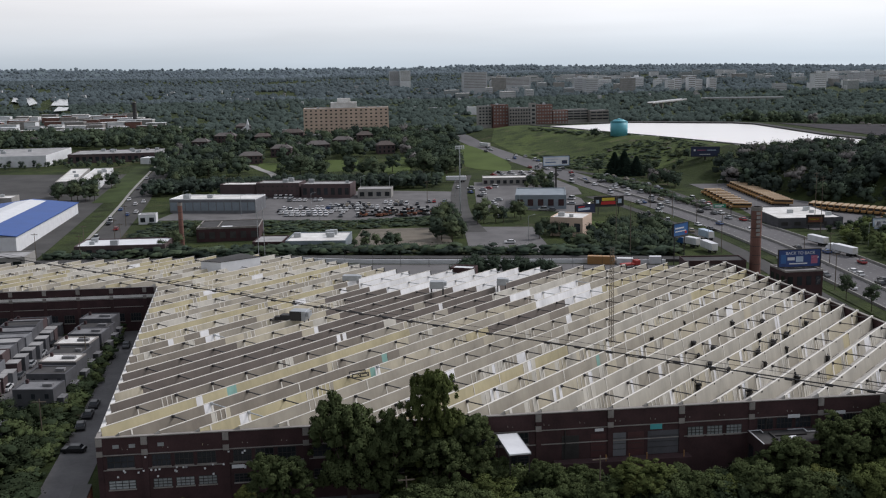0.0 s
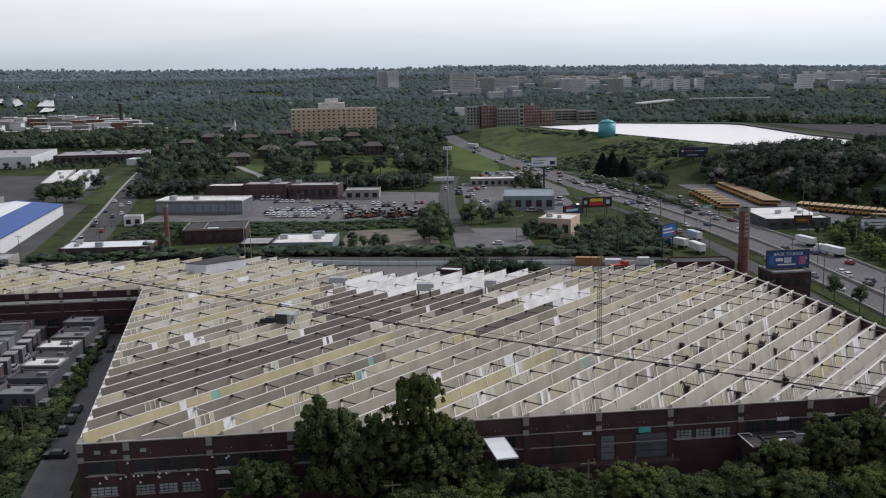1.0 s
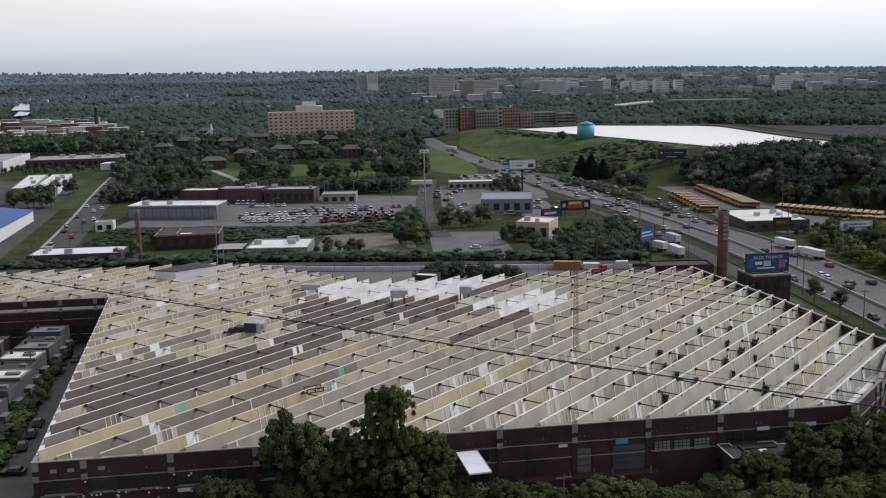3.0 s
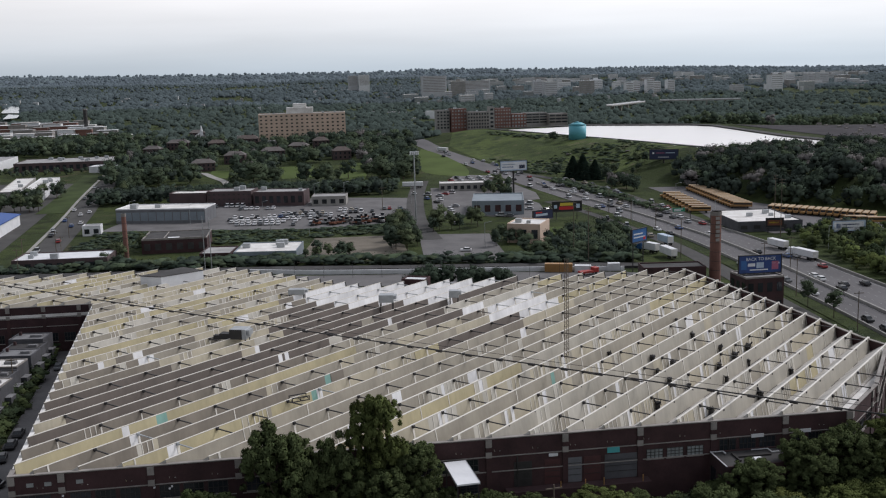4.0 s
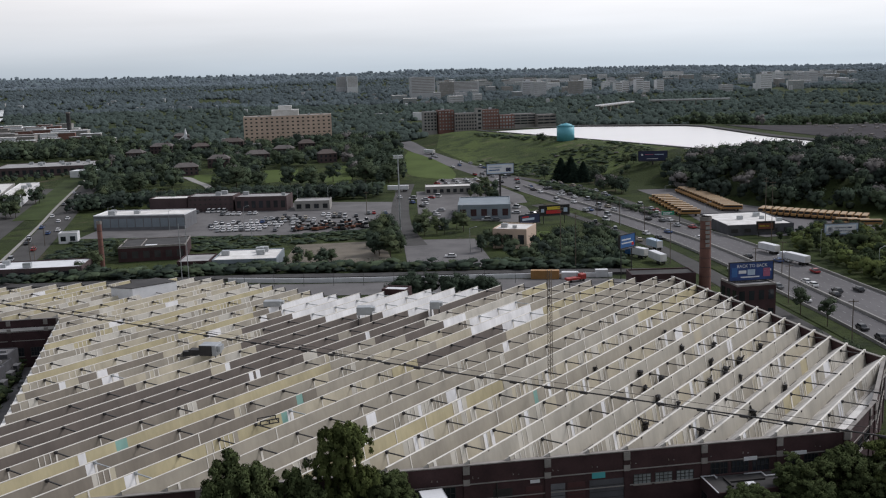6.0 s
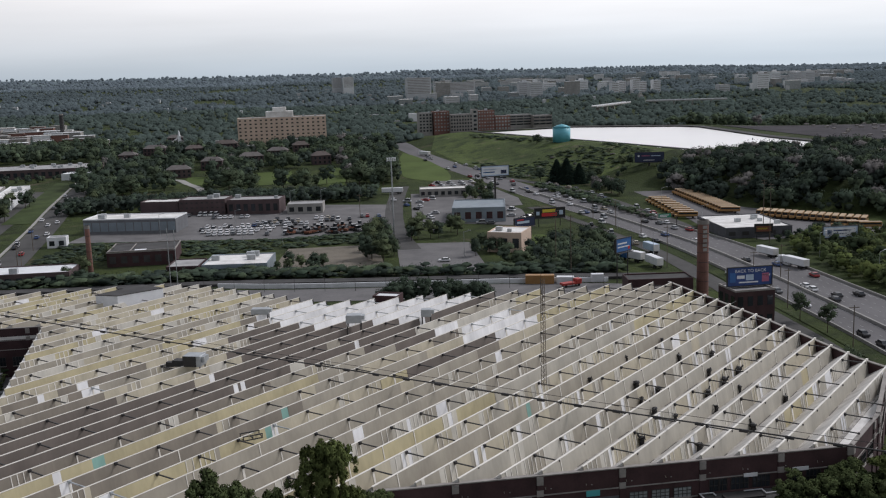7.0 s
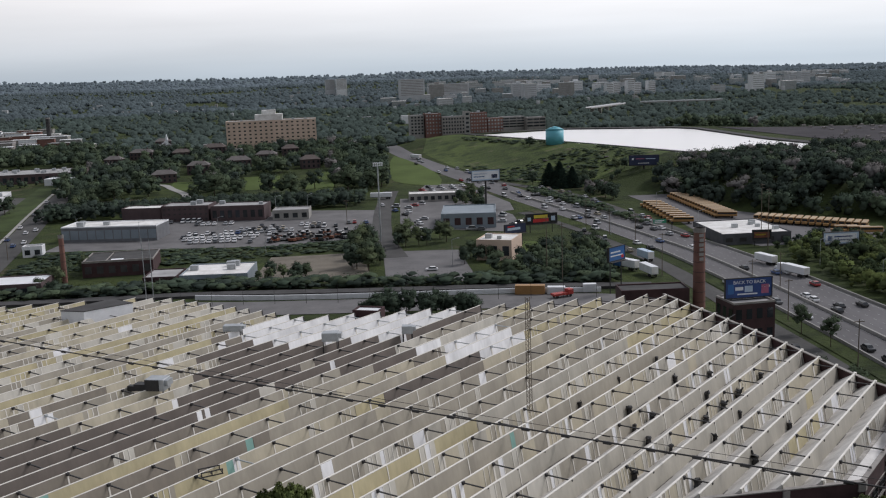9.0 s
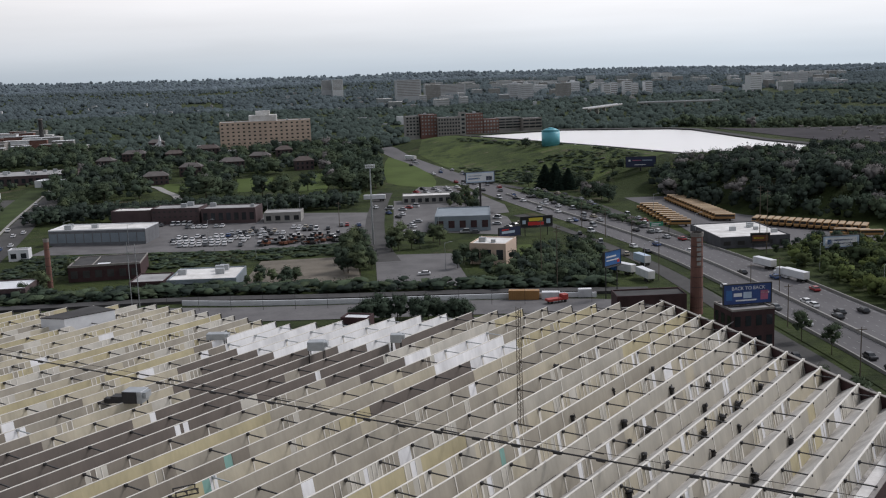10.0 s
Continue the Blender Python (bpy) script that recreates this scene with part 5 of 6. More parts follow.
bushes = random.Random(4)
for i in range(34):
    x = 12 + (i % 17) * 5.4 + bushes.uniform(-1.5, 1.5)
    y = 149 + (i // 17) * 8 + bushes.uniform(-2, 2)
    k = bushes.choice((0, 1, 1, 1, 2))
    h = bushes.uniform(4.5, 7.0) + (1.5 if i < 17 else 0)
    tree(x, y, h, h * bushes.uniform(1.2, 1.5), BUSH[k], ("full green", "dark green", "pale green")[k] + " bushy tree in the overgrown yard", "trees before the factory")
for x, y, h in ((-12, 161, 4.5), (-22, 160, 3.5), (-30, 158, 3.0), (-64, 190, 12), (-73, 184, 13), (-62, 176, 9), (-68, 204, 8), (-78, 196, 9)):
    tree(x, y, h, h * 1.0, BUSH[1 if h > 5 else 2], "dark green tree beside the row houses" if h > 5 else "pale green shrub by the factory wall")
for x, y in ((155.3, 282), (155.6, 268), (134.5, 236), (138.5, 229), (135, 222), (131.5, 214)):
    tree(x, y, 8, 5.5, MID[1], "young street tree beside the factory", "street trees")

thicket("undergrowth_front", 130, [(24, 160), (44, 159), (60, 157), (76, 158), (108, 162), (112, 146), (24, 146)], (3.0, 5.2), "dense green undergrowth in the overgrown yard", gap=4, leaves=1300, blobs=16, wide=1.4, leaf=0.32, mats=(0.2, 0.4, 0.0, 0.4))
# between alley and row houses
thicket("scrub_alley", 300, [(-60, 150), (-48.5, 150), (-49, 180), (-51.5, 235), (-54.5, 288), (-58, 288), (-57, 216), (-66, 214)], (1.0, 3.2), "rough green scrub between the alley and the row houses", gap=1.5, leaves=170, blobs=9, wide=1.7, leaf=0.4, mats=(0.0, 0.3, 0.0, 0.7))
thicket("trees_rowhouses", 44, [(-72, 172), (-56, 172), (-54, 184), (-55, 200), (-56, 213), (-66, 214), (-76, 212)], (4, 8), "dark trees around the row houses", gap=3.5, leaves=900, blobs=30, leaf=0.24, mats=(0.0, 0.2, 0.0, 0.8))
# hedge behind the factory
scatter(24, [(45, 336), (76, 326), (80, 332), (48, 343)], (6, 7.5), "dark hedge trees behind the factory", (2, 3), 1.6)
# along the railway and the lots
thicket("scrub_railway", 330, [(-130, 402), (-60, 394), (10, 388), (60, 376), (130, 358), (132, 368), (60, 384), (10, 397), (-60, 405)], (1.2, 4.4), "dark green scrub along the railway", gap=1.4, leaves=70, blobs=8, wide=2.0, mats=(0.3, 0.4, 0.0, 0.3))
thicket("woods_ramp", 84, [(94, 379), (110, 367), (132, 363), (141, 392), (147, 430), (134, 434), (122, 420), (112, 412), (108, 402), (96, 396)], (3.5, 7.5), "loose green trees beside the ramp", gap=3.6, leaves=300, blobs=13, mats=(0.45, 0.4, 0.0, 0.15))
patch("lawn_ramp", [(108, 428), (116, 424), (128, 436), (126, 448), (112, 446)], "lawn", "small patch of grass under the poster boards", up=0.2)
scatter(8, [(88, 408), (98, 402), (110, 416), (104, 428), (92, 424)], (5, 8), "trees by the lot", (0, 1, 2), 3)
thicket("scrub_frontage", 110, [(160, 600), (168, 556), (176, 510), (182, 470), (186, 470), (182, 520), (176, 566), (166, 604)], (1.5, 3.2), "dark scrub strip between highway and side road", gap=2, leaves=60, blobs=8, wide=1.6)
thicket("scrub_slope", 420, [(148, 650), (200, 616), (248, 640), (243, 700), (205, 712), (180, 700), (152, 740)], (0.5, 1.5), "dark scrub at the foot of the reservoir bank", gap=2.2, leaves=60, blobs=8, wide=3.8)
thicket("scrub_brow", 60, [(176, 860), (200, 800), (222, 760), (228, 740), (220, 735), (190, 790), (168, 850)], (0.8, 1.8), "low scrub near the brow of the bank", gap=3, leaves=50, blobs=8, wide=4.0)
scatter(12, [(44, 408), (58, 408), (62, 470), (50, 470)], (7, 10), "trees by the side street")
thicket("scrub_bank", 650, [(-84, 446), (-20, 446), (16, 450), (58, 455), (60, 479), (15, 472), (-80, 489)], (0.4, 1.2), "dark green scrub on the bank below the car lot", gap=1.2, leaves=60, blobs=8, wide=4.0, mats=(0.4, 0.45, 0.0, 0.15))
scatter(9, [(10, 396), (30, 396), (30, 412), (12, 412)], (4, 6.5), "bushes on the bare lot", (0, 1, 2, 4), 3)
scatter(8, [(-70, 402), (-56, 402), (-54, 450), (-64, 450)], (5, 8), "trees by the ruin")
scatter(8, [(68, 450), (96, 450), (96, 470), (70, 470)], (6, 9), "trees by the lot")
thicket("woods_lot", 200, [(-100, 578), (66, 578), (70, 604), (-100, 608)], (6, 8.5), "dark trees in a row behind the car lot", gap=2.6, leaves=120, mats=(0.0, 0.4, 0.0, 0.6))
for x, y, h, w, k in ((-55, 666, 13, 14, 0), (-15, 644, 14, 16, 1), (-1, 638, 12, 11, 0), (17, 636, 14, 14, 2), (29, 633, 13, 14, 1), (63, 644, 15, 16, 0), (-72, 650, 12, 13, 1), (-92, 640, 13, 12, 3), (44, 660, 12, 12, 2), (84, 652, 13, 13, 1), (77, 640, 13, 13, 0), (76, 680, 14, 13, 2)):
    tree(x, y, h, w, MID[k], NAMES[k] + " on the grass above the car lot", "trees among the houses")
scatter(16, [(-100, 612), (86, 612), (90, 690), (-104, 690)], (6, 10), "trees among the houses", gap=10)
thicket("woods_homes", 330, [(-112, 660), (-2, 655), (4, 745), (52, 752), (60, 650), (86, 655), (100, 780), (112, 905), (-116, 930)], (8, 12.5), "dark green trees among brick homes", gap=8, avoid=HOMES + ((-36, 718), (-36, 700), (11, 720), (11, 700)), mats=(0.34, 0.42, 0.04, 0.2))
scatter(14, [(-90, 600), (-76, 600), (-80, 690), (-98, 700)], (7, 10), "street trees")
scatter(16, [(-150, 560), (-124, 560), (-124, 640), (-150, 600)], (7, 10), "trees by the warehouses")
scatter(14, [(-260, 560), (-180, 575), (-180, 600), (-260, 600)], (6, 9), "trees by the warehouses", gap=5)
thicket("woods_mill", 120, [(-330, 735), (-215, 732), (-150, 740), (-134, 746), (-134, 760), (-215, 760), (-330, 790)], (3, 5.5), "dark trees in front of the brick mill", gap=5, mats=(0.2, 0.42, 0.0, 0.38))
thicket("hedge_street", 90, [(-88, 585), (-80, 580), (-92, 700), (-101, 700)], (3, 6.5), "dark hedge trees along the street", gap=2.4, mats=(0.2, 0.45, 0.0, 0.35))
thicket("woods_west", 230, [(-360, 872), (-230, 872), (-160, 872), (-118, 850), (-112, 985), (-360, 985)], (8, 13), "dark woods beyond the warehouses", gap=7)
scatter(18, [(112, 560), (130, 612), (137, 604), (124, 545)], (4, 7), "verge trees", gap=3)
scatter(14, [(178, 606), (240, 600), (236, 620), (166, 636)], (4, 8), "trees below the slope")
scatter(12, [(196, 545), (206, 590), (190, 600), (186, 560)], (6, 9), "trees at the bus yard", (2, 3, 5), 3)
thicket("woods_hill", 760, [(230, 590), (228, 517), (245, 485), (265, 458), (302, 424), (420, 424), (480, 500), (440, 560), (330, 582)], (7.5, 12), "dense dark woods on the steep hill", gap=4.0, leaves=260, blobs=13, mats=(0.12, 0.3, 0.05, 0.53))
thicket("woods_highway", 430, [(193, 215), (198, 290), (199, 340), (202, 372), (205, 396), (290, 405), (300, 380), (250, 270), (228, 215)], (3, 7.5), "green trees and scrub beyond the highway", gap=3, mats=(0.2, 0.35, 0.0, 0.45))
thicket("scrub_depot", 36, [(214, 405), (224, 416), (240, 411), (250, 402), (240, 394), (212, 398)], (2.5, 5.5), "dark trees and scrub beside the bus depot", gap=2.5, mats=(0.1, 0.4, 0.0, 0.5))
thicket("woods_yard", 330, [(372, 868), (405, 842), (512, 805), (612, 780), (740, 800), (720, 905), (362, 920)], (8, 13), "green trees in a belt behind the reservoir and yard", gap=6, leaves=90, blobs=11, mats=(0.55, 0.4, 0.05, 0.0))
tree(203, 755, 7, 8, MID[2], "dark round tree on the grassy bank")
for x, y, h in ((178, 612, 14), (183, 608, 15), (190, 606, 12)):
    t = thing("fir_tree", "dark green fir tree", "tree", (x, y, ground_z(x, y) - 0.2))
    o = new("crown", FIR)
    o.parent, o.scale = t, (h * 1.6, h * 1.6, h)
    part("trunk", tube((0, 0, -0.5), (0, 0, h * 0.8), 0.3, 0.06, 7), "bark", t)


RIVER = [[(-596, 2124), (-587, 2143), (-461, 1716), (-442, 1602)], [(-410, 1597), (-380, 1578), (-464, 1924), (-515, 2048)], [(-343, 1349), (-334, 1380), (-357, 1488), (-383, 1533)], [(-540, 1848), (-501, 1762), (-608, 2133), (-654, 2253)]]


def far_woods():
    """Woods to the horizon: each tree a knot of uneven clumps, densely packed, with gaps where roofs and water show."""
    g = np.random.default_rng(17)
    unit = BALL_V / np.linalg.norm(BALL_V, axis=1)[:, None]
    for name, y0, y1, n, size, knots in (("woodland_middle", 900, 1700, 7500, (2.9, 5.6), 4), ("woodland_far", 1700, 4050, 17000, (3.6, 8), 3), ("woodland_horizon", 3700, 4520, 9000, (5, 9), 1)):
        co, fa, no, k = [], [], [], 0
        for i in range(n):
            y = y0 + (y1 - y0) * g.uniform() ** 1.15
            x = g.uniform(-0.52, 0.72) * y + g.normal() * 30
            if y < 3900 and noise.noise((x / 160, y / 220, 1.3)) > 0.42 or (min(off(x, y, RESERVOIR), off(x, y, YARD)) < 12 if y < 1000 else False):
                continue
            if -30 < x < 64 and 900 < y < 985 or 140 < x < 275 and 880 < y < 1020 or x < -280 and any(inside(x, y, q) or inside(x, y + 90, q) for q in RIVER):
                continue
            s, z = g.uniform(*size), max(hill_z(x, y) if y > 3900 else 0, ground_z(x, y) if y < 4780 else 0)
            for j in range(knots):
                r = s * g.uniform(0.45, 0.75) if knots > 2 else s * g.uniform(0.7, 1.0)
                a, q = g.uniform(0, 6.28), s * g.uniform(0.1, 0.7)
                p = (x + q * math.cos(a), y + q * math.sin(a), z + s * g.uniform(0.2, 0.75))
                co.append(BALL_V * (r, r, r * 0.85) * g.uniform(0.7, 1.25, (len(BALL_V), 1)) + p)
                no.append(unit * 0.5 + (0, 0, 0.8))
                fa.append(BALL_F + k)
                k += len(BALL_V)
        no = np.concatenate(no)
        me = soft_mesh(name, np.concatenate(co), np.concatenate(fa), no / np.linalg.norm(no, axis=1)[:, None])
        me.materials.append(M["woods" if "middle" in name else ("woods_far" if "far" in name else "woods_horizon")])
        tagged(new(name, me), "dense dark green woods rolling to the horizon", "woods", kind="stuff")


far_woods()


def river():
    """Reaches of a wide river that mirror the sky between the woods."""
    m = mat("river_water", (0.30, 0.32, 0.33), 0.12, 0.1, 60, 8)
    for q in RIVER:
        top = max(max(ground_z(x, y) for x, y in q) + 0.5, 23)
        bm = bmesh.new()
        bm.faces.new([bm.verts.new((x, y, top)) for x, y in q])
        tagged(obj("river_water", bm, m), "bright river mirroring the sky between woods", "water", kind="structure")


river()

# ---- things on the roof and round the walls ----
def roof_fan(x, y, i):
    """A rusty round roof fan on a square curb, its guard bent."""
    t = thing("roof_fan", "rusty dark extractor fan on the factory roof", "fan", (x, y, ZV + 0.9), (i * 47) % 360, "roof fans")
    k = 0.5 + (i * 37 % 10) / 30
    part("curb", B((-0.5 * k, 0.5 * k, -0.5 * k, 0.5 * k, -0.9, 0.2)), "dark_metal", t)
    bm = bmesh.new()
    add_tube(bm, (0, 0, 0.2), (0.1 * k, 0.1 * k, 0.8 * k), 0.55 * k, 0.85 * k, 11)
    add_tube(bm, (0.1 * k, 0.1 * k, 0.8 * k), (0.3 * k, 0, 1.2 * k), 0.85 * k, 0.25 * k, 11)
    part("hood", bm, "dark_metal", t)
    part("motor", tube((0.4 * k, 0.2, 0.5), (1.0 * k, 0.4, (0.8 + (i % 3) * 0.5) * k), 0.25 * k, 0.2 * k), "dark_metal", t)
    part("bent_bracket", tube((-0.7 * k, -0.3, 0.1), (-0.5 * k, 0.2, (1.0 + (i % 4) * 0.3) * k), 0.07, 0.05), "dark_metal", t)


FANS = ((96.5, 234.4), (94.9, 220.5), (84.2, 223), (72.7, 210.9), (80.2, 205.6), (96.7, 209.8), (102.6, 221.7), (97, 203.4), (91.1, 197.5), (97.9, 198.7), (89.1, 189.4), (71, 177.6), (78.2, 190.9), (80.4, 186.8), (102.5, 209),
        (111.3, 217.7), (103.2, 191.2), (90.8, 178.6), (78.8, 172.7), (87.2, 170.5), (78.1, 197.2), (82.8, 201.3), (78.1, 241), (74.5, 232.8))
for i, (x, y) in enumerate(FANS):
    roof_fan(x, y, i)


def steel_frame(x, y):
    """A rusty open frame left lying over a valley."""
    t = thing("roof_scaffold", "dark open steel scaffold lying on the roof", "scaffold", (x, y, 12.7), 18)
    for s in (-0.9, 0.9):
        for z in (0, 0.7):
            part("rail", B((-1.7, 1.7, s - 0.08, s + 0.08, z, z + 0.16)), "dark_metal", t)
    for q in (-1.6, 0.0, 1.6):
        part("strut", B((q - 0.07, q + 0.07, -0.9, 0.9, 0.16, 0.3)), "dark_metal", t)
        for s in (-0.9, 0.9):
            part("upright", B((q - 0.07, q + 0.07, s - 0.07, s + 0.07, 0.16, 0.7)), "dark_metal", t)


steel_frame(8.1, 191.3)


def plant_box(x, y, w, d, h, z, turn, label, legs=1.6):
    t = thing("roof_unit", label, "ventilation unit", (x, y, z), turn)
    part("casing", B((-w / 2, w / 2, -d / 2, d / 2, legs, legs + h), bevel=0.06), "metal", t)
    part("louvre", B(*[(-w / 2 - 0.05, -w / 2, -d * 0.4, d * 0.4, legs + 0.3 + q * 0.35, legs + 0.45 + q * 0.35) for q in range(max(1, int((h - 0.5) / 0.35)))]), "dark_metal", t)
    for sx in (-1, 1):
        for sy in (-1, 1):
            part("leg", B((sx * w * 0.42 - 0.1, sx * w * 0.42 + 0.1, sy * d * 0.4 - 0.1, sy * d * 0.4 + 0.1, -2.0, legs)), "dark_metal", t)
    part("hood", B((w / 2, w / 2 + 0.7, -d * 0.35, d * 0.35, legs + h * 0.4, legs + h * 0.9)), "metal", t)
    return t


u = plant_box(-4.4, 237.2, 3.9, 3.2, 2.3, 12.7, -20, "large grey rooftop air unit with rusty duct", 0.4)
# a dark panel over most of the front face
part("front_grille", B((-1.9, 1.0, -1.70, -1.6, 0.45, 2.65)), "dark_metal", u)
part("duct", B((-4.6, -1.95, -1.0, 1.0, 0.2, 1.5), (-6.2, -4.6, -0.6, 0.6, 0.0, 1.0)), "dark_metal", u)
plant_box(30.5, 258.6, 3.6, 2.6, 1.9, 12.9, -12, "grey rooftop air unit on a steel stand")
plant_box(48, 261.9, 2.4, 2.0, 1.8, 12.9, -12, "small grey rooftop air unit on a stand", 1.0)
plant_box(8.6, 279.1, 4.4, 2.4, 1.4, 12.7, -12, "low grey rooftop air unit", 0.6)
hutb = block("rear_hut", "small brick hut with white roof at the factory's rear", "hut", 41, 290.5, 7, 5, 4.4, -25, "brick", "white", rows=1, cols=3, z=8.2)


def lattice_mast():
    t = thing("lattice_mast", "slender weathered lattice mast on the roof", "mast", (62, 205.5, 12.9))
    h, w = 20.5, 0.55
    corners = [(w * math.cos(a), w * math.sin(a)) for a in (0.3, 2.4, 4.5)]
    for cx, cy in corners:
        part("leg", tube((cx, cy, 0), (cx * 0.75, cy * 0.75, h), 0.055, 0.05, 5), "wood_pole", t)
    bm = bmesh.new()
    n = 22
    for i in range(n):
        z0, z1 = h * i / n, h * (i + 1) / n
        for j in range(3):
            a, b = corners[j], corners[(j + 1) % 3]
            add_tube(bm, (*a, z0), (*b, z1), 0.028, 0.028, 4, False)
            add_tube(bm, (*a, z0), (*b, z0), 0.022, 0.022, 4, False)
    part("bracing", bm, "wood_pole", t)


lattice_mast()


def cable(a, b, sag, r, label, beads):
    """A hanging bundle of wires with clamps along it."""
    a, b = Vector(a), Vector(b)
    t = thing("overhead_cable", label, "cable", a)
    bm = bmesh.new()
    pts = [a.lerp(b, i / 60) - a - Vector((0, 0, 4 * sag * (i / 60) * (1 - i / 60))) for i in range(61)]
    side = Vector((b.y - a.y, a.x - b.x, 0)).normalized()
    last = None
    for p in pts:
        ring = [bm.verts.new(p + side * r * math.cos(q * 1.0472) + Vector((0, 0, r * math.sin(q * 1.0472)))) for q in range(6)]
        if last:
            for q in range(6):
                bm.faces.new((last[q], last[(q + 1) % 6], ring[(q + 1) % 6], ring[q]))
        last = ring
    part("wire", bm, "dark_metal", t)
    for p in glide([p.to_3d() for p in pts], 2)[2:-2:max(1, 120 // beads)]:
        part("clamp", tube(p - Vector((0.5, -0.45, 0.1)), p + Vector((0.5, -0.45, -0.1)), r * 2.1, r * 2.1, 6), "dark_metal", t)


cable((-150, 372, 15.6), (170, 96, 15.6), 1.0, 0.13, "thick black cable bundle strung above the roof", 60)
cable((-150, 372.6, 16.4), (170, 96.6, 16.4), 0.9, 0.04, "thin black messenger wire above the roof", 6)


def canopy():
    t = thing("white_canopy", "white sheet-metal loading canopy on thin posts", "canopy", (32.4, 158.9, 1.9), 4)
    bm = bmesh.new()
    add_box(bm, -1.75, 1.75, -4.6, 4.6, 7.7, 7.95)
    part("roof", bm, "white", t)
    part("edge", B((-1.83, -1.75, -4.6, 4.6, 7.6, 8.0), (1.75, 1.83, -4.6, 4.6, 7.6, 8.0)), "metal", t)
    for x in (-1.6, 1.6):
        for y in (-4.2, 3.6):
            part("post", B((x - 0.08, x + 0.08, y - 0.08, y + 0.08, -1.9, 7.7)), "dark_metal", t)


canopy()
annex = block("brick_annex", "low dark brick annex with pale roof edging", "annex", 81.4, 157.6, 12.6, 6.9, 7.2, 0, "brick", "roof_tar", rows=1, cols=4, sides=(0, 2), z=0, parapet=0.3, band="brick")
for b in ((-6.4, -6.2, 0.0, 6.5), (-6.2, -4.3, 6.3, 6.5), (-4.3, -4.1, 5.3, 6.5), (0.6, 3.4, 5.9, 6.1), (3.4, 3.6, 4.4, 6.1), (3.6, 6.1, 4.4, 4.6)):
    part("edge_trim", B((*b, 7.5, 7.62)), "pale_render", annex)
part("skylight", B((-1.2, 0.6, 1.5, 2.6, 7.3, 7.8), bevel=0.12), "white", annex)
part("duct", B((-3.2, -2.9, 2, 5.4, 7.3, 7.6), (-2.9, 3.0, 3.6, 3.9, 7.3, 7.6)), "dark_metal", annex)


def skip_box(x, y, turn):
    t = thing("rubbish_skip", "dark rusty waste container by the wall", "skip", (x, y, 0.1), turn)
    part("tub", B((-1.4, 1.4, -3, 3, 0.2, 3.6), bevel=0.08), "rust", t)
    part("lid", B((-1.45, 1.45, -3.05, 3.05, 3.6, 3.8)), "dark_metal", t)
    for q in range(5):
        part("rib", B((-1.5, 1.5, -2.8 + q * 1.35, -2.6 + q * 1.35, 0.3, 3.5)), "rust", t)


skip_box(-38.6, 164, 4)


# poles and lamps
def pole(x, y, h, label, arms=0, r=0.16, name="utility_pole", material="wood_pole", z=None, head=""):
    t = thing(name, label, "pole", (x, y, ground_z(x, y) if z is None else z), (x * 13) % 40 - 20, "poles")
    part("shaft", tube((0, 0, 0), (0, 0, h), r, r * 0.65, 8), material, t)
    for i in range(arms):
        part("crossarm", B((-1.3, 1.3, -0.07, 0.07, h - 0.7 - i * 1.2, h - 0.52 - i * 1.2)), material, t)
    if head == "arm":
        part("lamp_arm", tube((0, 0, h - 0.1), (2.2, 0, h + 0.5), 0.06, 0.05, 6), "metal", t)
        part("lamp_head", B((1.9, 2.8, -0.16, 0.16, h + 0.42, h + 0.58), bevel=0.04), "metal", t)
    if head == "flood":
        part("head_frame", B((-2.2, 2.2, -0.3, 0.3, h - 0.2, h), (-2.2, 2.2, -0.3, 0.3, h - 1.6, h - 1.4)), "metal", t)
        for q in range(5):
            for k in (0, 1):
                part("floodlight", B((-2.1 + q * 0.9, -1.5 + q * 0.9, -0.55, -0.2, h - 0.7 - k * 0.75, h - 0.1 - k * 0.75), bevel=0.05), "white", t)
    return t


for x, y, h in ((110.6, 372, 22), (113.5, 363, 21), (208.8, 411, 24), (204.6, 397, 24), (159, 296, 12), (126.5, 190, 12), (152, 250, 12), (165, 330, 11), (-54, 199, 9), (-78, 299, 9), (-56.5, 248, 9), (166, 372, 12),
                (-88, 440, 10), (-93, 400, 10), (-110, 402, 11), (-91, 480, 10), (53, 520, 12), (45, 151, 10), (14, 150, 9), (157.9, 478, 12), (160.4, 453, 12), (164, 431, 12), (149.4, 365, 15), (176, 333, 12), (-95.8, 419, 11), (-81.8, 421, 11)):
    pole(x, y, h, "weathered wooden utility pole with crossarms", 2 if h > 15 else 1)
for x, y, h in ((-23.6, 378, 22), (-21.5, 380, 21)):
    pole(x, y, h, "tall thin steel pole by the railway", 0, 0.17, "steel_pole", "metal")
pole(63.8, 470, 34, "tall floodlight mast over the side street", 0, 0.4, "floodlight_mast", "metal", head="flood")
for x, y in ((-40, 500), (-6, 500), (20, 560), (36, 560), (70, 540), (-70, 520), (92, 470), (84, 408), (15, 455), (-2, 470), (195, 440), (150, 380), (160, 450), (200, 500), (205, 360), (203, 320)):
    pole(x, y, 10, "grey steel street lamp with a curved arm", 0, 0.1, "street_lamp", "metal", head="arm")
for i in range(14):
    x, y = (-12 + i * 10, 371 - i * 2.35)
    pole(x, y, 6.0, "thin steel yard post behind the factory", 0, 0.07, "yard_post", "dark_metal")


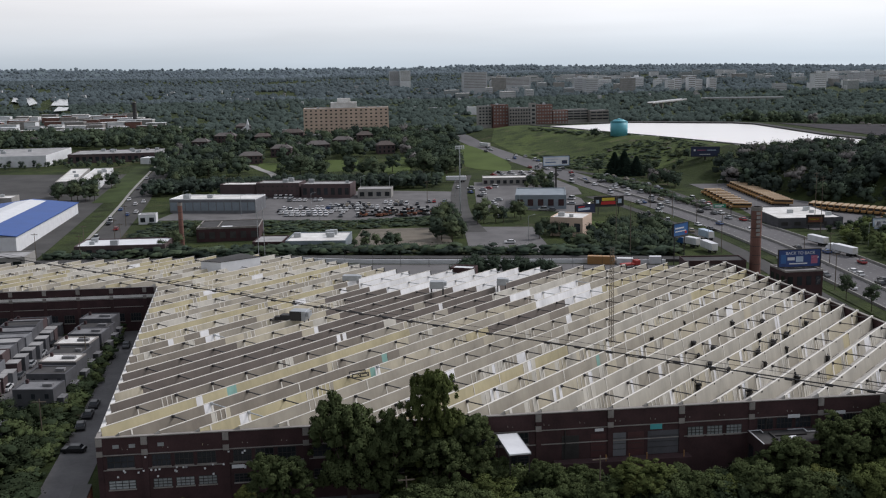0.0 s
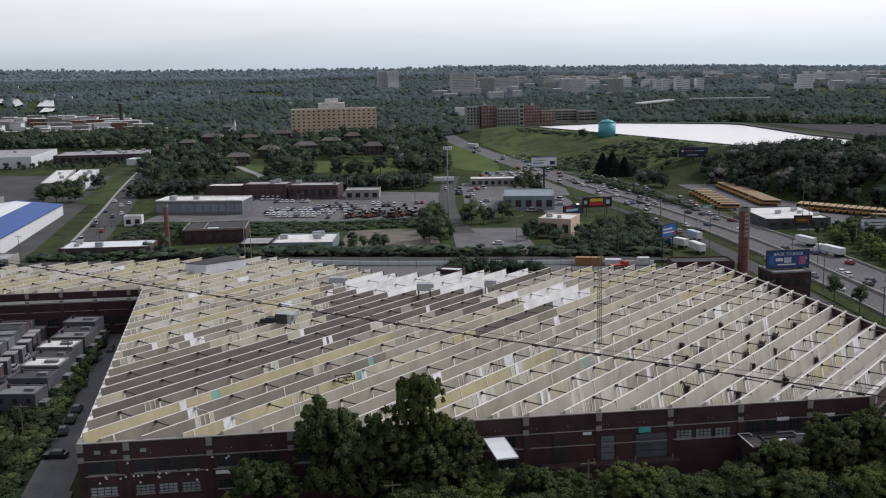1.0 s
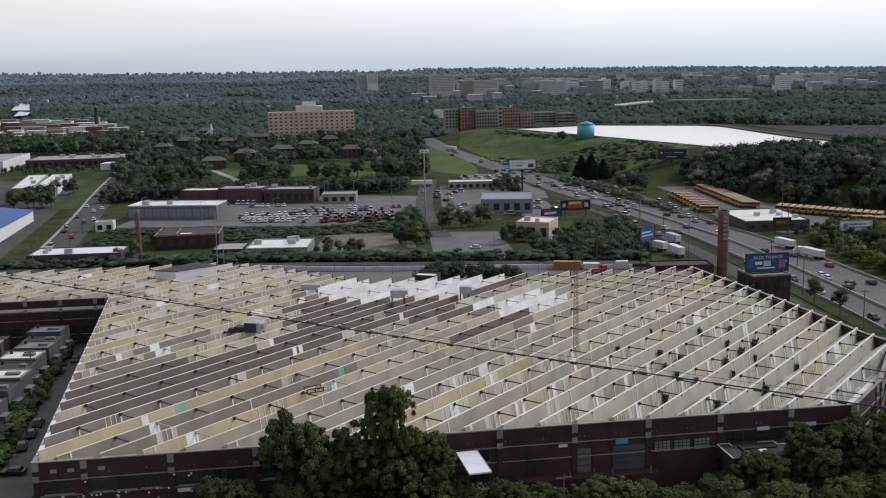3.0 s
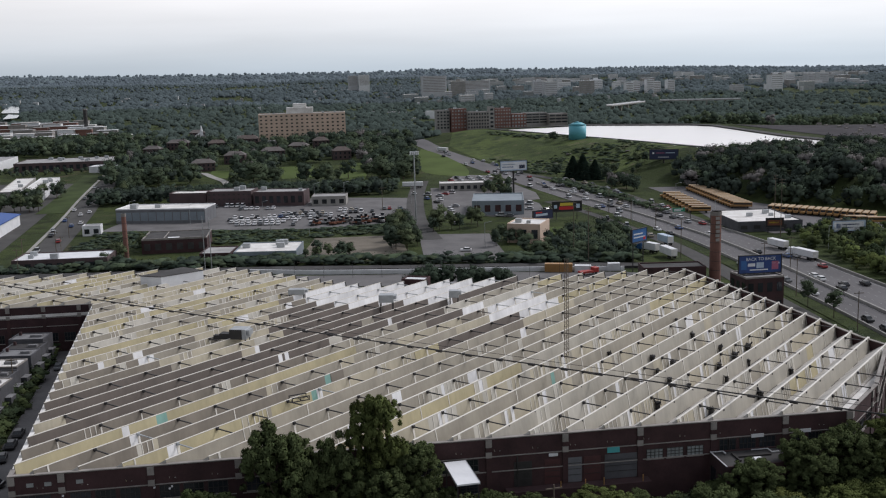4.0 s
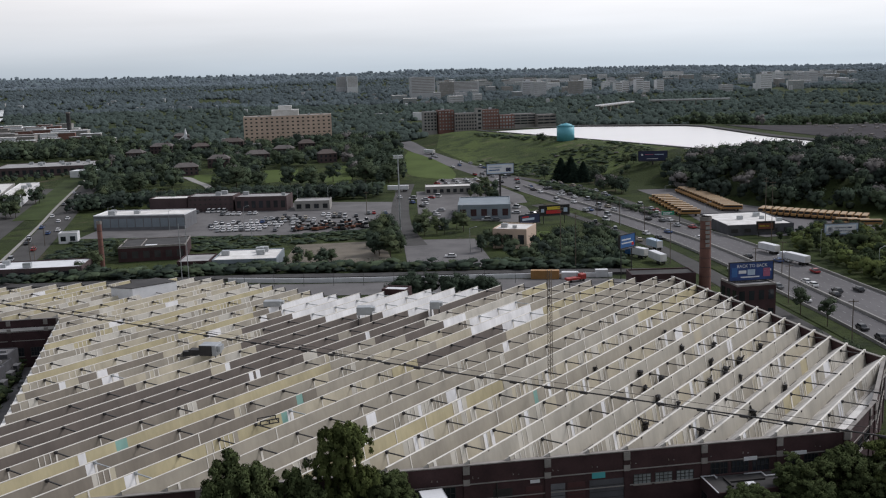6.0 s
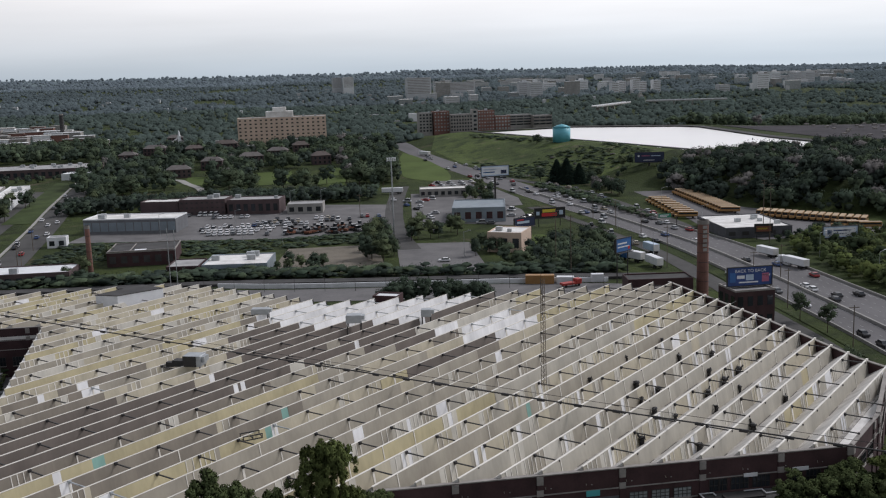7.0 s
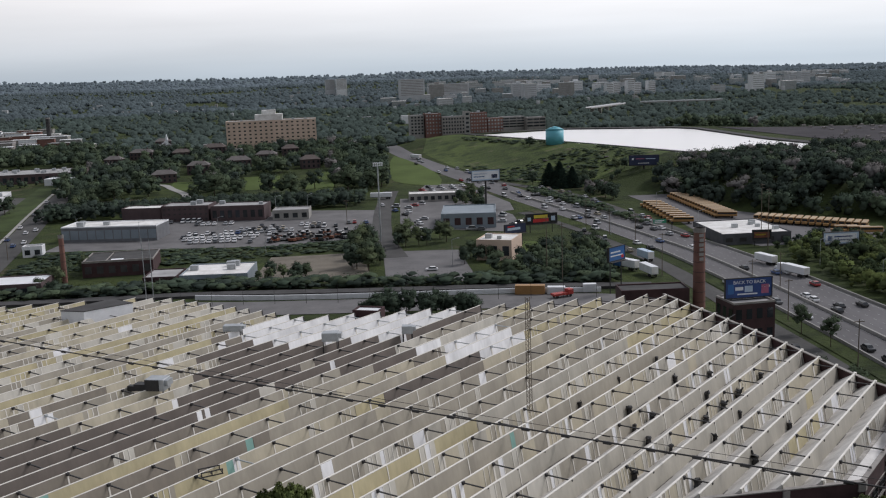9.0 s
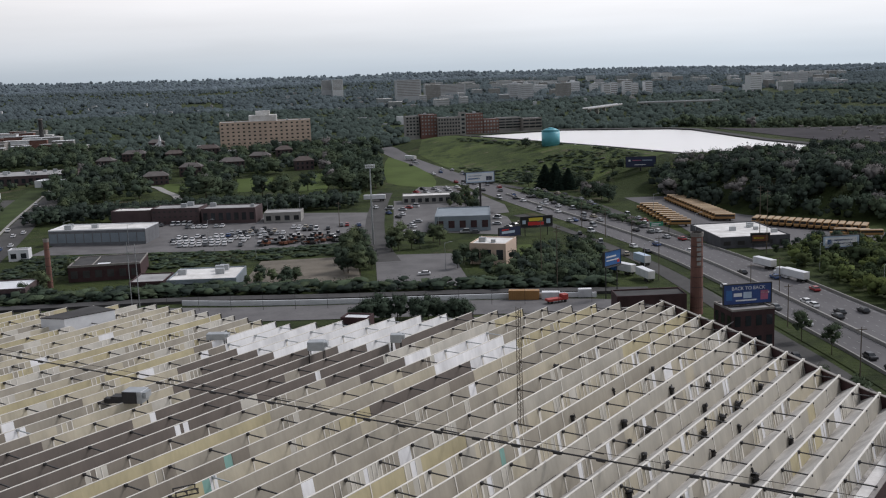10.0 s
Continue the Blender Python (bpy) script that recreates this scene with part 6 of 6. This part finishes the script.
# ---- billboards ----
def billboard(x, y, top, w, h, turn, face, label, legs=1, bars=(), frame_col="dark_metal"):
    """A sign panel on posts; bars: (x, z, w, h, material) on its face, from its lower left corner."""
    g = ground_z(x, y)
    t = thing("billboard", label, "billboard", (x, y, g), turn)
    z0 = top - h - g
    part("panel", B((-w / 2, w / 2, -0.1, 0.25, z0, z0 + h)), face, t)
    fr = bmesh.new()
    for b in ((-w / 2 - 0.25, w / 2 + 0.25, -0.2, 0.3, z0 - 0.3, z0), (-w / 2 - 0.25, w / 2 + 0.25, -0.2, 0.3, z0 + h, z0 + h + 0.25), (-w / 2 - 0.25, -w / 2, -0.2, 0.3, z0, z0 + h), (w / 2, w / 2 + 0.25, -0.2, 0.3, z0, z0 + h)):
        add_box(fr, *b)
    part("frame", fr, frame_col, t)
    part("catwalk", B((-w / 2, w / 2, -1.3, -0.25, z0 - 0.45, z0 - 0.33)), "dark_metal", t)
    part("back_truss", B(*[(-w / 2 + q * w / 6, -w / 2 + q * w / 6 + 0.15, 0.3, 0.9, z0, z0 + h) for q in range(7)]), "dark_metal", t)
    for i in range(legs):
        lx = 0 if legs == 1 else -w * 0.36 + i * w * 0.72 / (legs - 1)
        part("post", tube((lx, 0.5, 0), (lx, 0.5, max(0.5, z0 - 0.05)), 0.5 if legs == 1 else 0.18, None, 10), "dark_metal", t)
    for bx, bz, bw, bh, m in bars:
        part("graphic", B((-w / 2 + bx, -w / 2 + bx + bw, -0.13, -0.1, z0 + bz, z0 + bz + bh)), m, t)
    return t, z0


def words(text, size, x, z, parent, material, y=-0.15):
    """Raised letters in the built-in font."""
    cu = bpy.data.curves.new("lettering", "FONT")
    cu.body, cu.size, cu.extrude, cu.align_x = text, size, 0.02, "CENTER"
    ob = bpy.data.objects.new("lettering", cu)
    scene.collection.objects.link(ob)
    dg = bpy.context.evaluated_depsgraph_get()
    me = bpy.data.meshes.new_from_object(ob.evaluated_get(dg))
    bpy.data.objects.remove(ob)
    me.materials.clear()
    me.materials.append(M[material])
    o = new("lettering", me)
    o.parent = parent
    o.matrix_basis = pose(x, y, z, 90, 0, 0)
    return o


M["bb_navy"] = mat("poster_navy", (0.02, 0.03, 0.075), 0.5, 0.1, 3, 0.5)
M["bb_blue"] = mat("poster_blue", (0.04, 0.14, 0.36), 0.5, 0.2, 3, 0.5)
M["bb_deep"] = mat("poster_deep_blue", (0.025, 0.06, 0.2), 0.5, 0.3, 2, 0.5)
M["bb_black"] = mat("poster_black", (0.012, 0.012, 0.013), 0.5, 0.1, 3, 0.5)
M["bb_red"] = mat("poster_red", (0.55, 0.03, 0.03), 0.5, 0.1, 3, 0.5)
M["bb_yellow"] = mat("poster_yellow", (0.65, 0.5, 0.05), 0.5, 0.1, 3, 0.5)
M["bb_pink"] = mat("poster_pink", (0.4, 0.12, 0.2), 0.5, 0.2, 3, 0.5)
M["bb_pale"] = mat("poster_pale", (0.45, 0.55, 0.66), 0.5, 0.15, 3, 0.5)
t, z0 = billboard(140.2, 282, 16.2, 12.6, 5.0, -1, "bb_deep", "blue printed billboard with white lettering on a brick house", 4, ((0.6, 1.0, 1.6, 2.6, "bb_blue"), (5.2, 1.4, 2.2, 1.6, "bb_pale"), (9.8, 0.8, 2.0, 2.4, "bb_pink"), (2.6, 1.9, 2.2, 0.9, "white"), (9.9, 2.4, 2.2, 0.5, "white"), (3.2, 0.7, 5.5, 0.35, "white")))
words("BACK TO BACK", 1.25, 0.2, z0 + 3.6, t, "white")
billboard(122.8, 529, 23.0, 14.4, 5.0, 5, "bb_pale", "pale blue billboard on a single tall post", 1, ((0.5, 0.6, 13.4, 3.8, "white"), (10.2, 0.9, 3.0, 1.9, "bb_navy"), (1.0, 1.6, 6.0, 0.6, "bb_blue"), (1.0, 3.0, 7.0, 0.5, "bb_pale")))
billboard(233.5, 606, 19.0, 17.0, 5.6, -16, "bb_navy", "dark navy billboard with a line of pale text", 1, ((3.8, 3.4, 5.0, 0.45, "bb_pink"), (9.5, 3.4, 5.5, 0.45, "bb_pale"), (1.6, 3.0, 1.1, 1.1, "white"), (5, 0.9, 6.5, 0.35, "white")))
billboard(134.2, 467, 8.9, 14.0, 4.2, 2, "bb_black", "black billboard with red and yellow lettering bars", 2, ((0.7, 1.2, 1.5, 1.6, "bb_pale"), (3.6, 2.3, 6.2, 1.4, "bb_yellow"), (3.2, 0.5, 7.0, 1.5, "bb_red"), (11.4, 1.0, 1.8, 2.0, "bb_pale")))
billboard(116, 440, 9.3, 10.5, 3.6, 24, "bb_navy", "navy billboard low above the trees", 2, ((1.2, 1.2, 6.5, 1.0, "bb_pale"), (1.2, 2.5, 3.5, 0.5, "bb_red")))
billboard(126.3, 345, 15.0, 8.0, 4.3, 34, "bb_blue", "bright blue billboard beside the ramp", 2, ((0.7, 2.4, 5.0, 0.5, "white"), (0.7, 1.3, 6.2, 0.4, "white"), (6.2, 0.4, 1.2, 1.0, "bb_red")))
billboard(224, 379, 8.4, 13.5, 4.2, -4, "bb_pale", "white billboard with pale blue bars beyond the highway", 2, ((0.8, 0.5, 11.9, 3.2, "white"), (1.6, 1.2, 1.8, 1.8, "bb_blue"), (4.0, 2.4, 7.0, 0.5, "bb_deep"), (4.0, 1.2, 7.6, 0.45, "bb_deep")))
billboard(206, 405, 6.4, 7, 3.4, -10, "bb_black", "dark poster board by the bus depot", 2, ((0.5, 0.5, 6.0, 2.2, "rust"), (1.0, 1.4, 4.0, 0.6, "bb_yellow")))
# painted letter bars on the chimney
for ob in [o for o in bpy.data.objects if o.name == "chimney_stack"]:
    for q, z in enumerate((22.0, 20.6, 19.2, 17.8, 16.4, 15.0)):
        part("painted_bar", B((-0.75 + 0.1 * (q % 2), 0.55, -1.86, -1.5, z - 0.45, z + 0.45)), "concrete", ob)


def gantry_sign(x, y):
    t = thing("road_sign", "green road sign on a curved steel arm", "road sign", (x, y, ground_z(x, y)))
    part("post", tube((0, 0, 0), (0, 0, 5.2), 0.2, 0.16, 8), "dark_metal", t)
    part("arm", tube((0, 0, 5.2), (-1.2, 0, 6.3), 0.16, 0.13, 8), "dark_metal", t)
    part("beam", tube((-1.2, 0, 6.3), (-8.2, 0, 6.3), 0.13, 0.1, 8), "dark_metal", t)
    part("panel", B((-8.4, -2.6, -0.22, -0.14, 5.2, 6.9), bevel=0.03), mat("sign_green", (0.02, 0.22, 0.12), 0.5, 0.1), t)
    for z, w in ((6.1, 4.2), (5.5, 3.2)):
        part("lettering_bar", B((-7.8, -7.8 + w, -0.25, -0.221, z, z + 0.35)), "white", t)


gantry_sign(184.6, 443)

# ---- vehicles ----
PAINT = [mat("car_%s" % n, c, 0.3, 0.06, 1.0, 0.2, spec=0.6) for n, c in (("white", (0.7, 0.7, 0.7)), ("silver", (0.4, 0.41, 0.42)), ("grey", (0.12, 0.125, 0.13)), ("black", (0.015, 0.015, 0.017)), ("blue", (0.04, 0.08, 0.2)), ("red", (0.3, 0.02, 0.02)), ("tan", (0.35, 0.3, 0.22)))]
PAINT_NAMES = ["white", "silver", "dark grey", "black", "blue", "red", "tan"]


def profile(bm, pts, w, inset=0.0):
    """A side outline (y, z) drawn out across the car's width; the top is narrowed by inset."""
    top = max(p[1] for p in pts)
    base = min(p[1] for p in pts)
    rows = []
    for s in (-1, 1):
        rows.append([bm.verts.new((s * (w / 2 - inset * (z - base) / (top - base)), y, z)) for y, z in pts])
    n = len(pts)
    for i in range(n):
        j = (i + 1) % n
        bm.faces.new((rows[0][i], rows[0][j], rows[1][j], rows[1][i]))
    bm.faces.new(rows[0][::-1])
    bm.faces.new(rows[1])
    bmesh.ops.recalc_face_normals(bm, faces=bm.faces[:])


def wheels(t, spots, r=0.33, w=0.22):
    me = None
    for x, y in spots:
        if me is None:
            o = part("tyre", tube((-w / 2, 0, 0), (w / 2, 0, 0), r, r, 12), "tyre", t)
            me = o.data
        else:
            o = new("tyre", me)
            o.parent = t
        o.location = (x, y, r)


def make_car(paint, i, van=False, far=False):
    h = 1.95 if van else 1.45
    t = thing("van" if van else "car", "%s %s parked on asphalt" % (PAINT_NAMES[i], "delivery van" if van else "saloon car"), "van" if van else "car")
    bm = bmesh.new()
    profile(bm, [(-2.25, 0.3), (2.25, 0.3), (2.28, 0.7), (2.1, 0.92), (-2.1, 0.95), (-2.28, 0.6)], 1.8)
    part("body", bm, paint, t)
    bm = bmesh.new()
    back = -2.2 if van else -1.75
    profile(bm, [(back, 0.94), (1.2, 0.92), (0.55, h), (back + 0.45, h)], 1.72, 0.16)
    part("glasshouse", bm, "glass", t)
    bm = bmesh.new()
    profile(bm, [(back + 0.38, h - 0.02), (0.58, h - 0.02), (0.5, h + 0.05), (back + 0.5, h + 0.05)], 1.44, 0.05)
    part("roof", bm, paint, t)
    if far:
        under = bmesh.new()
        profile(under, [(-1.75, 0.3), (-1.6, 0.02), (-1.2, 0.02), (-1.05, 0.25), (1.05, 0.25), (1.2, 0.02), (1.6, 0.02), (1.75, 0.3)], 1.82)
        part("undercarriage", under, "tyre", t)
    else:
        wheels(t, [(s * 0.82, y) for s in (-1, 1) for y in (1.4, -1.4)])
    return t


PROTO = []
for i, p in enumerate(PAINT):
    PROTO.append(make_car(p, i, far=True))
for i in (0, 1):
    PROTO.append(make_car(PAINT[i], i, True, far=True))
for i in (0, 1, 2, 3):
    PROTO.append(make_car(PAINT[i], i))
used = set()
vr = random.Random(21)
WEIGHT = [0, 0, 0, 1, 1, 2, 2, 3, 3, 4, 5, 6, 7, 8]


def car(x, y, turn, group="parked cars", k=None, up=0.16):
    k = vr.choice(WEIGHT) if k is None else k
    if y < 330:
        k = 9 + k % 4
    m = pose(x, y, ground_z(x, y) + up, 0, 0, turn)
    if k not in used:
        used.add(k)
        PROTO[k].matrix_world = m
        ob = PROTO[k]
    else:
        ob = copy_thing(PROTO[k], m)
    ob["group"] = group
    return ob


# the car lot
for y, x0, x1, k, full in ((552, -37, -14, 7, 0.95), (541, -32, 20, 0, 0.3), (491, -18, 4, 0, 0.9), (498, -21, 12, 0, 0.9), (505, -22, 22, 0, 0.85), (513, -20, 40, None, 0.75), (521, -2, 50, None, 0.7), (529, 10, 58, None, 0.5), (487, 8, 18, None, 0.6), (508, 28, 58, 5, 0.35), (500, 26, 58, None, 0.4)):
    x = x0
    while x < x1:
        if vr.random() < full:
            car(x + vr.uniform(-0.15, 0.15), y - x * 0.12 + vr.uniform(-0.3, 0.3), -7 + vr.uniform(-4, 4) + vr.choice((0, 180)), "cars in the lot", k if vr.random() < 0.6 else None)
        x += 2.75


def make_loader(paint):
    """A small wheel loader: body, cab, lifted arms and bucket."""
    t = thing("wheel_loader", "worn wheel loader parked in the lot", "loader")
    part("body", B((-0.9, 0.9, -2.2, 0.2, 0.5, 1.5), bevel=0.1), paint, t)
    part("cab", B((-0.7, 0.7, -0.6, 0.7, 1.5, 2.7), bevel=0.08), "glass", t)
    part("arm", B((-0.8, -0.6, 0.2, 2.4, 1.0, 1.3), (0.6, 0.8, 0.2, 2.4, 1.0, 1.3), (-0.8, 0.8, 2.2, 2.4, 1.0, 1.2)), paint, t)
    part("bucket", B((-1.1, 1.1, 2.4, 3.2, 0.3, 1.2), bevel=0.1), "dark_metal", t)
    part("undercarriage", B((-1.0, 1.0, -1.9, 1.2, 0.02, 0.6)), "tyre", t)
    return t


LOADERS = [make_loader("rust"), make_loader("roof_grey"), make_loader("rust"), make_loader("dark_metal")]
for i in range(34):
    m = pose(vr.uniform(18, 58), vr.uniform(480, 497), 0, 0, 0, vr.uniform(0, 360))
    m.translation.z = ground_z(m.translation.x, m.translation.y) + 0.14
    q = LOADERS[(i * 3) % 4]
    if i < 4:
        LOADERS[i].matrix_world = m
        LOADERS[i]["group"] = "loaders in the lot"
    else:
        copy_thing(q, m)
# along the side street and the yards
for x, y, a in ((75.7, 573, 8), (82, 566, 60), (83, 537, 20), (86, 545, 20), (80, 552, 15), (78.7, 484, 5), (81.3, 467, 10), (77, 500, 5), (106, 484, 80), (110, 482, 80), (128, 517, 40), (127, 489, 30), (131, 495, 30), (136, 500, 30), (124, 500, 70), (61, 500, 0),
                (62, 520, 5), (88, 560, 60), (92, 566, 60), (96, 570, 60), (90, 520, 70), (86, 512, 20), (86, 506, 20), (84, 490, 20), (75, 401, 80), (-34, 548, 20), (120, 515, 30), (118, 525, 30)):
    car(x, y, a, "cars in the yards")
for i in range(26):
    x, y = 104 + (i % 7) * 6.4 + vr.uniform(-1, 1), 600 + (i // 7) * 12 + vr.uniform(-2, 2)
    if inside(x, y, [(120, 530), (138, 534), (142, 560), (138, 600), (130, 645), (112, 655), (98, 612), (118, 592)]):
        car(x, y, 24 + vr.choice((0, 180)), "cars in the corner lot")
# the street past the warehouses
for i, (s, y) in enumerate(((3, 404), (-3, 448), (3, 470), (-3, 486), (-3, 492), (-4, 498), (3, 512), (-3, 530), (3, 548), (-3, 566), (3, 590), (-3, 610), (2, 640), (-3, 660), (6.8, 420), (6.8, 432), (6.8, 520), (6.8, 556))):
    car(-91.5 - (y - 400) * 0.068 + s * 0.9, y, 4 + (180 if s < 0 else 0), "cars on the street", up=0.18)
# the alley
for x, y, a in ((-46.6, 192.6, 84), (-48.4, 206, 10), (-48.4, 213, 4), (-48.6, 219.5, 2), (-51.0, 268, 4), (-52.6, 290, 60)):
    car(x, y, a, "cars in the alley", 3 if y < 225 else 2)
for i in range(7):
    car(-71.4, 216 + i * 9.5, 0, "cars in the lane")


def on_highway(i, side):
    """A place and heading on the highway: i along it, side metres to the right."""
    p, q = HW[i], HW[min(i + 1, len(HW) - 1)]
    d = (q - p).normalized()
    return p.x + d.y * side, p.y - d.x * side, math.degrees(math.atan2(-d.x, d.y))


for i in range(26, 118):
    for side in (-12.5, -9, -5.5, -2.4, 2.4, 5.5, 9, 12.5):
        if i > 70:
            side *= 0.7
        if vr.random() < (0.055 if i < 60 else 0.12):
            x, y, a = on_highway(i, side)
            car(x, y, a + (180 if side < 0 else 0), "highway traffic", up=0.2)
for i in range(22):
    y = 612 - i * 6.4
    x = 181 + (572 - y) * 0.08 if y < 572 else 181 - (y - 572) * 0.33
    if vr.random() < 0.8:
        car(x + vr.choice((-1.5, 1.5)), y, 4 if y < 572 else 20, "queue on the side road", up=0.25)
for x, y in ((134.6, 214), (137.5, 226), (142, 246), (146, 268), (155, 412), (154, 440), (152, 462), (146, 500)):
    car(x, y, -14, "cars on the service road", up=0.2)


def trailer(x, y, turn, label, face="white", cab=None, length=11.0, h=3.5):
    t = thing("lorry" if cab else "box_trailer", label, "lorry", (x, y, ground_z(x, y) + 0.18), turn)
    box = part("cargo_box", B((-1.28, 1.28, -length / 2, length / 2, 1.15, h), bevel=0.05), face, t)
    part("rear_door", B((-1.15, 1.15, -length / 2 - 0.05, -length / 2, 1.25, h - 0.1)), "roof_white", box)
    part("chassis", B((-0.5, 0.5, -length / 2, length / 2, 0.8, 1.15)), "dark_metal", t)
    wheels(t, [(s * 1.05, -length / 2 + q) for s in (-1, 1) for q in (1.4, 2.7)], 0.5, 0.4)
    if cab:
        c = part("cab", B((-1.2, 1.2, length / 2 + 0.6, length / 2 + 3.0, 0.7, 3.2), bevel=0.15), cab, t)
        part("windscreen", B((-1.05, 1.05, length / 2 + 2.98, length / 2 + 3.04, 1.9, 2.9)), "glass", c)
        part("bonnet", B((-1.0, 1.0, length / 2 + 3.0, length / 2 + 4.4, 0.7, 1.9), bevel=0.15), cab, c)
        wheels(t, [(s * 1.05, length / 2 + q) for s in (-1, 1) for q in (1.2, 3.8)], 0.5, 0.4)


trailer(191, 372, 12, "white box trailer on the highway", length=9.5)
trailer(190.6, 350, 12, "white lorry with a long trailer on the highway", cab="white", length=10.5)
trailer(154, 393, 8, "pale blue box lorry on the ramp", "bb_pale", length=8.5, h=3.8)
trailer(145.3, 367, 4, "white box lorry on the ramp", length=10, h=3.8)
trailer(142.6, 378, 24, "blue and white lorry on the ramp", cab="bb_blue", length=7, h=3.8)
trailer(78, 600, 80, "white lorry parked behind the lot", length=12)
trailer(126, 800, 30, "white lorry on the far road", length=11)


def container(x, y, w, d, h, turn, material, label):
    t = thing("cargo_container", label, "container", (x, y, ground_z(x, y) + 0.15), turn)
    part("box", B((-w / 2, w / 2, -d / 2, d / 2, 0, h)), material, t)
    part("rib", B(*[(-w / 2 + 0.2 + q * (w - 0.4) / 14, -w / 2 + 0.3 + q * (w - 0.4) / 14, -d / 2 - 0.06, -d / 2, 0.1, h - 0.1) for q in range(15)]), material, t)
    part("door", B((w / 2, w / 2 + 0.06, -d * 0.4, d * 0.4, 0.15, h - 0.15)), material, t)


container(99.4, 352, 9.5, 2.6, 2.9, -18, "yellow", "yellow shipping container in the yard")
container(107.6, 350, 5.6, 2.6, 2.2, -18, "white", "white cargo box in the yard")
container(118.5, 349, 4.2, 2.2, 2.6, -10, "white", "small white cargo box in the yard")


def fire_red_truck():
    t = thing("lorry", "red flatbed lorry parked in the yard", "lorry", (108, 344, 0.16), -74)
    part("bed", B((-1.2, 1.2, -3.8, 1.2, 0.8, 1.5), bevel=0.05), "red", t)
    part("cab", B((-1.15, 1.15, 1.3, 3.4, 0.7, 2.5), bevel=0.15), "red", t)
    part("windscreen", B((-1.0, 1.0, 3.38, 3.44, 1.6, 2.3)), "glass", t)
    wheels(t, [(s * 1.0, y) for s in (-1, 1) for y in (-2.6, 2.3)], 0.45, 0.3)


fire_red_truck()


M["bus_roof"] = mat("bus_roof", (0.47, 0.345, 0.215), 0.5, 0.12, 3, 0.4, each=0.1)


def make_bus():
    t = thing("school_bus", "yellow school bus parked in a row", "bus")
    part("body", B((-1.2, 1.2, -5.2, 3.8, 0.9, 3.0), bevel=0.14), "yellow", t)
    part("bonnet", B((-1.05, 1.05, 3.8, 5.3, 0.7, 1.75), bevel=0.12), "yellow", t)
    part("roof", B((-1.1, 1.1, -5.1, 3.7, 3.0, 3.12), bevel=0.05), "bus_roof", t)
    part("windscreen", B((-1.0, 1.0, 3.79, 3.86, 1.8, 2.8)), "glass", t)
    for s in (-1, 1):
        part("window_band", B((s * 1.21 - 0.02, s * 1.21 + 0.02, -4.9, 3.5, 1.95, 2.65)), "glass", t)
    wheels(t, [(s * 1.0, y) for s in (-1, 1) for y in (-3.0, 4.2)], 0.48, 0.3)
    return t


BUS = make_bus()
first = True
for n, a, b, turn in ((10, (204, 518), (199, 467), 72), (19, (227, 540), (223, 474), 66), (16, (233, 462), (264, 428), 142), (3, (251, 422), (258, 415), 74)):
    for i in range(n):
        x, y = a[0] + (b[0] - a[0]) * i / (n - 1), a[1] + (b[1] - a[1]) * i / (n - 1)
        m = pose(x, y, ground_z(x, y) + 0.15, 0, 0, turn + vr.uniform(-2, 2))
        if first:
            BUS.matrix_world, first = m, False
            BUS["group"] = "school buses"
        else:
            copy_thing(BUS, m)
for k, ob in enumerate(PROTO):
    if k not in used:
        for o in (*ob.children_recursive, ob):
            bpy.data.objects.remove(o)
